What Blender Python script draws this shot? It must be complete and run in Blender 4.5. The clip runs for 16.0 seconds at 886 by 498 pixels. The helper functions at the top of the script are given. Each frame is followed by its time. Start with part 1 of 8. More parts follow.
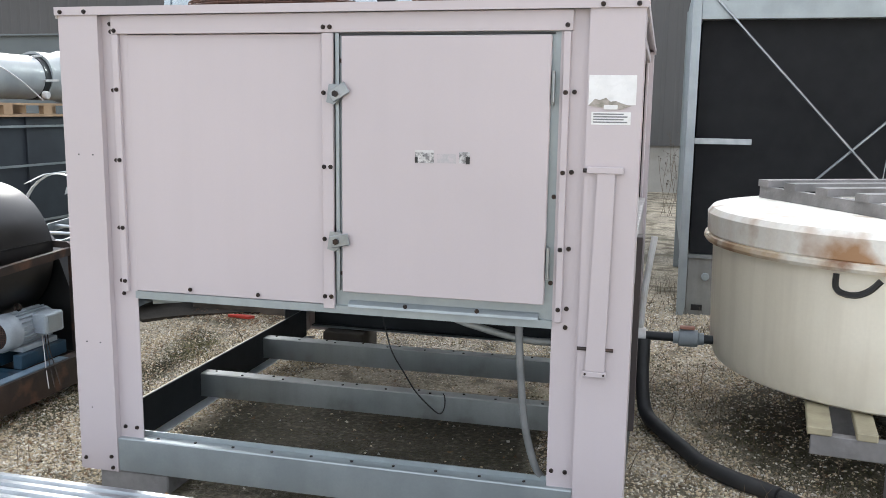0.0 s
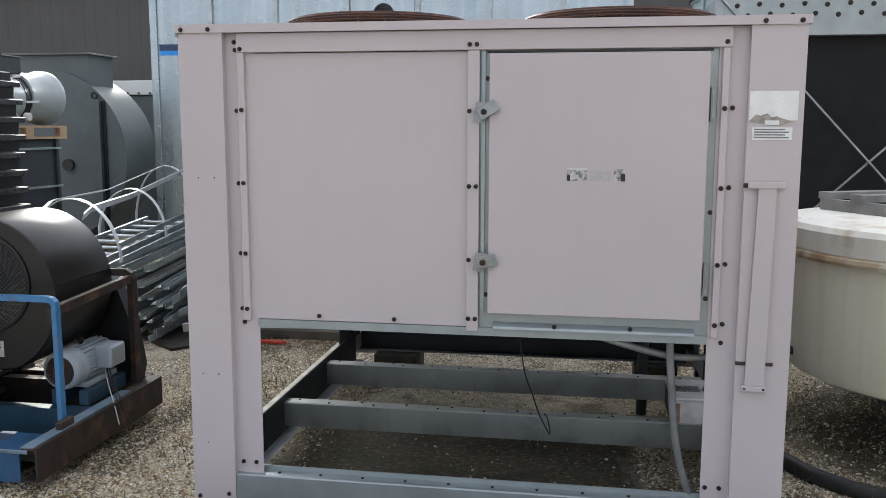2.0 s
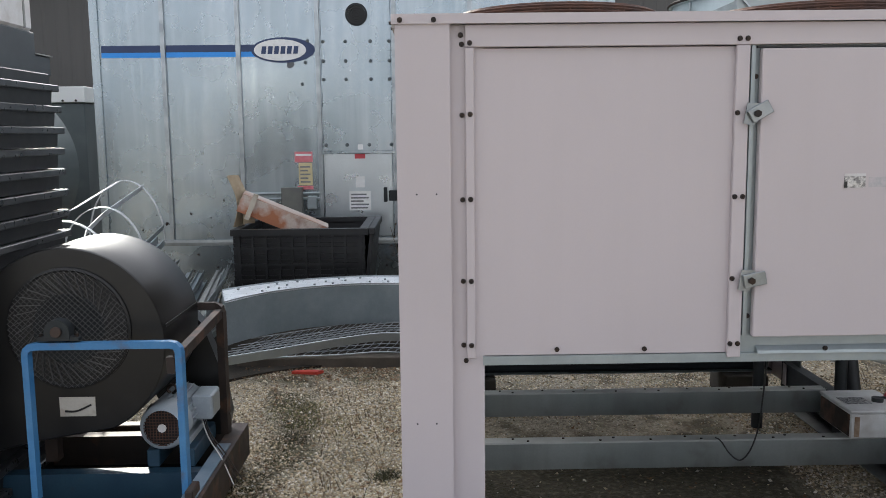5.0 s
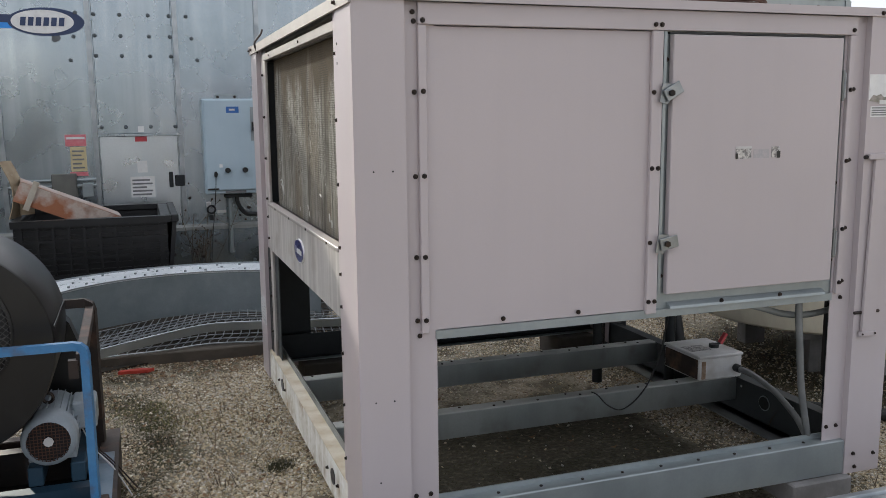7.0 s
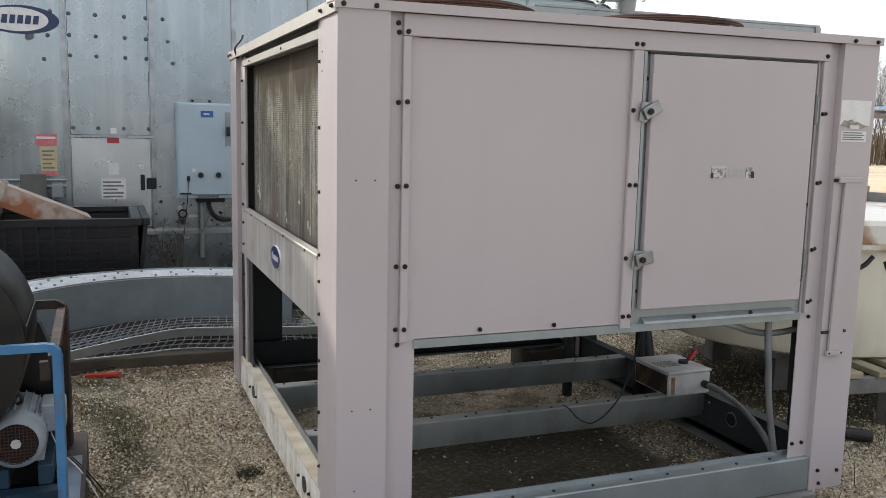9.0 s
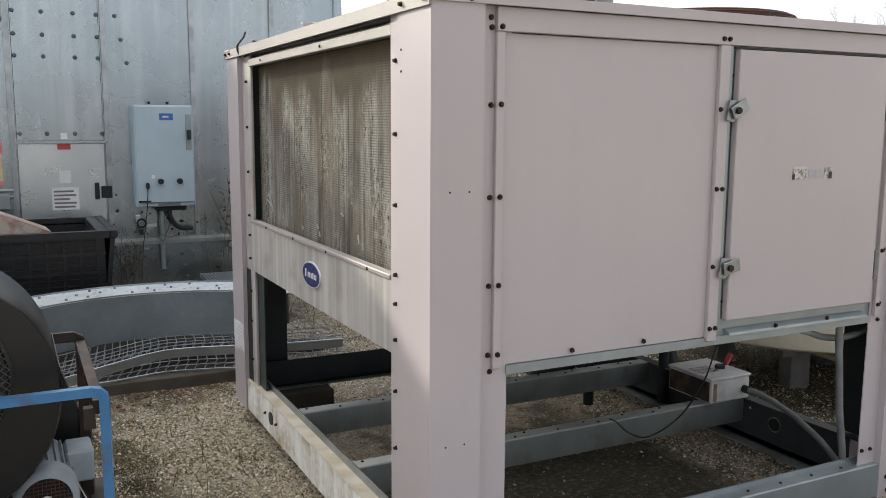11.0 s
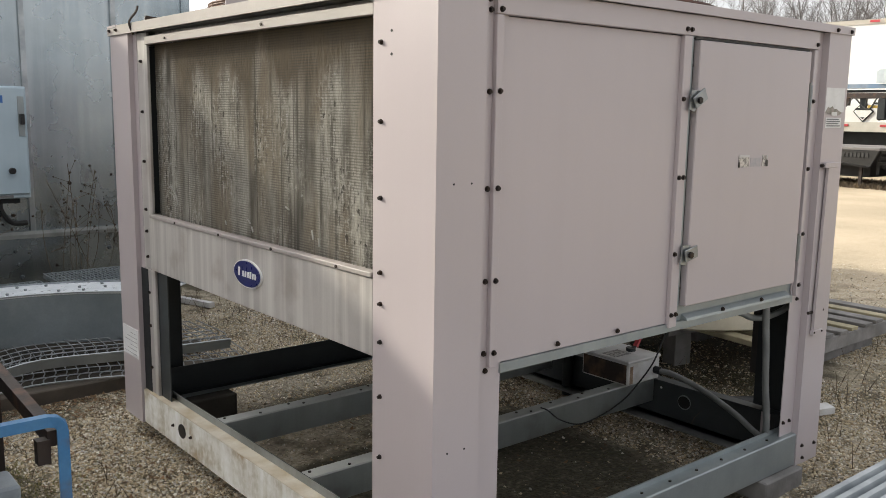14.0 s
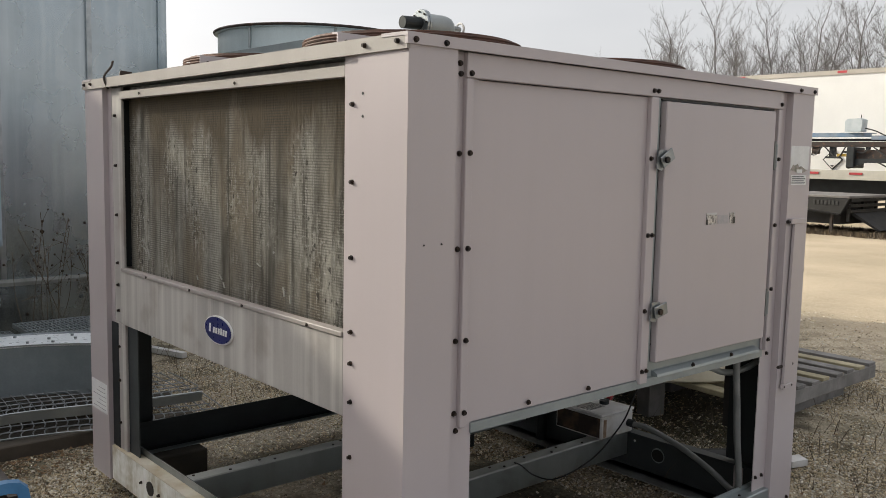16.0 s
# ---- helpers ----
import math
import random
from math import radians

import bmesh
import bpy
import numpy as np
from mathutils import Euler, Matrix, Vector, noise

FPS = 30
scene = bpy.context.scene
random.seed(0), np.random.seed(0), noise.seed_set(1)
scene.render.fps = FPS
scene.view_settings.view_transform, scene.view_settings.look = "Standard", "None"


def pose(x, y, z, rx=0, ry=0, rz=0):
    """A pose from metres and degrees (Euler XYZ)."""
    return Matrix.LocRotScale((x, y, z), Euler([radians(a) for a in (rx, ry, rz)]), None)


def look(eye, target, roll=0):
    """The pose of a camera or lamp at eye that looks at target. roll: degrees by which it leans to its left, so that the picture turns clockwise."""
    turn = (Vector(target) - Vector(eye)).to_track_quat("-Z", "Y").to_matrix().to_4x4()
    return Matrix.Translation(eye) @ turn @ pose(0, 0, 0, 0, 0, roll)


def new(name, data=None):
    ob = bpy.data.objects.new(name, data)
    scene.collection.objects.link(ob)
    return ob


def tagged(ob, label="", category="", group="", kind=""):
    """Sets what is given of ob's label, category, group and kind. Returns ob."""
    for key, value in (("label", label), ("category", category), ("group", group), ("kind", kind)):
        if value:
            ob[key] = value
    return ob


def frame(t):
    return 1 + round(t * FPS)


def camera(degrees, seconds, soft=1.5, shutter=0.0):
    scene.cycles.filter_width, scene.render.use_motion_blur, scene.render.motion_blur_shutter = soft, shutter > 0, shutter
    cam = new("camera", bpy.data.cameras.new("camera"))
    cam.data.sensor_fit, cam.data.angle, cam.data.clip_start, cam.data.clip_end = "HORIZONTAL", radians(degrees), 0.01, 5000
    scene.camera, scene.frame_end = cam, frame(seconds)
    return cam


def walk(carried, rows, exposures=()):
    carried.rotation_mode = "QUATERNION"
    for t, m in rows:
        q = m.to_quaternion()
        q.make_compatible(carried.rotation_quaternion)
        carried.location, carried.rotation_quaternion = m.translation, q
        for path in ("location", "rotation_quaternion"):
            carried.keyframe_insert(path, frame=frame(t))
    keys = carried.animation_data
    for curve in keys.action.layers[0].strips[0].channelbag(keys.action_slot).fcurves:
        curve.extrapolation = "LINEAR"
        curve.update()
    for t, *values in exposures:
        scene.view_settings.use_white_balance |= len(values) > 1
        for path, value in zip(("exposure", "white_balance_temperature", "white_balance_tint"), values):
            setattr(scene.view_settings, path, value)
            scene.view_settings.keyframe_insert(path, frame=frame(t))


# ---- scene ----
cam = camera(54.1, 16.0, 0.35)
METRES, EYE, TILT, LEAN, TURN = 4.202, 1.505, 0.0, 0.0, 14.0
ROWS = [
    (0.0, 0.0, 0.0, 0.0, 0.13, -9.14, -0.79),
    (0.5, -0.0535, -0.0188, -0.0018, -0.87, -8.61, -0.05),
    (1.0, -0.0982, -0.0242, -0.002, -1.34, -8.21, -0.09),
    (1.5, -0.1374, -0.0042, -0.0023, -3.1, -7.87, -0.25),
    (2.0, -0.1804, 0.0202, -0.0011, -4.86, -7.96, -0.15),
    (2.5, -0.2446, 0.033, -0.0006, -6.98, -8.1, 0.9),
    (3.0, -0.3006, 0.0548, -0.0041, -8.02, -8.5, 1.14),
    (3.5, -0.3429, 0.0854, -0.0004, -8.93, -7.84, 0.55),
    (3.7, -0.3567, 0.0982, -0.0005, -9.32, -7.41, 0.10),
    (5.8, -0.5369, 0.2016, -0.0002, -22.44, -7.84, 1.00),
    (6.0, -0.5535, 0.2105, -0.0021, -24.95, -7.78, 0.8),
    (6.5, -0.5985, 0.2236, -0.0016, -30.63, -8.26, 0.91),
    (7.0, -0.6241, 0.2285, -0.0032, -33.33, -8.85, 0.57),
    (7.5, -0.6287, 0.2272, -0.0032, -34.56, -8.7, -0.13),
    (8.0, -0.6298, 0.2256, -0.0025, -35.3, -8.31, -0.91),
    (8.5, -0.6315, 0.2255, -0.0025, -35.49, -7.97, -1.18),
    (9.0, -0.6335, 0.2298, -0.0037, -35.18, -8.07, -1.25),
    (9.2, -0.6348, 0.2341, -0.0052, -34.94, -8.31, -1.50),
    (11.3, -0.7015, 0.3718, 0.0007, -42.11, -8.31, -0.60),
    (11.5, -0.7046, 0.382, 0.0003, -42.98, -8.43, -0.93),
    (12.0, -0.7016, 0.414, 0.0008, -44.84, -8.71, -1.55),
    (12.5, -0.7087, 0.4355, 0.0029, -46.33, -8.73, -0.95),
    (13.0, -0.7289, 0.4599, 0.0005, -49.4, -8.87, -0.32),
    (13.5, -0.7463, 0.4665, -0.0005, -52.12, -9.08, -0.65),
    (14.0, -0.7522, 0.4668, -0.0003, -53.46, -8.99, -0.87),
    (14.5, -0.753, 0.4652, 0.0007, -54.21, -8.69, -0.8),
    (15.0, -0.7503, 0.4649, 0.0, -54.58, -8.59, -0.71),
    (15.5, -0.7503, 0.463, 0.0035, -54.73, -7.73, -0.82),
    (16.0, -0.7506, 0.4621, 0.0104, -54.9, -6.07, -1.12),
]
EXPO = [(0.0, 1.26, 6000, 11), (0.5, 1.11, 6000, 11), (1.0, 1.09, 6000, 11), (1.5, 0.74, 6000, 11), (2.0, 0.70, 6000, 11), (2.5, 0.64, 6000, 11), (3.0, 1.12, 6050, 11), (3.5, 1.06, 6050, 11), (6.0, 0.45, 6110, 12), (7.0, 0.39, 6150, 12), (9.0, 0.47, 6250, 11), (11.5, 0.54, 6400, 11), (12.5, 0.46, 6550, 11), (14.5, 0.37, 6550, 11), (15.0, 0.39, 6550, 11), (15.5, 0.40, 6550, 11), (15.75, 0.20, 6550, 11), (16.0, -0.02, 6550, 11)]
walk(cam, [(t, pose(0, 0, EYE, TILT, LEAN, TURN) @ pose(METRES * x, METRES * y, METRES * z, 90 + pitch, roll, yaw)) for t, x, y, z, yaw, pitch, roll in ROWS], EXPO)

# ---- sky and sun ----
SUN_TO = Vector((-1.0, 2.4, 1.095)).normalized()
world = bpy.data.worlds.new("sky")
scene.world = world
world.use_nodes = True
wn, wl = world.node_tree.nodes, world.node_tree.links
sky = wn.new("ShaderNodeTexSky")
sky.sky_type, sky.sun_disc = "NISHITA", False
sky.sun_elevation = math.asin(SUN_TO.z)
sky.sun_rotation = math.atan2(SUN_TO.x, SUN_TO.y)
sky.dust_density, sky.air_density = 3.0, 1.0
cloud_at = wn.new("ShaderNodeTexCoord")
cloud_map = wn.new("ShaderNodeMapping")
cloud_map.inputs["Scale"].default_value = (1.0, 1.0, 3.5)
cloud = wn.new("ShaderNodeTexNoise")
cloud.inputs["Scale"].default_value, cloud.inputs["Detail"].default_value = 2.2, 6
cloud_ramp = wn.new("ShaderNodeValToRGB")
cloud_ramp.color_ramp.elements[0].position, cloud_ramp.color_ramp.elements[0].color = 0.3, (7.9, 8.05, 8.25, 1)
cloud_ramp.color_ramp.elements[1].position, cloud_ramp.color_ramp.elements[1].color = 0.75, (9.4, 9.5, 9.6, 1)
veil = wn.new("ShaderNodeMix")
veil.data_type = "RGBA"
veil.inputs["Factor"].default_value = 0.82
wl.new(cloud_at.outputs["Generated"], cloud_map.inputs["Vector"])
wl.new(cloud_map.outputs["Vector"], cloud.inputs["Vector"])
wl.new(cloud.outputs["Fac"], cloud_ramp.inputs["Fac"])
wl.new(sky.outputs["Color"], veil.inputs["A"])
wl.new(cloud_ramp.outputs["Color"], veil.inputs["B"])
# thin cloud glows round the hidden sun
toward = wn.new("ShaderNodeVectorMath")
toward.operation, toward.inputs[1].default_value = "DOT_PRODUCT", SUN_TO
wl.new(cloud_at.outputs["Generated"], toward.inputs[0])
near_sun = wn.new("ShaderNodeMapRange")
near_sun.inputs["From Min"].default_value, near_sun.inputs["From Max"].default_value = -1.0, 1.0
wl.new(toward.outputs["Value"], near_sun.inputs["Value"])
halo = wn.new("ShaderNodeMath")
halo.operation, halo.inputs[1].default_value = "POWER", 24.0
wl.new(near_sun.outputs["Result"], halo.inputs[0])
lit_cloud = wn.new("ShaderNodeMix")
lit_cloud.data_type, lit_cloud.blend_type, lit_cloud.clamp_factor = "RGBA", "ADD", False
lit_cloud.inputs["B"].default_value = (50.0, 47.0, 43.0, 1)
wl.new(halo.outputs[0], lit_cloud.inputs["Factor"])
wl.new(veil.outputs["Result"], lit_cloud.inputs["A"])
half_sky = wn.new("ShaderNodeMath")
half_sky.operation, half_sky.inputs[1].default_value = "POWER", 4.0
wl.new(near_sun.outputs["Result"], half_sky.inputs[0])
bright_half = wn.new("ShaderNodeMix")
bright_half.data_type, bright_half.blend_type, bright_half.clamp_factor = "RGBA", "ADD", False
bright_half.inputs["B"].default_value = (5.6, 5.6, 5.6, 1)
wl.new(half_sky.outputs[0], bright_half.inputs["Factor"])
wl.new(lit_cloud.outputs["Result"], bright_half.inputs["A"])
wl.new(bright_half.outputs["Result"], wn["Background"].inputs["Color"])
wn["Background"].inputs["Strength"].default_value = 0.088
sun_data = bpy.data.lights.new("sun", "SUN")
sun_data.energy, sun_data.angle, sun_data.color = 3.8, radians(0.9), (1.0, 0.95, 0.78)
sun = new("sun", sun_data)
sun.matrix_world = look(SUN_TO * 50, (0, 0, 0))


# ---- materials ----
def surface(name, c1, c2, rough=0.5, metal=0.0, patch=2.0, grain=60.0, bump=0.1, streak=0.0, streak_col=(0.1, 0.07, 0.05),
            spots=0.0, spot_col=(0.12, 0.06, 0.03), spot_scale=6.0, spread=0.5, rvar=0.1, island=0.0, ramp=(0.35, 0.65), warp=0.0, mottle=0.0, runs=14):
    """A surface of two mixed tones with grain, optional runs down the face and blotches."""
    m = bpy.data.materials.new(name)
    m.use_nodes = True
    n, k = m.node_tree.nodes, m.node_tree.links
    bsdf = n["Principled BSDF"]
    geo = n.new("ShaderNodeNewGeometry")

    def noise_of(scale, detail=4.0, stretch=None):
        t = n.new("ShaderNodeTexNoise")
        t.inputs["Scale"].default_value, t.inputs["Detail"].default_value = scale, detail
        if stretch:
            mp = n.new("ShaderNodeMapping")
            mp.inputs["Scale"].default_value = stretch
            k.new(geo.outputs["Position"], mp.inputs["Vector"])
            k.new(mp.outputs["Vector"], t.inputs["Vector"])
        else:
            k.new(geo.outputs["Position"], t.inputs["Vector"])
        return t.outputs["Fac"]

    def step(value, lo, hi):
        r = n.new("ShaderNodeMapRange")
        r.inputs["From Min"].default_value, r.inputs["From Max"].default_value = lo, hi
        k.new(value, r.inputs["Value"])
        return r.outputs["Result"]

    def times(value, by):
        r = n.new("ShaderNodeMath")
        r.operation = "MULTIPLY"
        k.new(value, r.inputs[0])
        r.inputs[1].default_value = by
        return r.outputs[0]

    def blend(fac, a, b):
        x = n.new("ShaderNodeMix")
        x.data_type = "RGBA"
        k.new(fac, x.inputs["Factor"])
        for sock, v in (("A", a), ("B", b)):
            if isinstance(v, tuple):
                x.inputs[sock].default_value = (*v, 1)
            else:
                k.new(v, x.inputs[sock])
        return x.outputs["Result"]

    col = blend(step(noise_of(patch, 5), *ramp), c1, c2)
    fine = noise_of(grain, 3)
    col = blend(times(step(fine, 0.3, 0.7), spread * 0.35), col, tuple(v * 0.55 for v in c1))
    if island:
        x = n.new("ShaderNodeHueSaturation")
        a = n.new("ShaderNodeMapRange")
        a.inputs["To Min"].default_value, a.inputs["To Max"].default_value = 1 - island, 1 + island
        k.new(geo.outputs["Random Per Island"], a.inputs["Value"])
        k.new(a.outputs["Result"], x.inputs["Value"])
        k.new(col, x.inputs["Color"])
        col = x.outputs["Color"]
    if streak:
        col = blend(times(step(noise_of(1.0, 5, (runs, runs, 0.7)), 0.45, 0.75), streak), col, streak_col)
    if spots:
        col = blend(times(step(noise_of(spot_scale, 6), 0.56, 0.70), spots), col, spot_col)
    if mottle:
        col = blend(times(step(noise_of(patch * 7, 6), 0.45, 0.7), mottle), col, tuple(min(1.0, v * 1.5) for v in c1))
    k.new(col, bsdf.inputs["Base Color"])
    bsdf.inputs["Metallic"].default_value = metal
    rr = n.new("ShaderNodeMapRange")
    rr.inputs["To Min"].default_value, rr.inputs["To Max"].default_value = max(0.05, rough - rvar), min(1, rough + rvar)
    k.new(noise_of(patch * 3, 4), rr.inputs["Value"])
    k.new(rr.outputs["Result"], bsdf.inputs["Roughness"])
    if bump:
        b = n.new("ShaderNodeBump")
        b.inputs["Strength"].default_value, b.inputs["Distance"].default_value = bump, 0.004
        k.new(fine, b.inputs["Height"])
        if warp:
            w = n.new("ShaderNodeBump")
            w.inputs["Strength"].default_value, w.inputs["Distance"].default_value = warp, 0.05
            k.new(noise_of(2.6, 2, (1.0, 1.0, 0.16)), w.inputs["Height"])
            k.new(w.outputs["Normal"], b.inputs["Normal"])
        k.new(b.outputs["Normal"], bsdf.inputs["Normal"])
    return m


PAINT = surface("beige_paint", (0.50, 0.445, 0.455), (0.47, 0.42, 0.43), 0.33, 0.0, 1.3, 240, 0.03, spread=0.12, streak=0.10, streak_col=(0.38, 0.34, 0.34))
PAINT.node_tree.nodes["Principled BSDF"].inputs["IOR"].default_value = 1.55
PAINT_WORN = surface("weathered_beige_paint", (0.50, 0.475, 0.455), (0.35, 0.33, 0.315), 0.42, 0.1, 3.0, 120, 0.06, spread=0.35, streak=0.85, streak_col=(0.68, 0.66, 0.62), spots=0.4, spot_col=(0.28, 0.22, 0.18), runs=30)
GALV = surface("galvanised_steel", (0.37, 0.41, 0.42), (0.30, 0.335, 0.345), 0.42, 0.55, 5.0, 90, 0.05, spread=0.3, streak=0.2, streak_col=(0.22, 0.25, 0.24))
GALV_DIRTY = surface("dirty_galvanised_beam", (0.33, 0.34, 0.325), (0.22, 0.23, 0.22), 0.55, 0.35, 4.0, 110, 0.12, spread=0.5, streak=0.3, streak_col=(0.1, 0.1, 0.09), spots=0.4, spot_col=(0.12, 0.11, 0.08))
CREAM_BEAM = surface("flaking_cream_beam", (0.80, 0.79, 0.73), (0.52, 0.48, 0.38), 0.6, 0.0, 6.0, 130, 0.2, spread=0.4, streak=0.9, streak_col=(0.86, 0.86, 0.84), spots=0.75, spot_col=(0.34, 0.22, 0.09), spot_scale=6, ramp=(0.42, 0.58), mottle=0.35, runs=26)
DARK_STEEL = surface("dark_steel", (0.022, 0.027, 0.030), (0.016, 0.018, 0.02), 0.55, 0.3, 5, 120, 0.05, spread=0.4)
BOLT = surface("dark_bolt", (0.026, 0.023, 0.023), (0.05, 0.034, 0.025), 0.45, 0.7, 40, 300, 0.05)
ZINC = surface("zinc_latch", (0.34, 0.36, 0.37), (0.24, 0.26, 0.27), 0.35, 0.8, 20, 200, 0.08)
RUSTY_WIRE = surface("rusty_wire", (0.12, 0.055, 0.035), (0.07, 0.04, 0.032), 0.7, 0.2, 12, 200, 0.2)
BLACK = surface("black_paint", (0.004, 0.004, 0.005), (0.007, 0.007, 0.007), 0.36, 0.0, 3, 150, 0.03, spots=0.05, spot_col=(0.10, 0.09, 0.08), spot_scale=9, rvar=0.05)
BLACK.node_tree.nodes["Principled BSDF"].inputs["IOR"].default_value = 1.5
BLACK_PLASTIC = surface("black_plastic", (0.010, 0.0105, 0.012), (0.018, 0.018, 0.019), 0.42, 0.0, 5, 120, 0.04)
RUBBER = surface("black_rubber", (0.016, 0.017, 0.018), (0.03, 0.03, 0.03), 0.6, 0.0, 8, 90, 0.06)
BLUE = surface("worn_blue_paint", (0.040, 0.165, 0.36), (0.075, 0.215, 0.40), 0.42, 0.0, 7, 120, 0.08, spots=0.75, spot_col=(0.10, 0.08, 0.07), spot_scale=11, mottle=0.15)
TEAL_BLUE = surface("dull_blue_paint", (0.013, 0.042, 0.075), (0.025, 0.065, 0.10), 0.5, 0.0, 6, 120, 0.08, spots=0.6, spot_col=(0.06, 0.045, 0.04), spot_scale=8)
RUST = surface("rusty_brown_steel", (0.050, 0.033, 0.026), (0.026, 0.021, 0.019), 0.62, 0.25, 7, 120, 0.15, spots=0.5, spot_col=(0.17, 0.08, 0.045), spot_scale=10)
MOTOR = surface("pale_blue_grey_paint", (0.40, 0.455, 0.50), (0.30, 0.345, 0.385), 0.45, 0.0, 10, 160, 0.05, spots=0.3, spot_col=(0.22, 0.22, 0.22))
CAST_WHITE = surface("scuffed_white_paint", (0.66, 0.66, 0.66), (0.55, 0.54, 0.53), 0.45, 0.0, 12, 150, 0.05, spots=0.3, spot_col=(0.3, 0.25, 0.2))
WALL_GALV = surface("weathered_galvanised_wall", (0.40, 0.45, 0.485), (0.33, 0.385, 0.415), 0.27, 0.95, 0.9, 90, 0.04, spread=0.25, streak=0.45, streak_col=(0.54, 0.585, 0.61), spots=0.22, spot_col=(0.32, 0.36, 0.37), spot_scale=3.2, warp=0.22, mottle=0.08)
WALL_CLEAN = surface("cleaner_galvanised_sheet", (0.66, 0.70, 0.72), (0.56, 0.60, 0.62), 0.30, 0.85, 2, 90, 0.05, streak=0.3, streak_col=(0.55, 0.6, 0.62))
CABINET = surface("pale_blue_enamel", (0.45, 0.555, 0.62), (0.41, 0.515, 0.585), 0.4, 0.0, 3, 160, 0.03, spread=0.15, streak=0.15, streak_col=(0.3, 0.38, 0.42))
SHROUD = surface("grey_galvanised_shroud", (0.27, 0.31, 0.33), (0.20, 0.235, 0.25), 0.45, 0.4, 3, 80, 0.05, streak=0.25, streak_col=(0.25, 0.28, 0.29), mottle=0.1)
BRIGHT_GALV = surface("bright_galvanised_steel", (0.46, 0.49, 0.51), (0.30, 0.33, 0.35), 0.34, 0.85, 8, 120, 0.08, spread=0.3)
GREY_PAINT = surface("grey_green_paint", (0.125, 0.145, 0.150), (0.10, 0.118, 0.123), 0.62, 0.0, 2, 80, 0.03, spots=0.2, spot_col=(0.2, 0.22, 0.22), spot_scale=3)
PIPE_GREY = surface("light_grey_fibreglass", (0.36, 0.39, 0.40), (0.29, 0.32, 0.33), 0.4, 0.0, 4, 90, 0.03, spots=0.2, spot_col=(0.3, 0.3, 0.28))
CLADDING = surface("charcoal_cladding", (0.075, 0.073, 0.072), (0.062, 0.061, 0.060), 0.6, 0.0, 0.6, 40, 0.03, spread=0.2, streak=0.2, streak_col=(0.095, 0.09, 0.088))
CONCRETE = surface("weathered_concrete", (0.34, 0.32, 0.29), (0.24, 0.23, 0.21), 0.85, 0.0, 1.5, 40, 0.2, spots=0.3, spot_col=(0.15, 0.14, 0.12), spot_scale=2)
FILL = surface("black_fill_media", (0.004, 0.0045, 0.006), (0.007, 0.008, 0.009), 0.9, 0.0, 3, 60, 0.05)
TUB = surface("stained_cream_fibreglass", (0.82, 0.78, 0.66), (0.72, 0.67, 0.54), 0.4, 0.0, 1.4, 70, 0.04, spread=0.2, streak=0.35, streak_col=(0.52, 0.47, 0.36), spots=0.3, spot_col=(0.55, 0.50, 0.40), spot_scale=2.0)
TUB_RIM = surface("rust_stained_white_rim", (0.86, 0.85, 0.80), (0.80, 0.77, 0.69), 0.45, 0.0, 3, 70, 0.06, spots=0.95, spot_col=(0.36, 0.19, 0.08), spot_scale=2.9, streak=0.22, streak_col=(0.55, 0.40, 0.25))
GREY_WOOD = surface("weathered_grey_timber", (0.27, 0.26, 0.255), (0.16, 0.155, 0.15), 0.85, 0.0, 6, 60, 0.35, spread=0.6, spots=0.5, spot_col=(0.10, 0.095, 0.09), spot_scale=11)
PALLET_WOOD = surface("weathered_pallet_wood", (0.46, 0.41, 0.27), (0.33, 0.295, 0.20), 0.85, 0.0, 5, 60, 0.35, spread=0.6, spots=0.4, spot_col=(0.20, 0.17, 0.12), spot_scale=9)
FRESH_WOOD = surface("fresh_pallet_wood", (0.45, 0.31, 0.19), (0.36, 0.24, 0.14), 0.8, 0.0, 5, 60, 0.25, spread=0.5)
RUST_SHEET = surface("rusted_orange_sheet", (0.40, 0.16, 0.08), (0.58, 0.50, 0.44), 0.7, 0.1, 5, 90, 0.2, spots=0.7, spot_col=(0.22, 0.09, 0.045), spot_scale=7, ramp=(0.45, 0.58))
WHITE_LABEL = surface("white_label", (0.78, 0.78, 0.77), (0.70, 0.70, 0.69), 0.5, 0.0, 20, 200, 0.0, spread=0.1, spots=0.2, spot_col=(0.45, 0.43, 0.40), spot_scale=30)
FOIL = surface("scratched_foil_label", (0.55, 0.55, 0.56), (0.18, 0.18, 0.19), 0.3, 0.7, 70, 300, 0.1, ramp=(0.42, 0.58))
INK = surface("grey_print", (0.16, 0.16, 0.17), (0.22, 0.22, 0.22), 0.6, 0.0, 30, 200, 0.0)
FADED_RED = surface("faded_red_print", (0.62, 0.14, 0.17), (0.66, 0.24, 0.26), 0.5, 0.0, 20, 150, 0.0)
BLUE_PLATE = surface("blue_plate", (0.03, 0.12, 0.38), (0.035, 0.14, 0.42), 0.4, 0.0, 20, 150, 0.0)
RED = surface("red_print", (0.50, 0.05, 0.06), (0.45, 0.06, 0.07), 0.5, 0.0, 20, 150, 0.0)
YELLOW_LABEL = surface("cream_yellow_label", (0.62, 0.52, 0.30), (0.56, 0.47, 0.27), 0.55, 0.0, 20, 150, 0.0)
NAVY = surface("navy_badge", (0.018, 0.022, 0.12), (0.022, 0.027, 0.14), 0.3, 0.0, 20, 150, 0.0, spread=0.1)
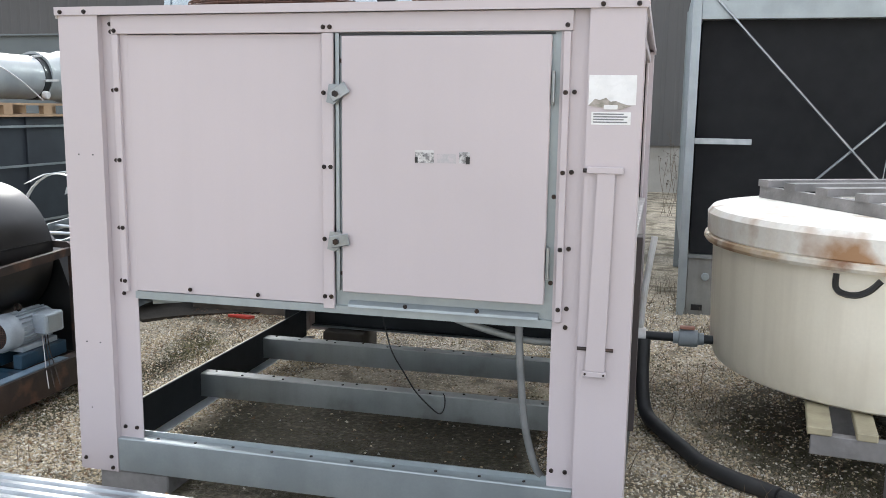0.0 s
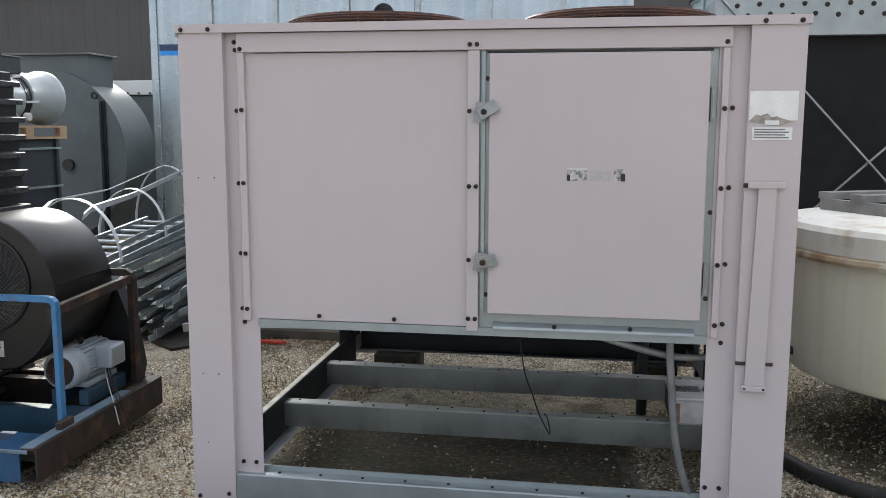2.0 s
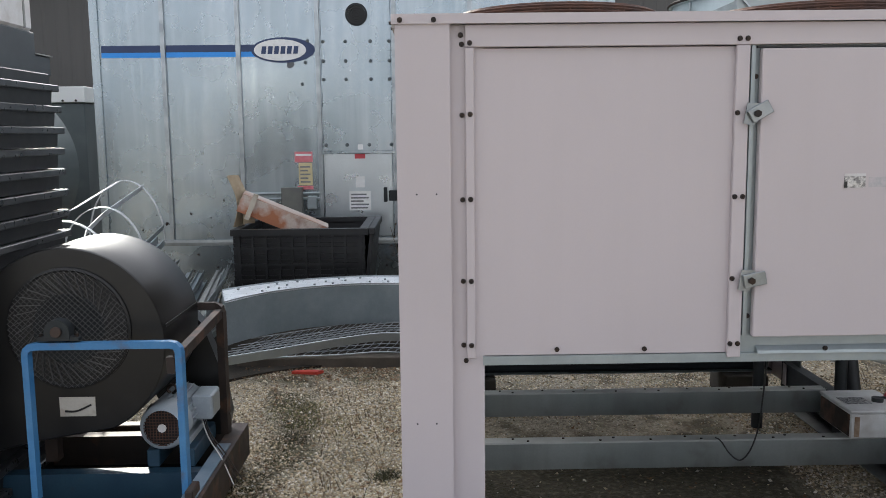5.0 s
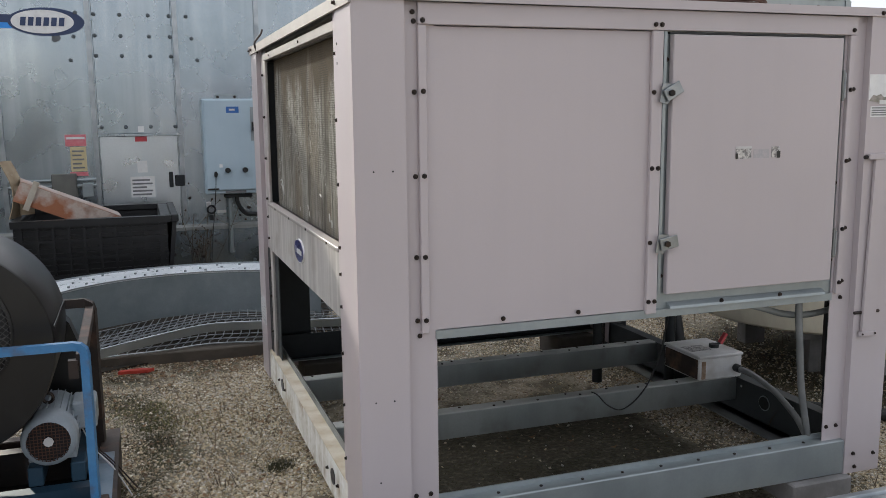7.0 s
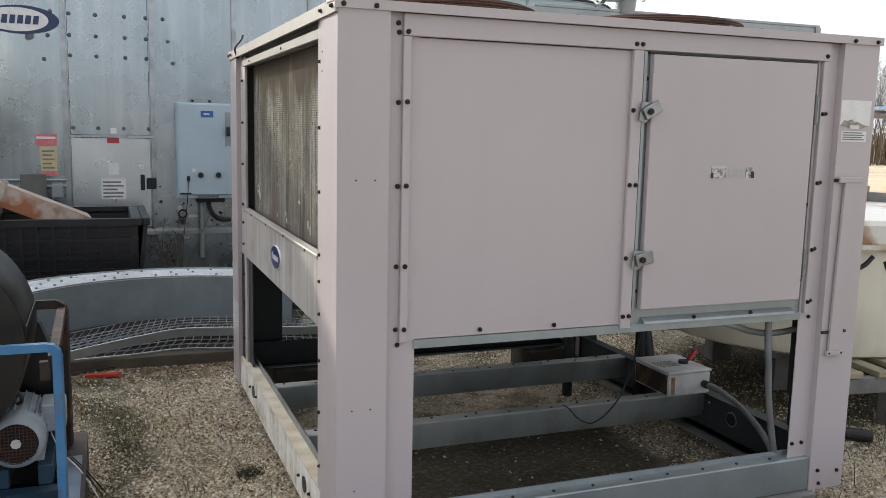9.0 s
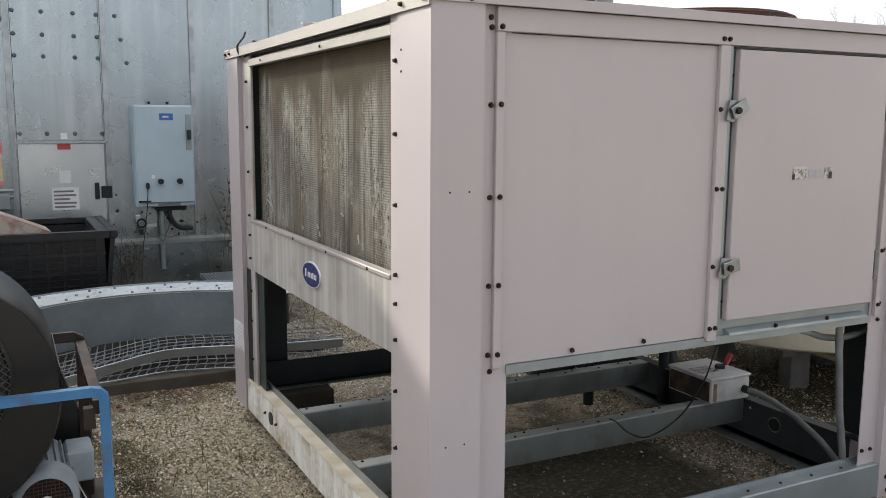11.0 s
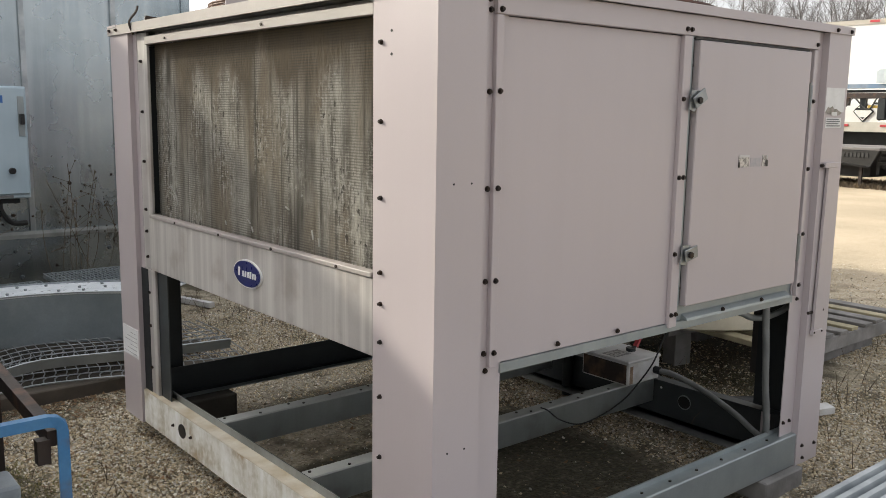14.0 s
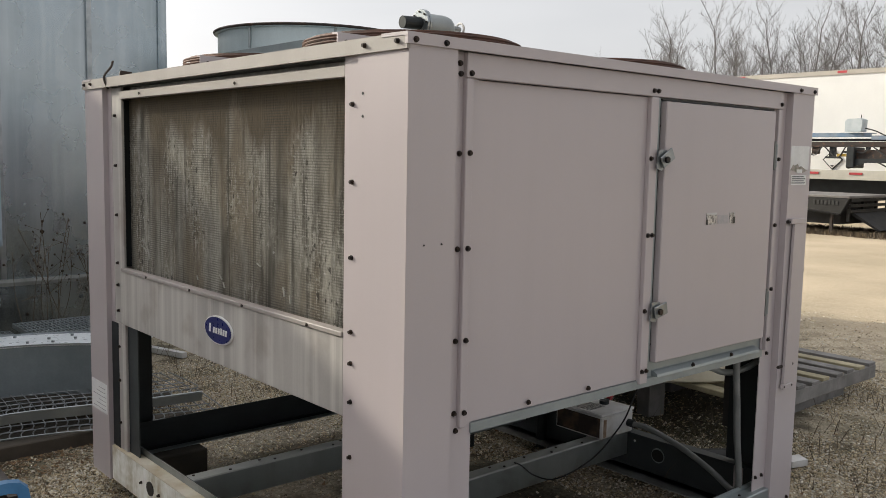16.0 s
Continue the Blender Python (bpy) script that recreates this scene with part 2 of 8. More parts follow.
STRIPE_BLUE = surface("bright_blue_stripe", (0.03, 0.27, 0.76), (0.035, 0.29, 0.80), 0.4, 0.0, 4, 120, 0.0)
STRIPE_NAVY = surface("dark_blue_stripe", (0.022, 0.04, 0.11), (0.026, 0.05, 0.13), 0.4, 0.0, 4, 120, 0.0)
TRAILER_WHITE = surface("white_trailer_skin", (0.80, 0.80, 0.79), (0.74, 0.74, 0.73), 0.4, 0.0, 0.8, 20, 0.02, spread=0.1)
# bark grey lightened to carry the haze over the far trees
TWIG = surface("hazed_bark", (0.21, 0.195, 0.185), (0.15, 0.14, 0.135), 0.9, 0.0, 3, 40, 0.0)
STALK = surface("dry_weed", (0.16, 0.12, 0.075), (0.09, 0.07, 0.05), 0.9, 0.0, 5, 60, 0.0, island=0.4)
GRASS = surface("tufty_grass", (0.16, 0.17, 0.05), (0.24, 0.21, 0.09), 0.85, 0.0, 5, 60, 0.0, island=0.4)
WIRE = surface("dull_galvanised_wire", (0.30, 0.32, 0.33), (0.17, 0.18, 0.19), 0.45, 0.6, 9, 150, 0.05, spots=0.3, spot_col=(0.14, 0.10, 0.07), spot_scale=8)
RIM_RUST = surface("rust_stained_bead", (0.76, 0.73, 0.64), (0.50, 0.37, 0.23), 0.6, 0.0, 3.2, 60, 0.1, spots=0.9, spot_col=(0.24, 0.12, 0.06), spot_scale=5, ramp=(0.42, 0.55))
STRAP = surface("pale_galvanised_strap", (0.78, 0.80, 0.82), (0.62, 0.64, 0.66), 0.35, 0.25, 8, 120, 0.05)
MOSS = surface("dark_moss", (0.075, 0.075, 0.030), (0.05, 0.048, 0.025), 0.95, 0.0, 6, 60, 0.0, island=0.4)
LEAF = surface("dead_leaf", (0.20, 0.12, 0.06), (0.12, 0.075, 0.04), 0.9, 0.0, 8, 60, 0.0, island=0.5)
DARK_WOOD = surface("dark_damp_timber", (0.075, 0.065, 0.052), (0.045, 0.04, 0.034), 0.9, 0.0, 6, 60, 0.35, spread=0.6)
GLASS_DARK = surface("dark_socket", (0.01, 0.01, 0.011), (0.014, 0.014, 0.015), 0.4, 0.0, 20, 100, 0.0)


# ---- building helpers ----
def inverse_of(ob):
    m = Matrix.Identity(4)
    while ob:
        m = ob.matrix_basis @ m if ob.parent is None else ob.matrix_parent_inverse @ ob.matrix_basis @ m
        ob = ob.parent
    return m.inverted()


def chamfer(bm, width):
    edges = [e for e in bm.edges if len(e.link_faces) == 2 and e.calc_face_angle(0) > 0.6]
    if edges:
        bmesh.ops.bevel(bm, geom=edges, offset=width, segments=1, affect="EDGES", clamp_overlap=True)


def mesh_of(name, bm, material, smooth=False):
    me = bpy.data.meshes.new(name)
    bmesh.ops.recalc_face_normals(bm, faces=bm.faces)
    bm.to_mesh(me)
    bm.free()
    me.materials.append(material)
    if smooth:
        for p in me.polygons:
            p.use_smooth = True
        me.set_sharp_from_angle(angle=radians(40))
    return me


def part(name, bm, material, parent, label="", bevel=0.0, smooth=False):
    """One mesh object under a thing or a part; the bmesh is in world metres."""
    if bevel:
        chamfer(bm, bevel)
    ob = new(name, mesh_of(name, bm, material, smooth))
    if parent:
        ob.parent = parent
        ob.matrix_parent_inverse = inverse_of(parent)
    return tagged(ob, label) if label else ob


def solid(name, bm, material, label, category, bevel=0.0, smooth=False, group="", kind=""):
    return tagged(part(name, bm, material, None, "", bevel, smooth), label, category, group, kind)


def thing(name, at, label, category, group=""):
    ob = new(name)
    ob.empty_display_size = 0.1
    ob.matrix_basis = Matrix.Translation(at)
    return tagged(ob, label, category, group)


def stud(name, mesh, at, parent, turn=None):
    """A part on shared mesh data, at a place of its own."""
    ob = new(name, mesh)
    ob.parent = parent
    ob.matrix_parent_inverse = inverse_of(parent)
    ob.matrix_basis = Matrix.Translation(at) @ (turn.to_4x4() if turn else Matrix.Identity(4))
    return ob


def box(x0, x1, y0, y1, z0, z1, bm=None, turn=None):
    bm = bm or bmesh.new()
    m = Matrix.LocRotScale(((x0 + x1) / 2, (y0 + y1) / 2, (z0 + z1) / 2), None, (abs(x1 - x0), abs(y1 - y0), abs(z1 - z0)))
    bmesh.ops.create_cube(bm, size=1, matrix=(turn @ m) if turn else m)
    return bm


def rod(a, b, r, seg=8, r2=None, bm=None, caps=True):
    bm = bm or bmesh.new()
    a, b = Vector(a), Vector(b)
    q = (b - a).to_track_quat("Z", "Y")
    bmesh.ops.create_cone(bm, cap_ends=caps, segments=seg, radius1=r, radius2=r if r2 is None else r2, depth=(b - a).length,
                          matrix=Matrix.LocRotScale((a + b) / 2, q, None))
    return bm


def bar(a, b, w, h, bm=None, up=(0, 0, 1)):
    """A square-section bar from a to b, w across and h high."""
    bm = bm or bmesh.new()
    a, b = Vector(a), Vector(b)
    d = (b - a).normalized()
    s = d.cross(Vector(up)).normalized()
    u = s.cross(d)
    vs = [bm.verts.new(p + s * sx * w / 2 + u * sz * h / 2) for p in (a, b) for sx, sz in ((-1, -1), (1, -1), (1, 1), (-1, 1))]
    for f in ((0, 1, 2, 3), (4, 5, 6, 7), (0, 1, 5, 4), (1, 2, 6, 5), (2, 3, 7, 6), (3, 0, 4, 7)):
        bm.faces.new([vs[i] for i in f])
    return bm


def smooth_path(pts, n=8):
    """Points along a smooth line through pts."""
    p = [Vector(q) for q in pts]
    p = [p[0] * 2 - p[1]] + p + [p[-1] * 2 - p[-2]]
    out = []
    for i in range(1, len(p) - 2):
        for j in range(n):
            t = j / n
            out.append(0.5 * ((2 * p[i]) + (p[i + 1] - p[i - 1]) * t + (2 * p[i - 1] - 5 * p[i] + 4 * p[i + 1] - p[i + 2]) * t * t
                              + (3 * p[i] - p[i - 1] - 3 * p[i + 1] + p[i + 2]) * t ** 3))
    return out + [p[-2]]


def hose(pts, r, seg=8, n=8, bm=None, closed=False, sharp=False):
    """A round tube along a smooth line."""
    bm = bm or bmesh.new()
    line = [Vector(q) for q in pts] if sharp else smooth_path(pts, n)
    rings = []
    side = Vector((0.31, 0.2, 0.93))
    for i, p in enumerate(line):
        d = ((line[(i + 1) % len(line)] - line[i - 1]) if closed else (line[min(i + 1, len(line) - 1)] - line[max(i - 1, 0)])).normalized()
        u = (side - d * side.dot(d))
        u = u.normalized() if u.length > 1e-4 else d.orthogonal().normalized()
        side = u
        v = d.cross(u)
        rings.append([bm.verts.new(p + (u * math.cos(2 * math.pi * k / seg) + v * math.sin(2 * math.pi * k / seg)) * r) for k in range(seg)])
    for i in range(len(rings) - (0 if closed else 1)):
        a, b = rings[i], rings[(i + 1) % len(rings)]
        for k in range(seg):
            bm.faces.new((a[k], a[(k + 1) % seg], b[(k + 1) % seg], b[k]))
    if not closed:
        bm.faces.new(rings[0][::-1]), bm.faces.new(rings[-1])
    return bm


def ring(c, r, tube, axis="z", seg=40, sides=6, bm=None, rz=1.0):
    c = Vector(c)
    pts = []
    for i in range(seg):
        a = 2 * math.pi * i / seg
        u, v = r * math.cos(a), r * math.sin(a) * rz
        pts.append(c + Vector({"z": (u, v, 0), "y": (u, 0, v), "x": (0, u, v)}[axis]))
    return hose(pts, tube, sides, 1, bm, True, True)


def extrude(profile, axis, a, b, bm=None):
    """A closed outline pushed from a to b along x, y or z."""
    bm = bm or bmesh.new()

    def at(p, t):
        return {"z": (p[0], p[1], t), "x": (t, p[0], p[1]), "y": (p[0], t, p[1])}[axis]
    lo, hi = [bm.verts.new(at(p, a)) for p in profile], [bm.verts.new(at(p, b)) for p in profile]
    bm.faces.new(lo), bm.faces.new(hi)
    for i in range(len(profile)):
        j = (i + 1) % len(profile)
        bm.faces.new((lo[i], lo[j], hi[j], hi[i]))
    return bm


def lathe(profile, centre, axis="z", seg=48, bm=None, arc=(0, 2 * math.pi)):
    """A profile of (radius, along) turned round an axis."""
    bm = bm or bmesh.new()
    c = Vector(centre)
    full = abs(arc[1] - arc[0] - 2 * math.pi) < 1e-6
    cols = []
    for i in range(seg if full else seg + 1):
        a = arc[0] + (arc[1] - arc[0]) * i / seg
        u, v = math.cos(a), math.sin(a)
        cols.append([bm.verts.new(c + Vector({"z": (r * u, r * v, t), "y": (r * u, t, r * v), "x": (t, r * u, r * v)}[axis])) for r, t in profile])
    for i in range(len(cols) if full else len(cols) - 1):
        p, q = cols[i], cols[(i + 1) % len(cols)]
        for j in range(len(profile) - 1):
            bm.faces.new((p[j], p[j + 1], q[j + 1], q[j]))
    return bm


def oval(cx, cz, rx, rz, y0, y1, seg=36, axis="y"):
    pts = [(cx + rx * math.cos(2 * math.pi * i / seg), cz + rz * math.sin(2 * math.pi * i / seg)) for i in range(seg)]
    return extrude(pts, axis, y0, y1)


def bolt_mesh(name, r, h, axis):
    """A hexagon head on a washer, standing off along -y or -x."""
    d = Vector({"y": (0, -1, 0), "x": (-1, 0, 0), "z": (0, 0, 1)}[axis])
    bm = rod((0, 0, 0), d * h * 0.35, r * 1.25, 12)
    rod(d * h * 0.35, d * h, r, 6, r * 0.9, bm)
    return mesh_of(name, bm, BOLT)


BOLT_Y, BOLT_X = bolt_mesh("bolt", 0.0064, 0.008, "y"), bolt_mesh("bolt", 0.0056, 0.010, "x")
STUD_Y = bolt_mesh("bolt", 0.014, 0.012, "y")
WALL_STUD = mesh_of("bolt", rod((0, 0, 0), (0, -0.02, 0), 0.018, 10, 0.011), surface("dull_stud", (0.16, 0.18, 0.19), (0.10, 0.115, 0.125), 0.5, 0.6, 20, 100, 0.1))


# ---- ground ----
def ground_material():
    m = bpy.data.materials.new("gravel_ground")
    m.use_nodes = True
    n, k = m.node_tree.nodes, m.node_tree.links
    bsdf, geo = n["Principled BSDF"], n.new("ShaderNodeNewGeometry")

    def tex(kind, scale, detail=4):
        t = n.new(kind)
        t.inputs["Scale"].default_value = scale
        if kind == "ShaderNodeTexNoise":
            t.inputs["Detail"].default_value = detail
        k.new(geo.outputs["Position"], t.inputs["Vector"])
        return t

    def ramp(value, stops):
        r = n.new("ShaderNodeValToRGB")
        e = r.color_ramp.elements
        while len(e) < len(stops):
            e.new(0.5)
        for el, (p, c) in zip(e, stops):
            el.position, el.color = p, (*c, 1)
        k.new(value, r.inputs["Fac"])
        return r.outputs["Color"]

    def mix(fac, a, b, how="MIX"):
        x = n.new("ShaderNodeMix")
        x.data_type, x.blend_type = "RGBA", how
        if isinstance(fac, float):
            x.inputs["Factor"].default_value = fac
        else:
            k.new(fac, x.inputs["Factor"])
        for s, v in (("A", a), ("B", b)):
            if isinstance(v, tuple):
                x.inputs[s].default_value = (*v, 1)
            else:
                k.new(v, x.inputs[s])
        return x.outputs["Result"]

    cells = tex("ShaderNodeTexVoronoi", 78)
    stone = ramp(cells.outputs["Color"], [(0.0, (0.10, 0.086, 0.064)), (0.45, (0.39, 0.345, 0.265)), (1.0, (0.76, 0.69, 0.57))])
    soil = ramp(tex("ShaderNodeTexNoise", 0.9, 8).outputs["Fac"], [(0.40, (0.12, 0.098, 0.064)), (0.58, (0.37, 0.305, 0.205))])
    moss = ramp(tex("ShaderNodeTexNoise", 2.3, 6).outputs["Fac"], [(0.52, (0, 0, 0)), (0.68, (0.9, 0.9, 0.9))])
    gravel = mix(0.5, stone, soil)
    gravel = mix(moss, gravel, (0.085, 0.08, 0.045))
    # brown earth shows between the stones in ragged patches
    bare = ramp(tex("ShaderNodeTexNoise", 4.5, 9).outputs["Fac"], [(0.50, (0, 0, 0)), (0.62, (0.85, 0.85, 0.85))])
    gravel = mix(bare, gravel, (0.095, 0.075, 0.048))
    sep = n.new("ShaderNodeSeparateXYZ")
    k.new(geo.outputs["Position"], sep.inputs[0])

    def calc(how, a, b, c=None):
        m = n.new("ShaderNodeMath")
        m.operation = how
        for sock, v in zip(m.inputs, (a, b, c)):
            if isinstance(v, (int, float)):
                sock.default_value = v
            elif v is not None:
                k.new(v, sock)
        return m.outputs[0]

    # a ragged bed of mossy soil, blackened for shade between the unit's beams
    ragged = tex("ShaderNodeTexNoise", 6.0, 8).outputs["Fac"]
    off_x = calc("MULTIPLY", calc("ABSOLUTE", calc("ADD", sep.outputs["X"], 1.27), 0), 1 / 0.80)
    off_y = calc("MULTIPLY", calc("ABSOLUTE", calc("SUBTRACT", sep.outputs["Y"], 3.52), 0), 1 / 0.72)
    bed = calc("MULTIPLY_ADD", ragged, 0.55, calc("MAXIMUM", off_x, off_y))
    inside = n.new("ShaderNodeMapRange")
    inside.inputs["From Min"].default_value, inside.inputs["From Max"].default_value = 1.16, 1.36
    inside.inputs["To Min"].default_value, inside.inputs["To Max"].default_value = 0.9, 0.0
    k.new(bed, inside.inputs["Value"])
    shaded_bed_col = ramp(tex("ShaderNodeTexNoise", 38, 6).outputs["Fac"], [(0.40, (0.034, 0.030, 0.018)), (0.56, (0.062, 0.055, 0.032)), (0.70, (0.16, 0.14, 0.10))])
    gravel = mix(inside.outputs["Result"], gravel, shaded_bed_col)
    # the same dark colour paints the tub's shade on the ground
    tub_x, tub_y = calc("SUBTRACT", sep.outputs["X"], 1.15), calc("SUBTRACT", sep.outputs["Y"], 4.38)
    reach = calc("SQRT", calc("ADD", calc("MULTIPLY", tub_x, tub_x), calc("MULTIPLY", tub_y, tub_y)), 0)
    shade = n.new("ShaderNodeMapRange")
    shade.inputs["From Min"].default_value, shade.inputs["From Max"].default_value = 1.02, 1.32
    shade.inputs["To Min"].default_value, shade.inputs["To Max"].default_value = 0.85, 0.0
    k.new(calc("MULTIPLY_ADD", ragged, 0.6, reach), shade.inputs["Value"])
    gravel = mix(shade.outputs["Result"], gravel, shaded_bed_col)
    # the open yard further off is packed sand with wheel tracks
    far = n.new("ShaderNodeMapRange")
    far.inputs["From Min"].default_value, far.inputs["From Max"].default_value = 4.0, 7.5
    wob = n.new("ShaderNodeMath")
    wob.operation = "MULTIPLY_ADD"
    k.new(tex("ShaderNodeTexNoise", 0.7, 5).outputs["Fac"], wob.inputs[0])
    wob.inputs[1].default_value = 3.0
    k.new(sep.outputs["X"], wob.inputs[2])
    k.new(wob.outputs[0], far.inputs["Value"])
    sand = ramp(tex("ShaderNodeTexNoise", 0.5, 8).outputs["Fac"], [(0.35, (0.42, 0.33, 0.215)), (0.65, (0.62, 0.50, 0.35))])
    sand = mix(0.25, sand, stone)
    col = mix(far.outputs["Result"], gravel, sand)
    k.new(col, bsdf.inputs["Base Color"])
    bsdf.inputs["Roughness"].default_value = 0.92
    b = n.new("ShaderNodeBump")
    b.inputs["Strength"].default_value, b.inputs["Distance"].default_value = 0.8, 0.008
    k.new(cells.outputs["Distance"], b.inputs["Height"])
    b.invert = True
    k.new(b.outputs["Normal"], bsdf.inputs["Normal"])
    return m


GROUND = ground_material()


def height(x, y):
    """The ground's gentle unevenness."""
    return 0.012 * noise.noise((x * 1.1, y * 1.1, 0)) + 0.006 * noise.noise((x * 4, y * 4, 3))


def ground_sheet():
    bm = bmesh.new()
    xs = sorted({-400, -150, -60, -30, -15, -10, 15, 25, 40, 80, 200, 400} | {round(-8 + 0.12 * i, 3) for i in range(150)})
    ys = sorted({-400, -150, -60, -20, -8, 14, 18, 25, 40, 80, 200, 400} | {round(-1 + 0.12 * i, 3) for i in range(100)})
    grid = [[bm.verts.new((x, y, height(x, y) if abs(x) < 10 and -2 < y < 12 else -0.004)) for y in ys] for x in xs]
    for i in range(len(xs) - 1):
        for j in range(len(ys) - 1):
            bm.faces.new((grid[i][j], grid[i + 1][j], grid[i + 1][j + 1], grid[i][j + 1]))
    return solid("ground", bm, GROUND, "gravel yard with moss, dirt and a sandy track beyond", "ground", smooth=True, kind="structure")


ground_sheet()


def stone_material():
    """Each stone takes one of the yard's tan, brown, grey and chalky colours."""
    m = surface("gravel_stone", (0.3, 0.26, 0.2), (0.3, 0.26, 0.2), 0.88, 0.0, 14, 150, 0.15)
    n, k = m.node_tree.nodes, m.node_tree.links
    geo, ramp = n.new("ShaderNodeNewGeometry"), n.new("ShaderNodeValToRGB")
    e = ramp.color_ramp.elements
    shades = ((0.0, (0.10, 0.082, 0.055)), (0.18, (0.29, 0.225, 0.140)), (0.42, (0.50, 0.41, 0.27)), (0.64, (0.62, 0.525, 0.37)), (0.82, (0.47, 0.45, 0.405)), (0.94, (0.74, 0.68, 0.56)), (1.0, (0.84, 0.81, 0.73)))
    while len(e) < len(shades):
        e.new(0.5)
    for el, (p, c) in zip(e, shades):
        el.position, el.color = p, (*c, 1)
    k.new(geo.outputs["Random Per Island"], ramp.inputs["Fac"])
    k.new(ramp.outputs["Color"], n["Principled BSDF"].inputs["Base Color"])
    return m


STONE = stone_material()


def scattered_stones(name, count, x0, x1, y0, y1, lo, hi, seed):
    rng = np.random.default_rng(seed)
    v0 = np.array([(1, 0, 0), (0, 1, 0), (-1, 0, 0), (0, -1, 0), (0.1, 0.1, 1), (0, 0, -1)], float)
    f0 = np.array([(0, 1, 4), (1, 2, 4), (2, 3, 4), (3, 0, 4), (1, 0, 5), (2, 1, 5), (3, 2, 5), (0, 3, 5)])
    xs, ys = rng.uniform(x0, x1, count), rng.uniform(y0, y1, count)
    keep = [noise.noise((x * 0.9, y * 0.9, 5)) + 0.6 * noise.noise((x * 2.7, y * 2.7, 9)) + rng.uniform(-0.5, 0.5) > -0.22 for x, y in zip(xs, ys)]
    # rotten leaves and soil gather along the plank
    keep = [k and not (5.32 + 0.08 * math.sin(5 * x) < y < 5.75 and -3.4 < x < -1.9 and rng.random() < 0.75) for k, x, y in zip(keep, xs, ys)]
    # few stones lie on the shade-darkened soil under the unit
    keep = [k and not (-2.1 < x < -0.48 and 2.9 < y < 5.0 and rng.random() < (0.90 if y < 4.2 else 0.5)) for k, x, y in zip(keep, xs, ys)]
    # little gravel is left below the tub
    keep = [k and not (math.hypot(x - 1.15, y - 4.38) < 0.86 + 0.1 * math.sin(5 * x + 3 * y) and rng.random() < 0.8) for k, x, y in zip(keep, xs, ys)]
    # a mossy strip runs along the path beside the skid
    keep = [k and not (abs(x + 2.83 + 0.06 * math.sin(4 * y)) < 0.15 and 3.2 < y < 5.2 and rng.random() < 0.7) for k, x, y in zip(keep, xs, ys)]
    xs, ys = xs[keep], ys[keep]
    count = len(xs)
    size = lo + (hi - lo) * rng.random(count) ** 2.2
    scale = np.stack([size * rng.uniform(0.75, 1.35, count), size * rng.uniform(0.75, 1.35, count), size * rng.uniform(0.5, 0.9, count)], 1)
    ang, lean = rng.uniform(0, 2 * np.pi, count), rng.normal(0, 0.35, (count, 2))
    c, s = np.cos(ang), np.sin(ang)
    v = v0[None] * scale[:, None] * rng.uniform(0.75, 1.25, (count, len(v0), 1))
    z = np.array([height(x, y) for x, y in zip(xs, ys)])
    out = np.empty_like(v)
    out[..., 0] = v[..., 0] * c[:, None] - v[..., 1] * s[:, None]
    out[..., 1] = v[..., 0] * s[:, None] + v[..., 1] * c[:, None]
    out[..., 2] = v[..., 2] + out[..., 0] * lean[:, :1] + out[..., 1] * lean[:, 1:] + (z + size * 0.2)[:, None]
    out[..., 0] += xs[:, None]
    out[..., 1] += ys[:, None]
    faces = (f0[None] + (np.arange(count) * len(v0))[:, None, None]).reshape(-1, 3)
    me = bpy.data.meshes.new(name)
    me.vertices.add(count * len(v0))
    me.vertices.foreach_set("co", out.reshape(-1))
    me.loops.add(len(faces) * 3)
    me.loops.foreach_set("vertex_index", faces.reshape(-1))
    me.polygons.add(len(faces))
    me.polygons.foreach_set("loop_start", np.arange(len(faces)) * 3)
    me.update(calc_edges=True)
    me.materials.append(STONE)
    return tagged(new(name, me), "loose tan and grey gravel lying on the yard", "gravel", "", "stuff")


scattered_stones("gravel", 70000, -4.2, 3.2, 2.4, 7.4, 0.003, 0.0095, 4)
scattered_stones("gravel", 95000, -3.15, -1.95, 2.4, 5.75, 0.0028, 0.0095, 6)
scattered_stones("gravel", 85000, -0.5, 3.0, 2.3, 5.3, 0.003, 0.0095, 7)
scattered_stones("gravel", 40000, -2.3, 0.7, 4.6, 7.2, 0.003, 0.0095, 8)
scattered_stones("gravel", 30000, -4.3, -3.0, 3.9, 5.7, 0.003, 0.0095, 12)
scattered_stones("gravel", 12000, 0.5, 5.5, 2.0, 6.5, 0.004, 0.011, 5)

# ---- charcoal building behind the yard ----
hall = thing("industrial_building", (-12, 17.5, 0), "tall charcoal metal-clad industrial building on a concrete plinth", "building")
bm = bmesh.new()
prof = []
for i in range(140):
    x = -32 + i * 0.25
    if x > 2.6:
        break
    prof += [(x, 17.0), (x + 0.17, 17.0), (x + 0.19, 17.006), (x + 0.23, 17.006)]
prof += [(2.8, 17.0), (2.8, 30), (-32, 30)]
part("wall", extrude(prof, "z", 0.88, 4.35), CLADDING, hall)
part("plinth", box(-32, 2.75, 17.06, 29.9, -0.05, 0.88), CONCRETE, hall, "weathered concrete plinth")
part("roof", box(-32.3, 3.1, 16.8, 30.3, 4.35, 4.55), CLADDING, hall)

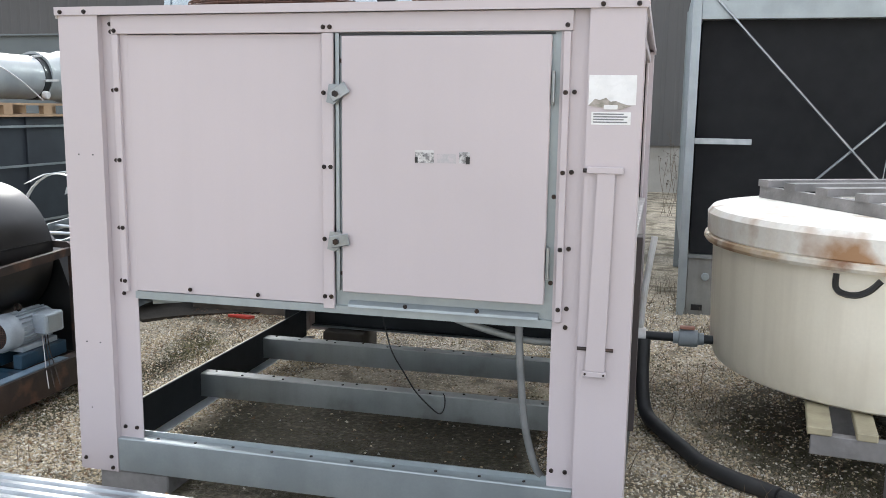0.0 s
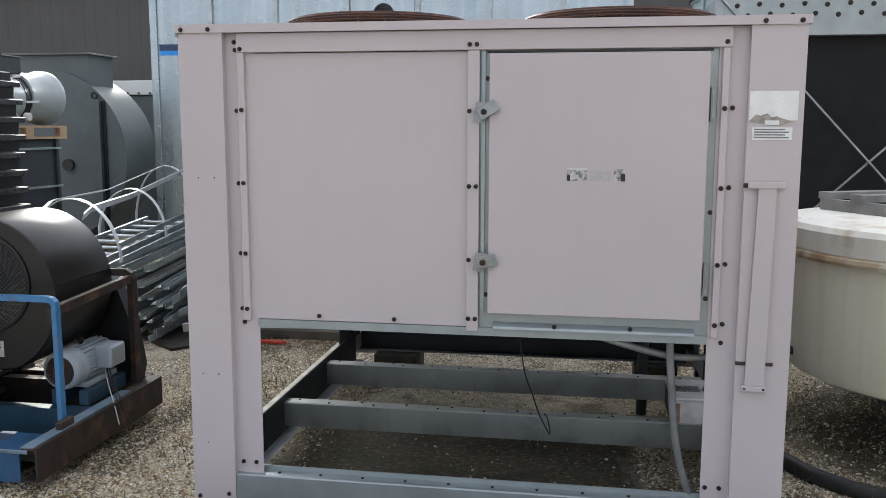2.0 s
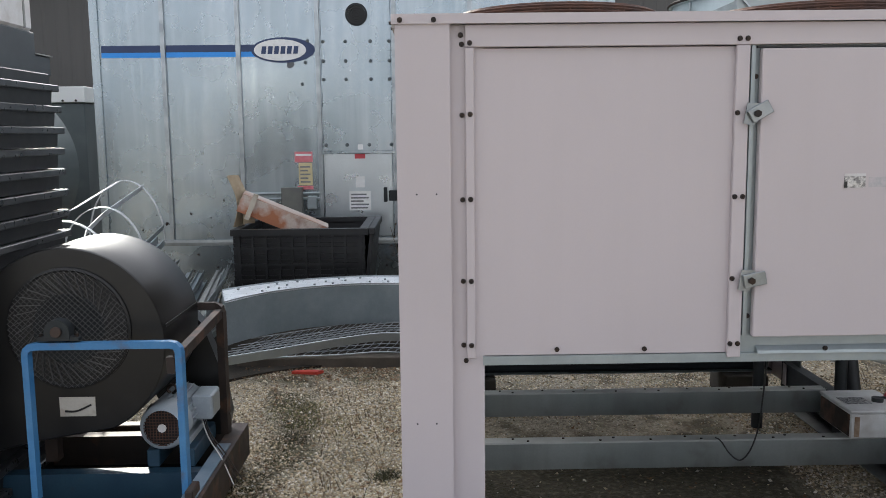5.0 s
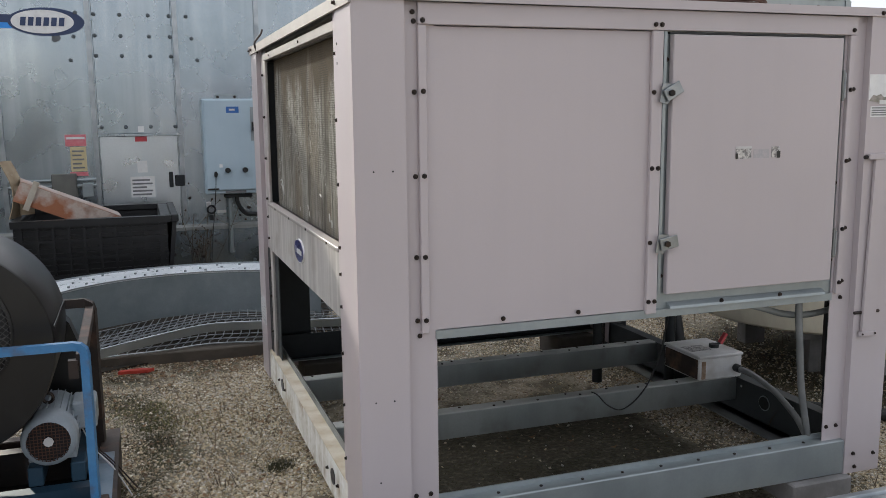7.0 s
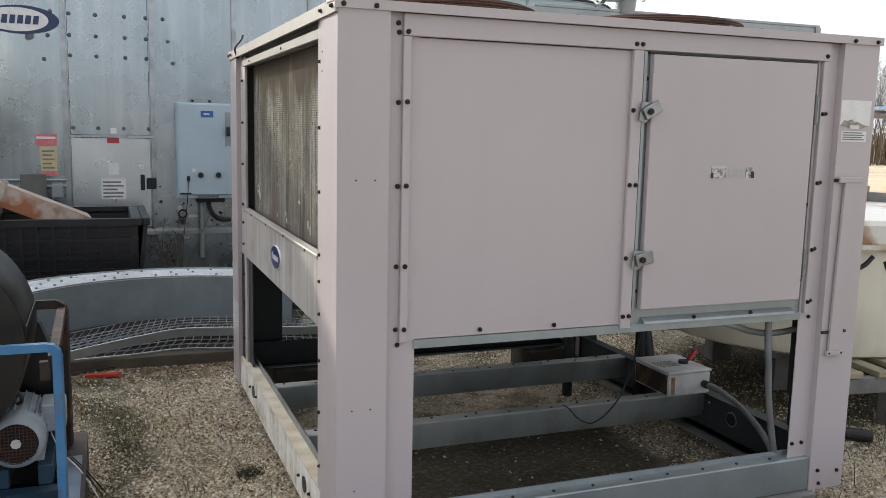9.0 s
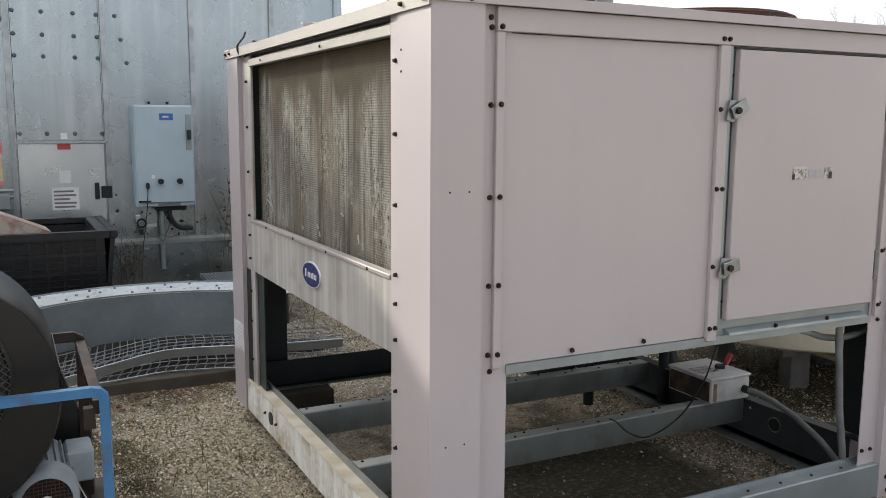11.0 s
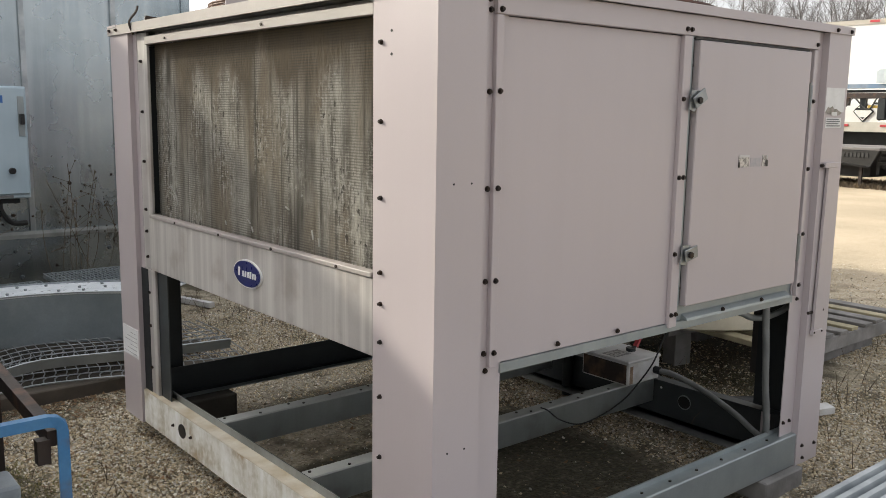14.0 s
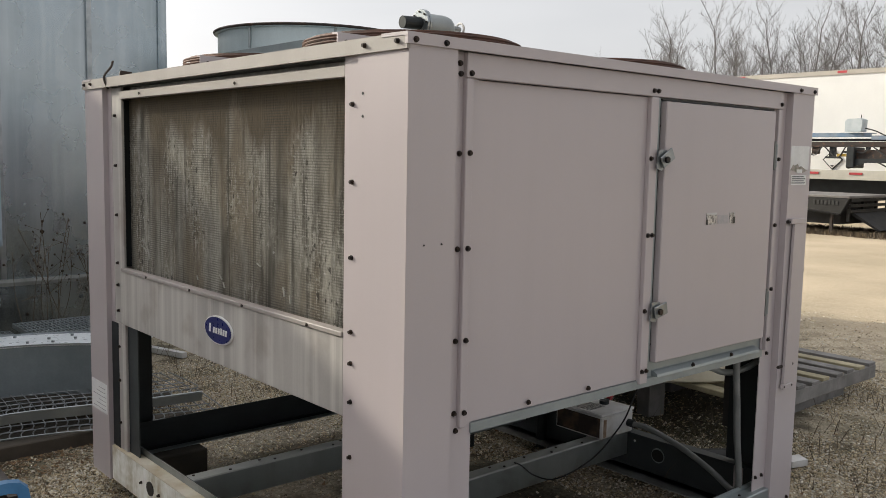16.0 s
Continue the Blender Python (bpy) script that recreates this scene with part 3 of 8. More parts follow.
# ---- galvanised tower casing with ribs ----
WY = 8.55
tower = thing("cooling_tower_casing", (-2.8, 10.0, 0), "galvanised steel cooling tower casing with a blue stripe", "cooling tower")
part("wall", box(-5.22, -0.335, WY, WY + 3.2, 0.50, 3.39), WALL_GALV, tower)
part("basin", box(-5.19, -0.36, WY - 0.03, WY + 3.17, -0.02, 0.46), WALL_GALV, tower, "streaked galvanised basin at the casing's foot")
part("ledge", extrude([(WY - 0.06, 0.46), (WY + 0.01, 0.46), (WY + 0.01, 0.50), (WY - 0.045, 0.515), (WY - 0.06, 0.49)], "x", -5.22, -0.34), GALV_DIRTY, tower)
rib_profile = [(-0.022, WY), (-0.02, WY - 0.03), (0.02, WY - 0.03), (0.022, WY)]
for x in (-4.56, -3.86, -3.116, -2.399, -1.687, -0.985):
    part("rib", extrude([(x + a, b) for a, b in rib_profile], "z", 0.515, 3.38), BRIGHT_GALV, tower, bevel=0.004)
for x in (-5.2, -0.365):
    part("corner_angle", box(x - 0.03, x + 0.045, WY - 0.022, WY, 0.515, 3.388), WALL_GALV, tower, bevel=0.004)
for a, b in ((-5.14, -4.585), (-4.535, -3.885), (-3.835, -3.66)):
    part("stripe", box(a, b, WY - 0.004, WY, 2.285, 2.35), STRIPE_NAVY, tower, "dark navy upper stripe")
    part("stripe", box(a, b, WY - 0.0045, WY, 2.238, 2.285), STRIPE_BLUE, tower, "bright blue lower stripe")
part("badge", oval(-3.44, 2.297, 0.30, 0.118, WY - 0.006, WY), STRIPE_NAVY, tower, "dark oval behind the white badge")
part("badge", oval(-3.468, 2.297, 0.245, 0.098, WY - 0.012, WY - 0.006), WHITE_LABEL, tower, "white oval maker's badge")
for i in range(6):
    x = -3.645 + i * 0.06
    part("badge_bar", extrude([(x, 2.262), (x + 0.042, 2.262), (x + 0.052, 2.332), (x + 0.01, 2.332)], "y", WY - 0.016, WY - 0.012), STRIPE_NAVY, tower)
part("badge_stain", extrude([(-3.41, 2.14), (-3.385, 2.128), (-3.35, 2.14), (-3.335, 2.165), (-3.355, 2.20), (-3.385, 2.225), (-3.395, 2.19), (-3.405, 2.18)], "y", WY - 0.004, WY - 0.001), surface("grey_scuff", (0.10, 0.105, 0.11), (0.16, 0.17, 0.18), 0.6, 0.3, 30, 90, 0.1), tower, "dark scuffed patch under the badge")
# bolted access panel and door
part("access_panel", box(-3.085, -2.43, WY - 0.012, WY, 1.345, 3.1), WALL_GALV, tower, bevel=0.004)
door = part("door", box(-3.085, -2.43, WY - 0.02, WY, 0.53, 1.325), WALL_CLEAN, tower, "paler galvanised access door", bevel=0.005)
part("door_lip", box(-3.10, -2.40, WY - 0.035, WY, 1.325, 1.345), WALL_GALV, tower)
part("latch", box(-2.52, -2.485, WY - 0.05, WY - 0.02, 0.86, 1.0), DARK_STEEL, door, "dark door handle", bevel=0.004)
part("latch", box(-2.47, -2.385, WY - 0.045, WY - 0.02, 0.87, 0.97), DARK_STEEL, door, "dark square latch", bevel=0.006)
part("label", box(-2.785, -2.70, WY - 0.022, WY - 0.02, 1.0, 1.105), WHITE_LABEL, door, "small white square label")
part("label", box(-2.85, -2.645, WY - 0.022, WY - 0.02, 0.78, 0.965), WHITE_LABEL, door, "white notice with grey print")
for i, w in enumerate((0.15, 0.17, 0.12, 0.17, 0.16)):
    part("print_bar", box(-2.835, -2.835 + w, WY - 0.0235, WY - 0.022, 0.925 - i * 0.032, 0.94 - i * 0.032), INK, door)
part("label", box(-2.79, -2.69, WY - 0.022, WY - 0.02, 1.275, 1.32), RED, door, "small red label")
part("label", box(-2.76, -2.71, WY - 0.014, WY - 0.012, 1.36, 1.41), WHITE_LABEL, tower, "small white tag")
for z in (2.37, 2.19, 2.02):
    for x in (-3.065, -2.855, -2.62, -2.445):
        stud("stud", WALL_STUD, (x, WY - 0.012, z), tower)
for x in (-3.06, -2.86, -2.65, -2.44):
    stud("stud", WALL_STUD, (x, WY - 0.012, 1.405), tower)
for x, z in ((-3.21, 2.38), (-3.235, 2.18), (-3.27, 1.98), (-2.30, 2.37), (-2.26, 2.18), (-2.22, 1.99)):
    stud("stud", WALL_STUD, (x, WY, z), tower)
for x, z in ((-3.6, 0.75), (-1.83, 0.36), (-1.81, 0.25), (-1.79, 0.15), (-1.1, 0.33)):
    stud("stud", WALL_STUD, (x, WY - (0.03 if z < 0.46 else 0), z), tower)
fan_vent = part("vent", lathe([(0.0, 0.0), (0.104, 0.0), (0.104, -0.03), (0.085, -0.035), (0.085, -0.008), (0, -0.008)], (-2.745, WY, 2.615), "y", 28), DARK_STEEL, tower, "round dark vent with a wire guard")
part("vent_mesh", rod((-2.745, WY - 0.009, 2.615), (-2.745, WY - 0.014, 2.615), 0.084, 28), GLASS_DARK, fan_vent)
for r in (0.02, 0.042, 0.064):
    part("guard_ring", ring((-2.745, WY - 0.034, 2.615), r, 0.004, "y", 24, 5), RUBBER, fan_vent)
# notices
part("label", box(-3.365, -3.195, WY - 0.004, WY, 1.245, 1.345), FADED_RED, tower, "red and white warning strip")
part("print_bar", box(-3.355, -3.205, WY - 0.006, WY - 0.004, 1.305, 1.325), WHITE_LABEL, tower)
part("label", box(-3.33, -3.20, WY - 0.004, WY, 1.025, 1.24), YELLOW_LABEL, tower, "faded yellow instruction sheet")
for i in range(5):
    part("print_bar", box(-3.315, -3.22 - 0.02 * (i % 2), WY - 0.006, WY - 0.004, 1.05 + i * 0.036, 1.065 + i * 0.036), INK, tower)
part("label", box(-3.345, -3.195, WY - 0.004, WY, 0.985, 1.02), FADED_RED, tower)
# horizontal conduit and small boxes
part("conduit", hose([(-3.84, WY - 0.03, 0.95), (-3.13, WY - 0.03, 0.95)], 0.014, 8, 2), GALV, tower)
part("conduit", hose([(-3.84, WY - 0.03, 0.90), (-3.13, WY - 0.03, 0.90)], 0.014, 8, 2), GALV, tower)
part("junction_box", box(-3.49, -3.29, WY - 0.10, WY, 0.735, 1.01), surface("olive_grey_box", (0.17, 0.17, 0.15), (0.13, 0.13, 0.12), 0.5, 0.3, 8, 120, 0.05), tower, "dull grey-brown junction box", bevel=0.006)
part("junction_box", box(-3.25, -3.16, WY - 0.06, WY, 0.80, 0.92), GALV, tower, bevel=0.005)
part("conduit", hose([(-3.0, WY - 0.03, 0.55), (-3.0, WY - 0.03, 0.50)], 0.012, 6, 2), GALV, tower)

# ---- pale blue disconnect box on the casing ----
sw = thing("disconnect_box", (-1.97, WY - 0.1, 0.79), "pale blue electrical disconnect box with two black knobs", "electrical box")
part("body", box(-2.215, -1.73, WY - 0.20, WY - 0.002, 0.795, 1.645), CABINET, sw, bevel=0.008)
part("door", box(-2.205, -1.74, WY - 0.222, WY - 0.201, 0.83, 1.635), CABINET, sw, bevel=0.006)
part("label", box(-2.01, -1.90, WY - 0.226, WY - 0.222, 1.52, 1.575), BLUE_PLATE, sw, "blue maker's plate")
part("label", box(-2.045, -1.86, WY - 0.207, WY - 0.20, 0.80, 0.822), INK, sw, "dark plate at the bottom")
handle = part("switch_plate", box(-1.80, -1.755, WY - 0.228, WY - 0.222, 1.27, 1.57), GALV, sw, bevel=0.002)
part("handle", box(-1.792, -1.763, WY - 0.275, WY - 0.228, 1.36, 1.44), GLASS_DARK, handle, "black switch handle", bevel=0.005)
for x in (-2.02, -1.865):
    part("knob", rod((x, WY - 0.222, 1.01), (x, WY - 0.262, 1.01), 0.024, 12), GLASS_DARK, sw, "black knob", bevel=0.003)
part("hanger_plate", box(-2.085, -1.885, WY - 0.012, WY - 0.003, 1.60, 1.685), GALV, sw, "galvanised hanger plate")
for x in (-2.06, -1.91):
    part("hanger_bolt", rod((x, WY - 0.012, 1.665), (x, WY - 0.03, 1.665), 0.013, 6), BOLT, sw)
part("print_bar", box(-1.985, -1.935, WY - 0.2265, WY - 0.226, 1.54, 1.556), CAST_WHITE, sw)
part("label", box(-2.09, -2.062, WY - 0.2235, WY - 0.222, 1.035, 1.065), WHITE_LABEL, sw, "small torn white sticker")
part("key_fob", oval(-2.125, 0.975, 0.016, 0.028, WY - 0.245, WY - 0.224, 14), GLASS_DARK, sw, "black key fob")
part("string", hose([(-2.125, WY - 0.234, 0.95), (-2.135, WY - 0.234, 0.80), (-2.15, WY - 0.16, 0.60), (-2.17, WY - 0.12, 0.40), (-2.19, WY - 0.1, 0.12)], 0.0035, 5), RUBBER, sw, "thin dark string")
part("corner_rust", box(-2.20, -2.10, WY - 0.2235, WY - 0.222, 0.835, 0.85), RUST, sw, "rust-stained lower corner")
part("conduit", hose([(-2.0, WY - 0.08, 0.80), (-2.0, WY - 0.08, 0.24)], 0.020, 10, 2), GALV, sw, "grey vertical conduit")
part("cable", hose([(-1.93, WY - 0.09, 0.80), (-1.93, WY - 0.10, 0.70), (-1.86, WY - 0.09, 0.60), (-1.74, WY - 0.06, 0.585)], 0.02, 8), RUBBER, sw, "thick black cable")
part("gland", box(-2.05, -1.80, WY - 0.15, WY - 0.05, 0.755, 0.795), DARK_STEEL, sw, bevel=0.004)

tap = thing("hose_tap", (-2.17, WY, 0.62), "small brass valve on the galvanised casing", "valve")
part("body", rod((-2.17, WY, 0.63), (-2.17, WY - 0.1, 0.63), 0.034, 12), ZINC, tap, bevel=0.004)
part("cap", rod((-2.185, WY - 0.04, 0.66), (-2.19, WY - 0.05, 0.715), 0.022, 10), CAST_WHITE, tap, "chalky white valve cap", bevel=0.004)
part("handle", ring((-2.17, WY - 0.11, 0.65), 0.035, 0.009, "y", 16, 6), DARK_STEEL, tap)
part("spout", rod((-2.17, WY - 0.07, 0.63), (-2.17, WY - 0.09, 0.55), 0.018, 8), DARK_STEEL, tap)
part("tag", box(-2.11, -2.03, WY - 0.006, WY, 0.605, 0.63), WHITE_LABEL, tap)

# ---- second tower: dark fill face, frame, bracing, fan ring ----
TY = 6.62
t2 = thing("cooling_tower", (1.6, 8.0, 0), "galvanised cooling tower with black fill and cross bracing", "cooling tower")
part("fill", box(0.24, 3.25, TY + 0.09, TY + 2.15, 0.46, 2.18), FILL, t2, "black fill media")
part("corner_angle", extrude([(0.165, TY), (0.225, TY), (0.225, TY + 0.006), (0.171, TY + 0.006), (0.171, TY + 0.06), (0.165, TY + 0.06)], "z", 0.0, 2.45), GALV, t2, "galvanised corner angle")
part("corner_angle", box(3.25, 3.31, TY, TY + 0.06, 0.0, 2.45), GALV, t2)
part("corner_angle", box(0.165, 0.225, TY + 2.151, TY + 2.21, 0.0, 2.45), GALV, t2)
part("top_band", box(0.225, 3.25, TY + 0.01, TY + 2.15, 2.165, 2.45), GALV, t2, "bolted galvanised top band", bevel=0.004)
part("side_panel", box(0.172, 0.178, TY + 0.065, TY + 2.14, 0.46, 2.44), GALV, t2)
part("basin_panel", box(0.23, 3.25, TY + 0.03, TY + 2.14, 0.0, 0.455), surface("grimy_basin_panel", (0.27, 0.27, 0.25), (0.19, 0.19, 0.18), 0.6, 0.2, 3, 70, 0.08, streak=0.4, streak_col=(0.14, 0.13, 0.11)), t2, "grimy grey basin panel", bevel=0.004)
part("rail", box(0.23, 3.25, TY + 0.01, TY + 0.05, 0.44, 0.465), BRIGHT_GALV, t2)
part("bracket", box(0.225, 0.62, TY - 0.004, TY + 0.004, 1.283, 1.325), BRIGHT_GALV, t2, "short galvanised bracket bar", bevel=0.002)
BR_A, BR_B = (0.19, TY - 0.012, 2.45), (2.40, TY - 0.012, 0.05)
for a, b in ((BR_A, BR_B), ((0.48, TY + 0.03, 0.47), (2.267, TY + 0.03, 2.2)), ((1.62, TY + 0.05, 2.2), (1.46, TY + 0.05, 0.47))):
    part("brace_rod", rod(a, b, 0.009 if a[0] < 1.5 else 0.004, 6), BRIGHT_GALV, t2)
for r, z in ((0, 2.38), (1, 2.31)):
    for i in range(19):
        stud("bolt", STUD_Y, (0.32 + 0.155 * i + 0.077 * r, TY + 0.01, z + 0.01 * (i % 2)), t2)
rc = (1.12, 8.45)
part("fan_ring", lathe([(0.895, 2.45), (0.895, 2.648), (0.925, 2.652), (0.928, 2.672), (0.88, 2.674), (0.875, 2.646), (0.875, 2.46)], (rc[0], rc[1], 0), "z", 56),
     surface("pale_teal_ring", (0.60, 0.68, 0.70), (0.50, 0.58, 0.60), 0.45, 0.3, 2, 80, 0.03, streak=0.3, streak_col=(0.42, 0.5, 0.52)), t2, "pale teal round fan ring", smooth=True)
part("ring_lip", ring((rc[0], rc[1], 2.668), 0.926, 0.013, "z", 56, 6), RUST, t2, "dark brown rolled lip of the fan ring")
for a in (200, 250, 300):
    u = Vector((math.cos(radians(a)), math.sin(radians(a)), 0))
    c = Vector((rc[0], rc[1], 0)) + u * 0.905
    part("seam", rod(c + Vector((0, 0, 2.47)), c + Vector((0, 0, 2.675)), 0.010, 6), GALV, t2)
part("top_deck", box(0.40, 3.3, TY + 0.005, TY + 2.2, 2.45, 2.47), GALV, t2)
part("rear_casing", box(0.64, 3.25, TY + 2.215, TY + 2.95, 0.0, 2.465), GALV, t2, "galvanised rear casing under the fan ring")
part("basin_tag", box(0.42, 0.49, TY + 0.024, TY + 0.03, 0.21, 0.25), WHITE_LABEL, t2, "small white tag on the basin panel")
part("basin_slot", box(0.27, 0.35, TY + 0.022, TY + 0.03, 0.04, 0.085), GLASS_DARK, t2)
part("basin_plug", rod((0.36, TY + 0.03, 0.30), (0.36, TY + 0.012, 0.30), 0.03, 14), GALV, t2, bevel=0.004)
inlet = part("inlet_pipe", rod((0.79, TY + 0.01, 2.60), (1.0, TY + 0.01, 2.61), 0.050, 16), DARK_STEEL, t2, "dark pipe stub", bevel=0.003)
part("flange", rod((0.965, TY + 0.01, 2.61), (0.985, TY + 0.01, 2.61), 0.112, 20), BRIGHT_GALV, inlet, "bright bolted pipe flange", bevel=0.004)
part("flange", rod((0.99, TY + 0.01, 2.61), (1.01, TY + 0.01, 2.61), 0.112, 20), BRIGHT_GALV, inlet, bevel=0.004)
for i in range(8):
    a = 2 * math.pi * i / 8
    part("flange_bolt", rod((0.955, TY + 0.01 + 0.09 * math.cos(a), 2.61 + 0.09 * math.sin(a)), (1.02, TY + 0.01 + 0.09 * math.cos(a), 2.61 + 0.09 * math.sin(a)), 0.008, 6), BOLT, inlet)
part("valve_body", hose([(1.012, TY + 0.01, 2.61), (1.20, TY + 0.01, 2.61), (1.24, TY + 0.02, 2.59), (1.25, TY + 0.05, 2.455)], 0.085, 14), PIPE_GREY, inlet, "pale grey valve body", smooth=True)
part("spindle", rod((1.25, TY + 0.01, 2.615), (1.40, TY + 0.01, 2.605), 0.020, 10), ZINC, inlet)
part("hand_wheel", ring((1.40, TY + 0.01, 2.605), 0.05, 0.010, "x", 20, 6), CAST_WHITE, inlet)

# dark flecks of leaf and dirt stuck to the casing
rf = random.Random(19)
bm = bmesh.new()
for i in range(60):
    x, z = rf.uniform(-4.9, -0.6), rf.choice((rf.uniform(0.55, 1.0), rf.uniform(0.08, 0.42), rf.uniform(0.6, 0.9)))
    y = WY - 0.034 if z < 0.46 else WY - 0.004
    n, a = rf.uniform(0.006, 0.022), rf.uniform(0, 6.28)
    ring_pts = [bm.verts.new((x + n * rf.uniform(0.5, 1.2) * math.cos(a + k * 1.26), y - 0.003 * (k % 2), z + n * rf.uniform(0.5, 1.2) * math.sin(a + k * 1.26))) for k in range(5)]
    bm.faces.new(ring_pts)
solid("dirt_flecks", bm, BOLT, "dark flecks of leaf and dirt on the casing", "dirt", kind="stuff")


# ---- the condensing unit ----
# darker copy of the beige paint puts shade into the left side's rails
SHADED_RAIL_PAINT = surface("shaded_rail_paint", (0.38, 0.345, 0.325), (0.31, 0.285, 0.265), 0.5, 0.0, 3.0, 120, 0.05, spread=0.3, streak=0.12, streak_col=(0.30, 0.27, 0.25))
X0, X1, Y0, Y1, ZB, ZT = -2.171, -0.069, 2.827, 5.143, 0.08, 1.825
HOLE_Y = mesh_of("screw_hole", rod((0, 0, 0), (0, -0.0015, 0), 0.003, 6), GLASS_DARK)
HOLE_X = mesh_of("screw_hole", rod((0, 0, 0), (-0.0015, 0, 0), 0.004, 6), GLASS_DARK)
SCREW_X = mesh_of("screw", rod((0, 0, 0), (-0.004, 0, 0), 0.005, 6), BOLT)
SCREW_Z = mesh_of("screw", rod((0, 0, 0), (0, 0, 0.004), 0.006, 6), BOLT)
unit = thing("condensing_unit", (-1.12, 3.97, ZB), "large beige air-cooled condensing unit on a galvanised frame", "condensing unit")


def corner_post(sx, sy):
    """A folded corner post; sx and sy say which corner."""
    w, d = 0.163 if sx < 0 else 0.170, 0.210
    r = 0.010 if sy < 0 else 0.022
    e = 0.079 if sx < 0 and sy < 0 else 0.045
    o = [(0, 0), (w, 0), (w, 0.028), (w + 0.101 if sx < 0 else w + 0.092, 0.028), (w + 0.101 if sx < 0 else w + 0.092, 0.032), (w - 0.004, 0.032), (w - 0.004, 0.004),
         (0.004, 0.004), (0.004, d), (r + 0.004, d), (r + 0.004, d + e), (r, d + e), (r, d + 0.004), (0, d + 0.004)]
    ox, oy = (X0, Y0) if sx < 0 else (X1, Y0)
    oy = Y0 if sy < 0 else Y1
    return extrude([(ox + (a if sx < 0 else -a), oy + (b if sy < 0 else -b)) for a, b in o], "z", ZB, ZT)


for sx in (-1, 1):
    for sy in (-1, 1):
        part("corner_post", corner_post(sx, sy), PAINT, unit)
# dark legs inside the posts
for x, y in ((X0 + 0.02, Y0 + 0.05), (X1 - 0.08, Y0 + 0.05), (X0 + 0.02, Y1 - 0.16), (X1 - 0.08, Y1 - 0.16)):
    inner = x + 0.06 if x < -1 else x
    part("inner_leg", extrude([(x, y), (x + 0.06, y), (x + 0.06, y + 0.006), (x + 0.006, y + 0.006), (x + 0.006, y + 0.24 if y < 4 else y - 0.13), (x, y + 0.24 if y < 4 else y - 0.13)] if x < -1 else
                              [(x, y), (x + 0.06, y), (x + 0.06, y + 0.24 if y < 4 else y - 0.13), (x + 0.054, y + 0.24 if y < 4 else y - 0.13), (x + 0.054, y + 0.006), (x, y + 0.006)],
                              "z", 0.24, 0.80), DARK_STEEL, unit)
# cap and deck
part("top_cap", extrude([(Y0 - 0.008, ZT), (Y0 - 0.008, ZT + 0.029), (Y0 + 0.10, ZT + 0.031), (Y0 + 0.10, ZT + 0.022), (Y0 + 0.002, ZT + 0.020), (Y0 + 0.002, ZT)], "x", X0 - 0.01, X1 + 0.01), PAINT, unit)
part("top_cap", extrude([(X0 - 0.008, ZT - 0.012), (X0 - 0.008, ZT + 0.028), (X0 + 0.10, ZT + 0.030), (X0 + 0.10, ZT + 0.021), (X0 + 0.002, ZT + 0.019), (X0 + 0.002, ZT - 0.012)], "y", Y0 - 0.004, Y1 + 0.01), SHADED_RAIL_PAINT, unit)
part("top_cap", extrude([(X1 + 0.008, ZT), (X1 + 0.008, ZT + 0.028), (X1 - 0.10, ZT + 0.030), (X1 - 0.10, ZT + 0.021), (X1 - 0.002, ZT + 0.019), (X1 - 0.002, ZT)], "y", Y0 - 0.004, Y1 + 0.01), PAINT, unit)
part("top_cap", extrude([(Y1 + 0.008, ZT), (Y1 + 0.008, ZT + 0.029), (Y1 - 0.10, ZT + 0.031), (Y1 - 0.10, ZT + 0.022), (Y1 - 0.002, ZT + 0.020), (Y1 - 0.002, ZT)], "x", X0 - 0.01, X1 + 0.01), PAINT, unit)
part("top_deck", box(X0 + 0.03, X1 - 0.03, Y0 + 0.03, Y1 - 0.03, ZT - 0.01, ZT + 0.018), GALV_DIRTY, unit)
# front: top trim, left panel, mullion, door opening
FY = 2.838
part("top_trim", box(-1.962, -0.292, FY, FY + 0.022, 1.758, ZT - 0.001), PAINT, unit, bevel=0.002)
part("side_trim", box(-1.962, -1.936, FY + 0.001, FY + 0.018, 0.805, 1.757), PAINT, unit, bevel=0.002)
part("side_trim", box(-0.321, -0.298, FY + 0.001, FY + 0.018, 0.805, 1.757), PAINT, unit, bevel=0.002)
part("mullion", box(-1.146, -1.105, FY + 0.001, FY + 0.018, 0.797, 1.757), PAINT, unit, bevel=0.002)
part("front_panel", box(-1.942, -1.120, FY + 0.0175, FY + 0.032, 0.809, 1.756), PAINT, unit, bevel=0.002)
part("door_frame", box(-1.105, -0.321, FY + 0.0225, FY + 0.034, 0.781, 1.80), GALV, unit)
# black strip paints the shadow gap along the door's top
part("door_gap_shadow", box(-1.080, -0.350, FY + 0.006, FY + 0.022, 1.749, 1.7545), RUBBER, unit, "black strip for the shadow gap over the door")
part("door_jamb", box(-1.098, -1.086, FY + 0.010, FY + 0.021, 0.865, 1.757), GALV, unit)
door = part("access_door", box(-1.071, -0.358, FY - 0.007, FY + 0.020, 0.863, 1.746), PAINT, unit, "plain beige hinged access door", bevel=0.003)
part("bottom_rail", extrude([(FY + 0.010, 0.780), (FY + 0.010, 0.808), (FY + 0.030, 0.808), (FY + 0.030, 0.784), (FY + 0.085, 0.784), (FY + 0.085, 0.780)], "x", -1.912, -0.330), GALV, unit)
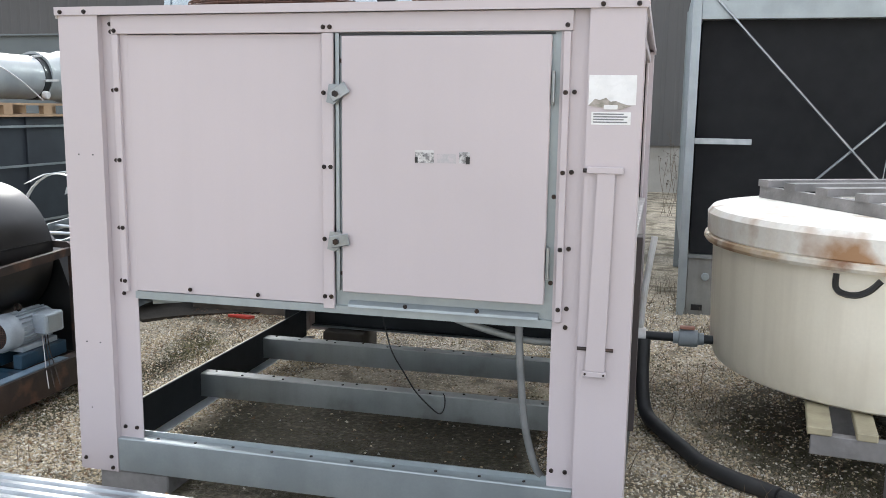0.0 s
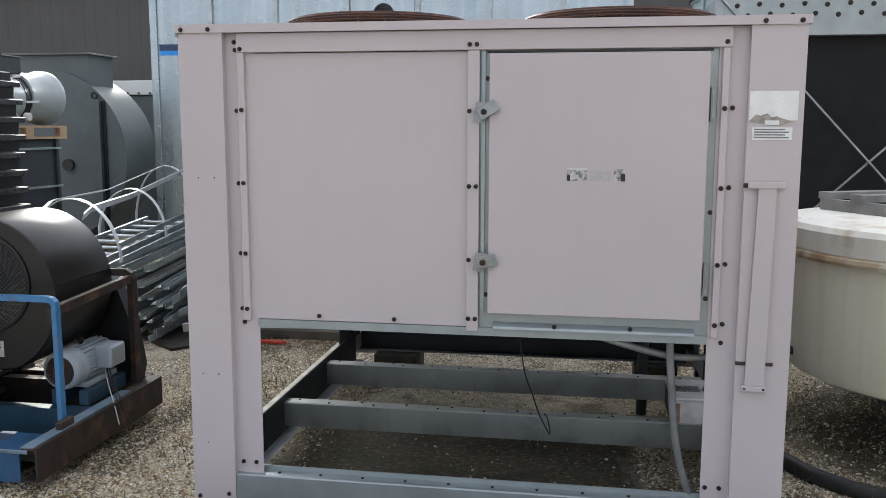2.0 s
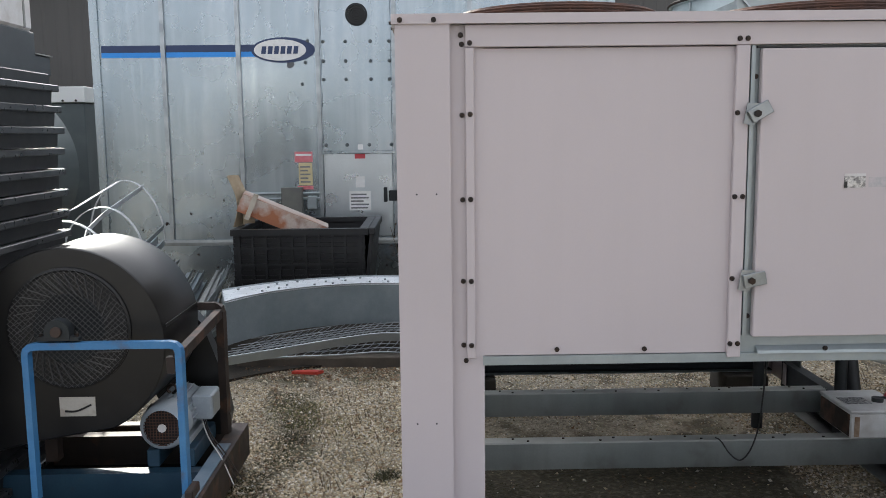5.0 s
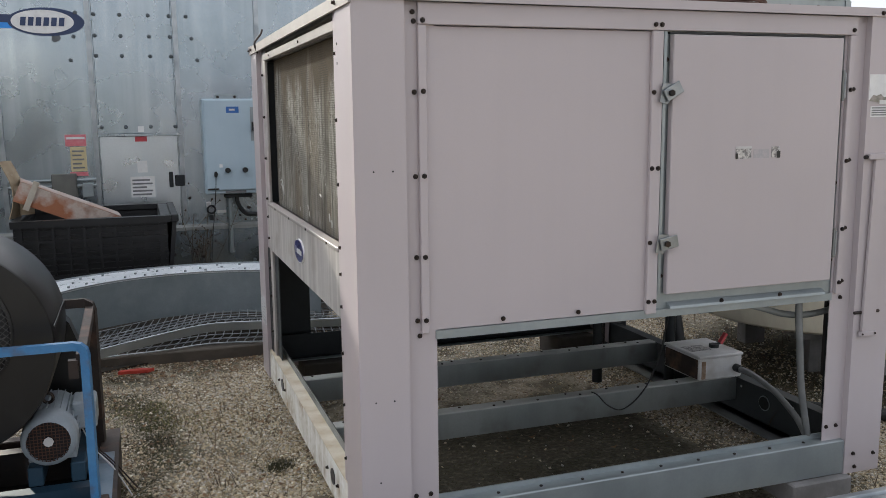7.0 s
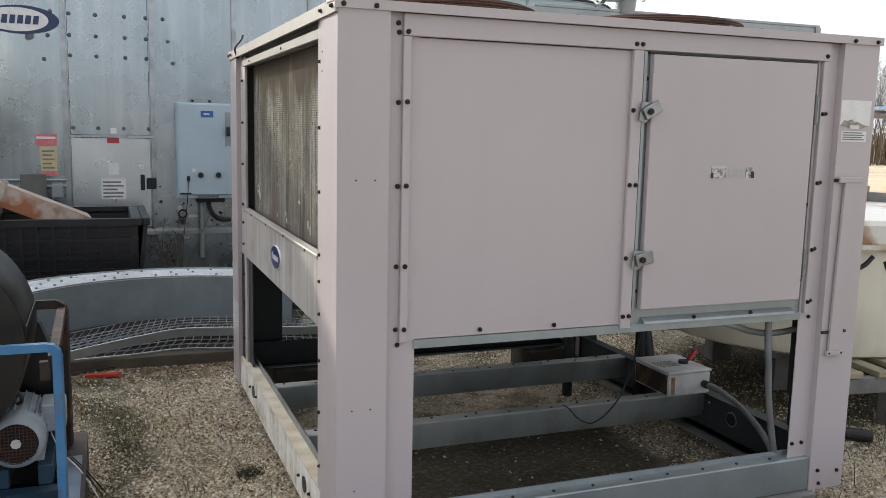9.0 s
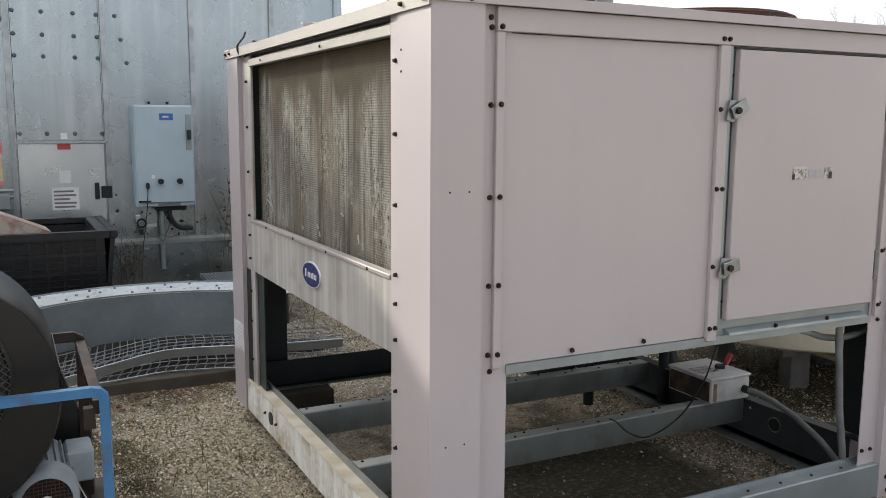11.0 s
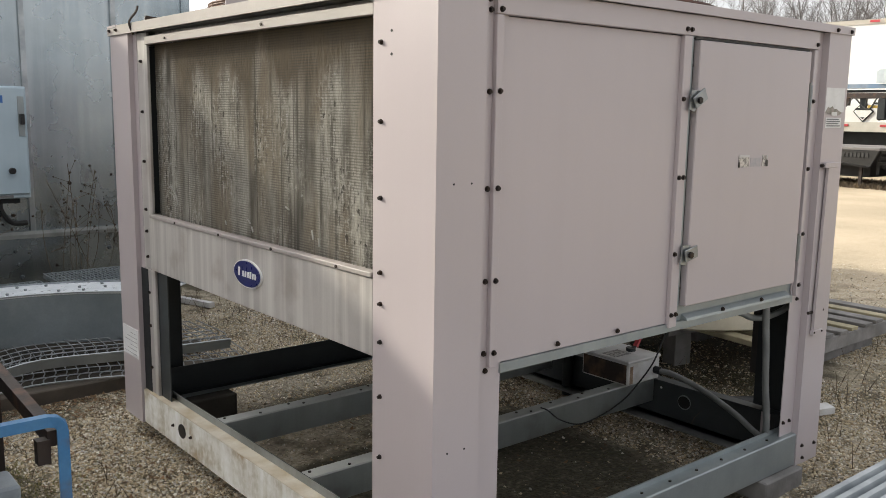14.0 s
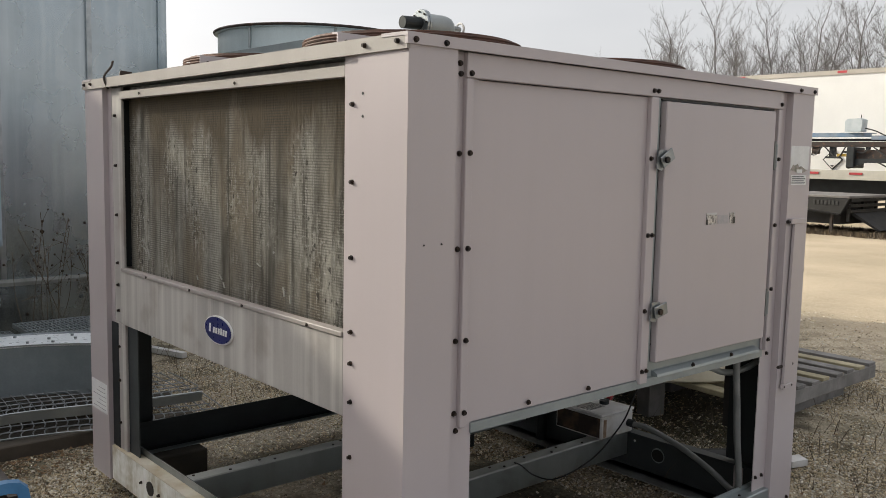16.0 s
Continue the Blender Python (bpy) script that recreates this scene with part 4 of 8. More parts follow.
part("drip_strip", extrude([(FY - 0.004, 0.809), (FY - 0.002, 0.818), (FY + 0.012, 0.827), (FY + 0.022, 0.830), (FY + 0.022, 0.809)], "x", -1.052, -0.375), GALV, unit)
part("cabinet_floor", box(X0 + 0.05, X1 - 0.05, Y0 + 0.06, Y1 - 0.06, 0.795, 0.803), GALV_DIRTY, unit)
part("back_panel", box(-1.90, -0.33, Y1 - 0.046, Y1 - 0.030, 0.80, ZT - 0.002), PAINT, unit)
# latches, hinges, label on the door
for z in (1.556, 1.047):
    latch = part("latch", extrude([(-1.124, z - 0.032), (-1.096, z - 0.040), (-1.072, z - 0.018), (-1.072, z + 0.028), (-1.114, z + 0.030)], "y", FY - 0.014, FY - 0.009), ZINC, unit, "zinc quarter-turn latch", bevel=0.001)
    tilt = Matrix.Translation((-1.085, FY - 0.018, z - 0.002)) @ Matrix.Rotation(radians(-30 if z > 1.2 else -12), 4, "Y")
    part("latch_arm", box(-0.025, 0.045, -0.006, 0.0, -0.021, 0.021, None, tilt), ZINC, latch, bevel=0.002)
    part("latch_bolt", rod((-1.087, FY - 0.024, z - 0.003), (-1.087, FY - 0.033, z - 0.003), 0.011, 6), BOLT, latch)
for z in (1.578, 1.003):
    part("hinge", box(-0.354, -0.345, FY - 0.010, FY + 0.018, z - 0.055, z + 0.055), GALV_DIRTY, door, "dull slim hinge", bevel=0.002)
    part("hinge_pin", rod((-0.347, FY - 0.011, z - 0.045), (-0.347, FY - 0.011, z + 0.045), 0.0035, 8), ZINC, door)
lab = FY - 0.0085
part("name_label", box(-0.807, -0.742, lab, lab + 0.0015, 1.326, 1.368), FOIL, door, "scratched foil label, partly torn away")
part("name_label", box(-0.655, -0.619, lab, lab + 0.0015, 1.328, 1.366), FOIL, door)
part("label_edge", box(-0.808, -0.742, lab - 0.001, lab - 0.0001, 1.361, 1.369), CAST_WHITE, door)
part("label_edge", box(-0.808, -0.798, lab - 0.001, lab - 0.0001, 1.326, 1.345), GLASS_DARK, door)
part("label_edge", box(-0.632, -0.618, lab - 0.001, lab - 0.0001, 1.326, 1.350), GLASS_DARK, door)
part("name_label", box(-0.732, -0.665, lab + 0.0007, lab + 0.0015, 1.327, 1.358), surface("label_glue", (0.40, 0.39, 0.40), (0.49, 0.44, 0.45), 0.6, 0, 60, 200, 0.0), door)
# stickers and stay bracket on the post
post_y = Y0 - 0.0005
part("sticker", box(-0.235, -0.087, post_y - 0.001, post_y, 1.526, 1.619), WHITE_LABEL, unit, "white warning sticker with a torn lower edge")
part("sticker_tear", extrude([(-0.235, 1.523), (-0.215, 1.545), (-0.20, 1.541), (-0.18, 1.548), (-0.165, 1.536), (-0.15, 1.539), (-0.13, 1.531), (-0.10, 1.523), (-0.135, 1.512), (-0.18, 1.516)], "y", post_y - 0.0022, post_y - 0.001), surface("torn_grime", (0.22, 0.21, 0.17), (0.40, 0.36, 0.32), 0.7, 0, 60, 200, 0.1), unit)
part("sticker_scrap", box(-0.186, -0.143, post_y - 0.0032, post_y - 0.0022, 1.512, 1.526), WHITE_LABEL, unit)
part("sticker", box(-0.224, -0.101, post_y - 0.001, post_y, 1.464, 1.504), WHITE_LABEL, unit, "white sticker with grey print")
for i in range(4):
    part("print_bar", box(-0.218, -0.111 - 0.012 * (i % 2), post_y - 0.002, post_y - 0.001, 1.470 + i * 0.0085, 1.474 + i * 0.0085), INK, unit)
SY = Y0 - 0.016
part("stay_bracket", extrude([(-0.210, 0.655), (-0.148, 0.655), (-0.140, 1.318), (-0.196, 1.318)], "y", SY, SY + 0.011), PAINT, unit, bevel=0.002)
part("stay_bracket", box(-0.230, -0.114, SY - 0.004, SY + 0.013, 1.309, 1.330), PAINT, unit, bevel=0.002)
part("stay_bracket", box(-0.219, -0.141, SY - 0.003, SY + 0.012, 0.635, 0.654), PAINT, unit, bevel=0.002)
part("stay_pin", rod((-0.240, SY + 0.0135, 0.727), (-0.122, SY + 0.0135, 0.727), 0.0062, 8), RUST, unit)
part("stay_pin", rod((-0.243, SY + 0.008, 1.318), (-0.228, SY + 0.008, 1.318), 0.007, 8), RUST, unit)
for x in (-0.210, -0.150):
    part("stay_screw", rod((x, SY - 0.003, 0.645), (x, SY - 0.006, 0.645), 0.004, 6), BOLT, unit)
# bolts of the front
for z in (1.770, 1.560, 1.303, 1.050, 0.847):
    stud("bolt", BOLT_Y, (-1.948, FY + (0 if z > 1.76 else 0.001), z), unit)
    stud("bolt", BOLT_Y, (-1.972, Y0 + 0.028, z - 0.002), unit)
for z in (1.776, 1.556, 1.302, 1.048, 0.841):
    for x in (-1.139, -1.115):
        if not (x > -1.12 and z in (1.556, 1.048)):
            stud("bolt", BOLT_Y, (x, FY + (0 if z > 1.76 else 0.001), z), unit)
for z in (1.775, 1.564, 1.306, 1.052, 0.849):
    stud("bolt", BOLT_Y, (-0.310, FY + (0 if z > 1.76 else 0.001), z), unit)
    if z < 1.7:
        stud("bolt", BOLT_Y, (-0.283, Y0 + 0.028, z + 0.002), unit)
for x, y, z in ((-1.965, Y0 + 0.028, 0.795), (-0.285, Y0 + 0.028, 0.787), (-1.975, Y0 + 0.028, 1.795), (-1.68, FY + 0.011, 0.828), (-1.405, FY + 0.011, 0.826), (-1.080, FY + 0.022, 1.665), (-1.080, FY + 0.022, 0.925),
                (-0.340, FY + 0.022, 0.935), (-0.338, FY + 0.022, 1.225)):
    stud("bolt", BOLT_Y, (x, y, z), unit)
for x, z in ((-0.585, 0.826), (-0.84, 0.824)):
    stud("bolt", BOLT_Y, (x, FY - 0.003, z), unit)
for x in (-2.155, -2.055, -0.20, -0.09):
    stud("bolt", BOLT_Y, (x, Y0 - 0.008, ZT + 0.011), unit)
for x, z in ((-2.150, 0.125), (-2.035, 0.14), (-2.03, 0.095), (-0.20, 0.16), (-0.10, 0.15), (-0.19, 0.105)):
    stud("bolt", BOLT_Y, (x, Y0, z), unit)
for x, z in ((-1.985, 0.26), (-1.935, 0.26), (-0.315, 0.275), (-0.268, 0.275)):
    stud("bolt", BOLT_Y, (x, Y0 + 0.028, z), unit)
for x, z in ((-2.112, 1.321), (-2.052, 1.321), (-2.12, 0.60), (-2.06, 0.60), (-2.11, 0.335)):
    stud("screw_hole", HOLE_Y, (x, Y0, z), unit)

# left end: coil in its opening, band with badge, bolts
COIL = bpy.data.materials.new("dirty_coil_fins")


def coil_material(m):
    m.use_nodes = True
    n, k = m.node_tree.nodes, m.node_tree.links
    bsdf, geo = n["Principled BSDF"], n.new("ShaderNodeNewGeometry")

    def tex(stretch, scale=1.0, detail=6):
        mp, t = n.new("ShaderNodeMapping"), n.new("ShaderNodeTexNoise")
        mp.inputs["Scale"].default_value = stretch
        t.inputs["Scale"].default_value, t.inputs["Detail"].default_value = scale, detail
        k.new(geo.outputs["Position"], mp.inputs["Vector"])
        k.new(mp.outputs["Vector"], t.inputs["Vector"])
        return t.outputs["Fac"]

    def ramp(v, *stops):
        r = n.new("ShaderNodeValToRGB")
        e = r.color_ramp.elements
        while len(e) < len(stops):
            e.new(0.5)
        for el, (p, c) in zip(e, stops):
            el.position, el.color = p, (*c, 1)
        k.new(v, r.inputs["Fac"])
        return r.outputs["Color"]

    def mix(f, a, b):
        x = n.new("ShaderNodeMix")
        x.data_type = "RGBA"
        for s, v in (("Factor", f), ("A", a), ("B", b)):
            if isinstance(v, tuple):
                x.inputs[s].default_value = (*v, 1)
            elif isinstance(v, float):
                x.inputs[s].default_value = v
            else:
                k.new(v, x.inputs[s])
        return x.outputs["Result"]

    def band(v):
        r = n.new("ShaderNodeMapRange")
        r.inputs["From Min"].default_value, r.inputs["From Max"].default_value = 1.24, 1.36
        k.new(v, r.inputs["Value"])
        return r.outputs["Result"]

    streaks = ramp(tex((1, 17, 1.1), 1.0, 9), (0.33, (0.139, 0.130, 0.109)), (0.5, (0.315, 0.298, 0.257)), (0.66, (0.600, 0.577, 0.512)))
    blotch = ramp(tex((1, 6, 5), 1.0, 9), (0.42, (0, 0, 0)), (0.66, (0.65, 0.65, 0.65)))
    col = mix(blotch, streaks, (0.488, 0.470, 0.418))
    brown = ramp(tex((1, 3.2, 1.0), 1.9), (0.42, (0, 0, 0)), (0.58, (0.85, 0.85, 0.85)))
    col = mix(brown, col, (0.290, 0.246, 0.184))
    dark = ramp(tex((1, 24, 1.6), 1.3, 8), (0.54, (0, 0, 0)), (0.68, (0.8, 0.8, 0.8)))
    col = mix(dark, col, (0.100, 0.090, 0.074))
    # broken pale runs of lime, thicker in patches
    patches = ramp(tex((1, 4.5, 1.7), 1.3, 7), (0.42, (0, 0, 0)), (0.60, (1, 1, 1)))
    for stretch, lo, hi, pale in (((1, 110, 9), 0.54, 0.68, (0.683, 0.669, 0.618)), ((1, 45, 50), 0.64, 0.72, (0.850, 0.850, 0.850)),
                                  ((1, 62, 26), 0.54, 0.63, (0.60, 0.58, 0.52)), ((1, 34, 190), 0.56, 0.64, (0.56, 0.54, 0.48)), ((1, 48, 30), 0.60, 0.66, (0.06, 0.052, 0.042))):
        runs = n.new("ShaderNodeMath")
        runs.operation = "MULTIPLY"
        k.new(ramp(tex(stretch, 1.0, 9), (lo, (0, 0, 0)), (hi, (0.85, 0.85, 0.85))), runs.inputs[0])
        k.new(patches, runs.inputs[1])
        col = mix(runs.outputs[0], col, pale)
    joints = ramp(tex((1, 34, 0.35), 1.0, 3), (0.30, (0.8, 0.8, 0.8)), (0.36, (0, 0, 0)))
    col = mix(joints, col, (0.109, 0.099, 0.081))
    # an uneven brown stain under the top rail, darkened further for the rail's shade
    sep, stain = n.new("ShaderNodeSeparateXYZ"), n.new("ShaderNodeMath")
    k.new(geo.outputs["Position"], sep.inputs[0])
    stain.operation = "MULTIPLY_ADD"
    k.new(tex((1, 4, 1.5), 1.3, 7), stain.inputs[0])
    stain.inputs[1].default_value = -0.6
    k.new(sep.outputs["Z"], stain.inputs[2])
    col = mix(band(stain.outputs[0]), col, (0.185, 0.150, 0.105))
    fine = tex((1, 260, 40), 1.0, 2)
    # the fins are crimped in rows, worn away in places
    rows = n.new("ShaderNodeTexWave")
    rows.wave_type, rows.bands_direction = "BANDS", "Z"
    for socket, v in (("Scale", 36.0), ("Distortion", 1.2), ("Detail", 2.0), ("Detail Scale", 2.0)):
        rows.inputs[socket].default_value = v
    k.new(geo.outputs["Position"], rows.inputs["Vector"])
    worn = n.new("ShaderNodeMath")
    worn.operation = "MULTIPLY"
    k.new(ramp(rows.outputs["Fac"], (0.25, (0.5, 0.5, 0.5)), (0.6, (0, 0, 0))), worn.inputs[0])
    k.new(ramp(tex((1, 9, 7), 1.0, 5), (0.38, (0.1, 0.1, 0.1)), (0.58, (1, 1, 1))), worn.inputs[1])
    col = mix(worn.outputs[0], col, (0.101, 0.093, 0.079))
    col = mix(ramp(fine, (0.40, (0, 0, 0)), (0.65, (0.3, 0.3, 0.3))), col, (0.129, 0.119, 0.103))
    k.new(col, bsdf.inputs["Base Color"])
    bsdf.inputs["Roughness"].default_value, bsdf.inputs["Metallic"].default_value = 0.7, 0.1
    b = n.new("ShaderNodeBump")
    b.inputs["Strength"].default_value, b.inputs["Distance"].default_value = 0.5, 0.003
    k.new(fine, b.inputs["Height"])
    k.new(b.outputs["Normal"], bsdf.inputs["Normal"])


coil_material(COIL)


def coil_face(x, face, pitch=0.0045):
    """The finned coil: a row of upright folded fins set back in its opening."""
    count = int(1.78 / pitch)
    prof = []
    for i in range(count):
        y = 3.04 + pitch * i
        out = 0.0034 + 0.0004 * math.sin(i * 1.7) * math.sin(i * 0.31)
        prof += [(x, y), (x + face * out, y + pitch * 0.43), (x + face * out, y + pitch * 0.55)]
    prof += [(x, 3.04 + pitch * count), (x - face * 0.06, 3.04 + pitch * count), (x - face * 0.06, 3.04)]
    return extrude(prof, "z", 1.035, 1.765)


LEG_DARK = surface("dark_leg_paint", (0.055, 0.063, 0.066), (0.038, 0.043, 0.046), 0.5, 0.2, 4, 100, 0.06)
for side, xs in ((-1, X0), (1, X1)):
    coil = part("coil", coil_face(xs - side * 0.075, side), COIL, unit, "dirty finned coil with streaks and bent fins")
    inn = xs - side * 0.012
    part("top_rail", box(inn - side * 0.022, inn, 3.12, 4.774, 1.760, 1.793), SHADED_RAIL_PAINT if side < 0 else PAINT, unit, bevel=0.002)
    part("rail_recess", box(inn - side * 0.062, inn - side * 0.048, 3.12, 4.774, 1.768, ZT - 0.014), PAINT_WORN, unit)
    part("end_band", box(inn - side * 0.02, inn, 3.12, 4.774, 0.808, 1.036), PAINT_WORN, unit, "stained beige band under the coil", bevel=0.002)
    part("band_lip", box(inn - side * 0.03, inn + side * 0.006, 3.121, 4.773, 1.037, 1.052), SHADED_RAIL_PAINT if side < 0 else PAINT_WORN, unit, bevel=0.002)
    part("coil_side", box(xs - side * 0.075, xs - side * 0.016, 3.09, 3.118, 1.05, 1.757), DARK_STEEL, unit)
    part("coil_side", box(xs - side * 0.075, xs - side * 0.036, 4.822, 4.84, 1.05, 1.757), DARK_STEEL, unit)
    part("filler_strip", box(xs - side * 0.034, xs - side * 0.022, 4.776, 4.886, 0.806, ZT - 0.014), PAINT_WORN if side < 0 else PAINT, unit, bevel=0.002)
    part("leg_flange", box(xs - side * 0.034, xs - side * 0.022, 4.776, 4.886, ZB + 0.16, 0.804), PAINT_WORN if side < 0 else PAINT, unit, bevel=0.002)
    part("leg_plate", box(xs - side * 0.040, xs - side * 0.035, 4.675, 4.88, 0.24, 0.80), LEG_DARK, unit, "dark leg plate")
# black lining that also carries the shade inside the rear leg
part("shaded_leg_lining", box(X0 + 0.02, X0 + 0.264, 5.088, 5.094, 0.24, 0.80), DARK_STEEL, unit, "black lining of the rear leg with its shade in the colour")
badge = part("badge", oval(3.877, 0.932, 0.104, 0.050, X0 + 0.006, X0 + 0.012, 36, "x"), WHITE_LABEL, unit, "navy oval maker's badge with a white rim")
part("badge_face", oval(3.877, 0.932, 0.098, 0.0455, X0 + 0.004, X0 + 0.006, 36, "x"), NAVY, badge)
for i, (y, h) in enumerate(((3.935, 0.030), (3.905, 0.02), (3.887, 0.02), (3.868, 0.02), (3.85, 0.023), (3.832, 0.02), (3.815, 0.02))):
    part("badge_bar", extrude([(y - 0.006, 0.92), (y + 0.005, 0.92), (y + 0.002, 0.92 + h), (y - 0.009, 0.92 + h)], "x", X0 + 0.0025, X0 + 0.004), WHITE_LABEL, badge)
for z in (1.685, 1.475, 1.267, 1.059, 0.97, 0.86, 0.70, 0.52, 0.33):
    stud("bolt", BOLT_X, (X0 + 0.010, 3.077, z), unit)
for z in (1.694, 1.484, 1.274, 1.067, 0.972, 0.86, 0.70, 0.55, 0.36):
    stud("bolt", BOLT_X, (X0 + 0.020, 4.835, z), unit)
for y in (2.86, 3.0, 5.04, 5.12):
    stud("bolt", BOLT_X, (X0 - 0.008, y, ZT + 0.008), unit)
for y in (3.3, 3.7, 4.1, 4.5):
    stud("screw", SCREW_X, (X0 + 0.006, y, 1.044), unit)
    if y in (3.7, 4.5):
        stud("screw", SCREW_X, (X0 + 0.010, y + 0.05, 1.775), unit)
part("post_seam", box(X0 + 0.0085, X0 + 0.0098, 3.0412, 3.0435, 0.24, ZT - 0.02), CAST_WHITE, unit, "chalky white seam")
for y, z in ((3.018, 1.711), (3.018, 1.651)):
    stud("screw_hole", HOLE_X, (X0, y, z), unit)
part("rating_plate", box(X0 - 0.0015, X0, 4.948, 5.135, 0.371, 0.506), surface("glossy_white_plate", (0.90, 0.90, 0.90), (0.84, 0.84, 0.85), 0.22, 0.0, 20, 200, 0.0), unit, "white rating plate with faint print")
for i in range(6):
    part("print_bar", box(X0 - 0.0021, X0 - 0.0015, 4.965, 5.115 - 0.035 * (i % 3), 0.385 + i * 0.019, 0.387 + i * 0.019), INK, unit)

# base frame: channels, cross beams, blocks
CROSS_BEAM = surface("dull_galvanised_web", (0.46, 0.49, 0.48), (0.33, 0.36, 0.355), 0.42, 0.8, 3.0, 110, 0.10, spread=0.4, streak=0.3, streak_col=(0.24, 0.24, 0.22), spots=0.4, spot_col=(0.20, 0.18, 0.14))
# paler copy for the beam tops, with the light on them painted in
LIT_FLANGE = surface("lit_beam_flange", (0.56, 0.57, 0.54), (0.40, 0.41, 0.39), 0.6, 0.1, 4.0, 110, 0.1, spread=0.4, spots=0.4, spot_col=(0.24, 0.22, 0.17))


def channel_x(x0, x1, y, face, z0, z1, mat, name="base_beam", label=""):
    f = 0.058 * face
    t = 0.005 * face
    return part(name, extrude([(y, z0), (y, z1 - 0.022), (y + t, z1 - 0.018), (y + f, z1 - 0.018), (y + f, z1), (y + f + t, z1), (y + f + t, z1 - 0.024), (y + t, z1 - 0.024), (y + t, z0 + 0.005), (y + f, z0 + 0.005), (y + f, z0)],
                              "x", x0, x1), mat, unit, label)


def channel_y(y0, y1, x, face, z0, z1, mat, label=""):
    f = 0.06 * face
    t = 0.005 * face
    return part("side_beam", extrude([(x, z0), (x, z1), (x + f, z1), (x + f, z1 - 0.005), (x + t, z1 - 0.005), (x + t, z0 + 0.005), (x + f, z0 + 0.005), (x + f, z0)], "y", y0, y1), mat, unit, label)


channel_x(-2.006, -0.241, 2.832, 1, 0.085, 0.236, GALV, label="galvanised front base beam")
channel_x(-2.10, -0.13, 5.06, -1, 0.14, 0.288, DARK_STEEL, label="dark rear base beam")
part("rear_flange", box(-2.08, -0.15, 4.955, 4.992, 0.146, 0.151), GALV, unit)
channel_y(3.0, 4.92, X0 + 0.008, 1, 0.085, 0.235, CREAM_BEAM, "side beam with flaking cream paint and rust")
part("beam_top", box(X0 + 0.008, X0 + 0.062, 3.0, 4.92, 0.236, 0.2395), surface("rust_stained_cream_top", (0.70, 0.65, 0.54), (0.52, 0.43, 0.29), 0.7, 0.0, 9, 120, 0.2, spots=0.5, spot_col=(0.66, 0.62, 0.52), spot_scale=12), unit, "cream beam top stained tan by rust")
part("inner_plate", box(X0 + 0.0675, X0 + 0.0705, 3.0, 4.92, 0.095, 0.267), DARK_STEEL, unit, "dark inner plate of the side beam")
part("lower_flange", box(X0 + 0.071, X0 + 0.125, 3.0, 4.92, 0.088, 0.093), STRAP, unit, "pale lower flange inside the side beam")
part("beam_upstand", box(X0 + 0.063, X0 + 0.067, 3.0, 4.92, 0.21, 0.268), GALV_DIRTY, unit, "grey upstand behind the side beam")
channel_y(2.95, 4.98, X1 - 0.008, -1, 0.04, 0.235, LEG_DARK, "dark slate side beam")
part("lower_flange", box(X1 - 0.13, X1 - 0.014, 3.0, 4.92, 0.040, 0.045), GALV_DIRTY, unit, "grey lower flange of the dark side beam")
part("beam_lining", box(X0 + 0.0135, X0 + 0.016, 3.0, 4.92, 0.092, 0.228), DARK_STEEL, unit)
for y in (4.50, 3.32):
    part("beam_hole", oval(y, 0.165, 0.035, 0.03, X0 + 0.005, X0 + 0.0085, 18, "x"), GLASS_DARK, unit)
    for dy in (-0.09, 0.09):
        stud("bolt", BOLT_X, (X0 + 0.008, y + dy, 0.165), unit)
part("beam_hole", oval(3.481, 0.140, 0.034, 0.030, X1 - 0.0166, X1 - 0.0145, 18, "x"), GLASS_DARK, unit)
part("hole_edge", lathe([(0.030, X1 - 0.0165), (0.036, X1 - 0.0165), (0.036, X1 - 0.012), (0.030, X1 - 0.012)], (0, 3.481, 0.140), "x", 20), GALV, unit, "bare edge of the beam hole")
for y in (3.63, 4.31):
    beam = part("cross_beam", extrude([(y, 0.12), (y, 0.230), (y + 0.005, 0.230), (y + 0.005, 0.12)], "x", -2.10, -0.128), CROSS_BEAM, unit, "dull galvanised cross beam")
    part("flange", extrude([(y, 0.2305), (y + 0.004, 0.235), (y + 0.066, 0.235), (y + 0.066, 0.2305)], "x", -2.10, -0.128), LIT_FLANGE, beam, "top flange coloured pale for the light on it")
    for i in range(16):
        stud("screw", SCREW_Z, (-2.04 + 0.12 * i + 0.03 * (i % 3), y + (0.018 if i % 2 else 0.046), 0.235), unit)
for i in range(10):
    stud("screw", SCREW_Z, (-1.85 + 0.16 * i, 2.865, 0.218), unit)

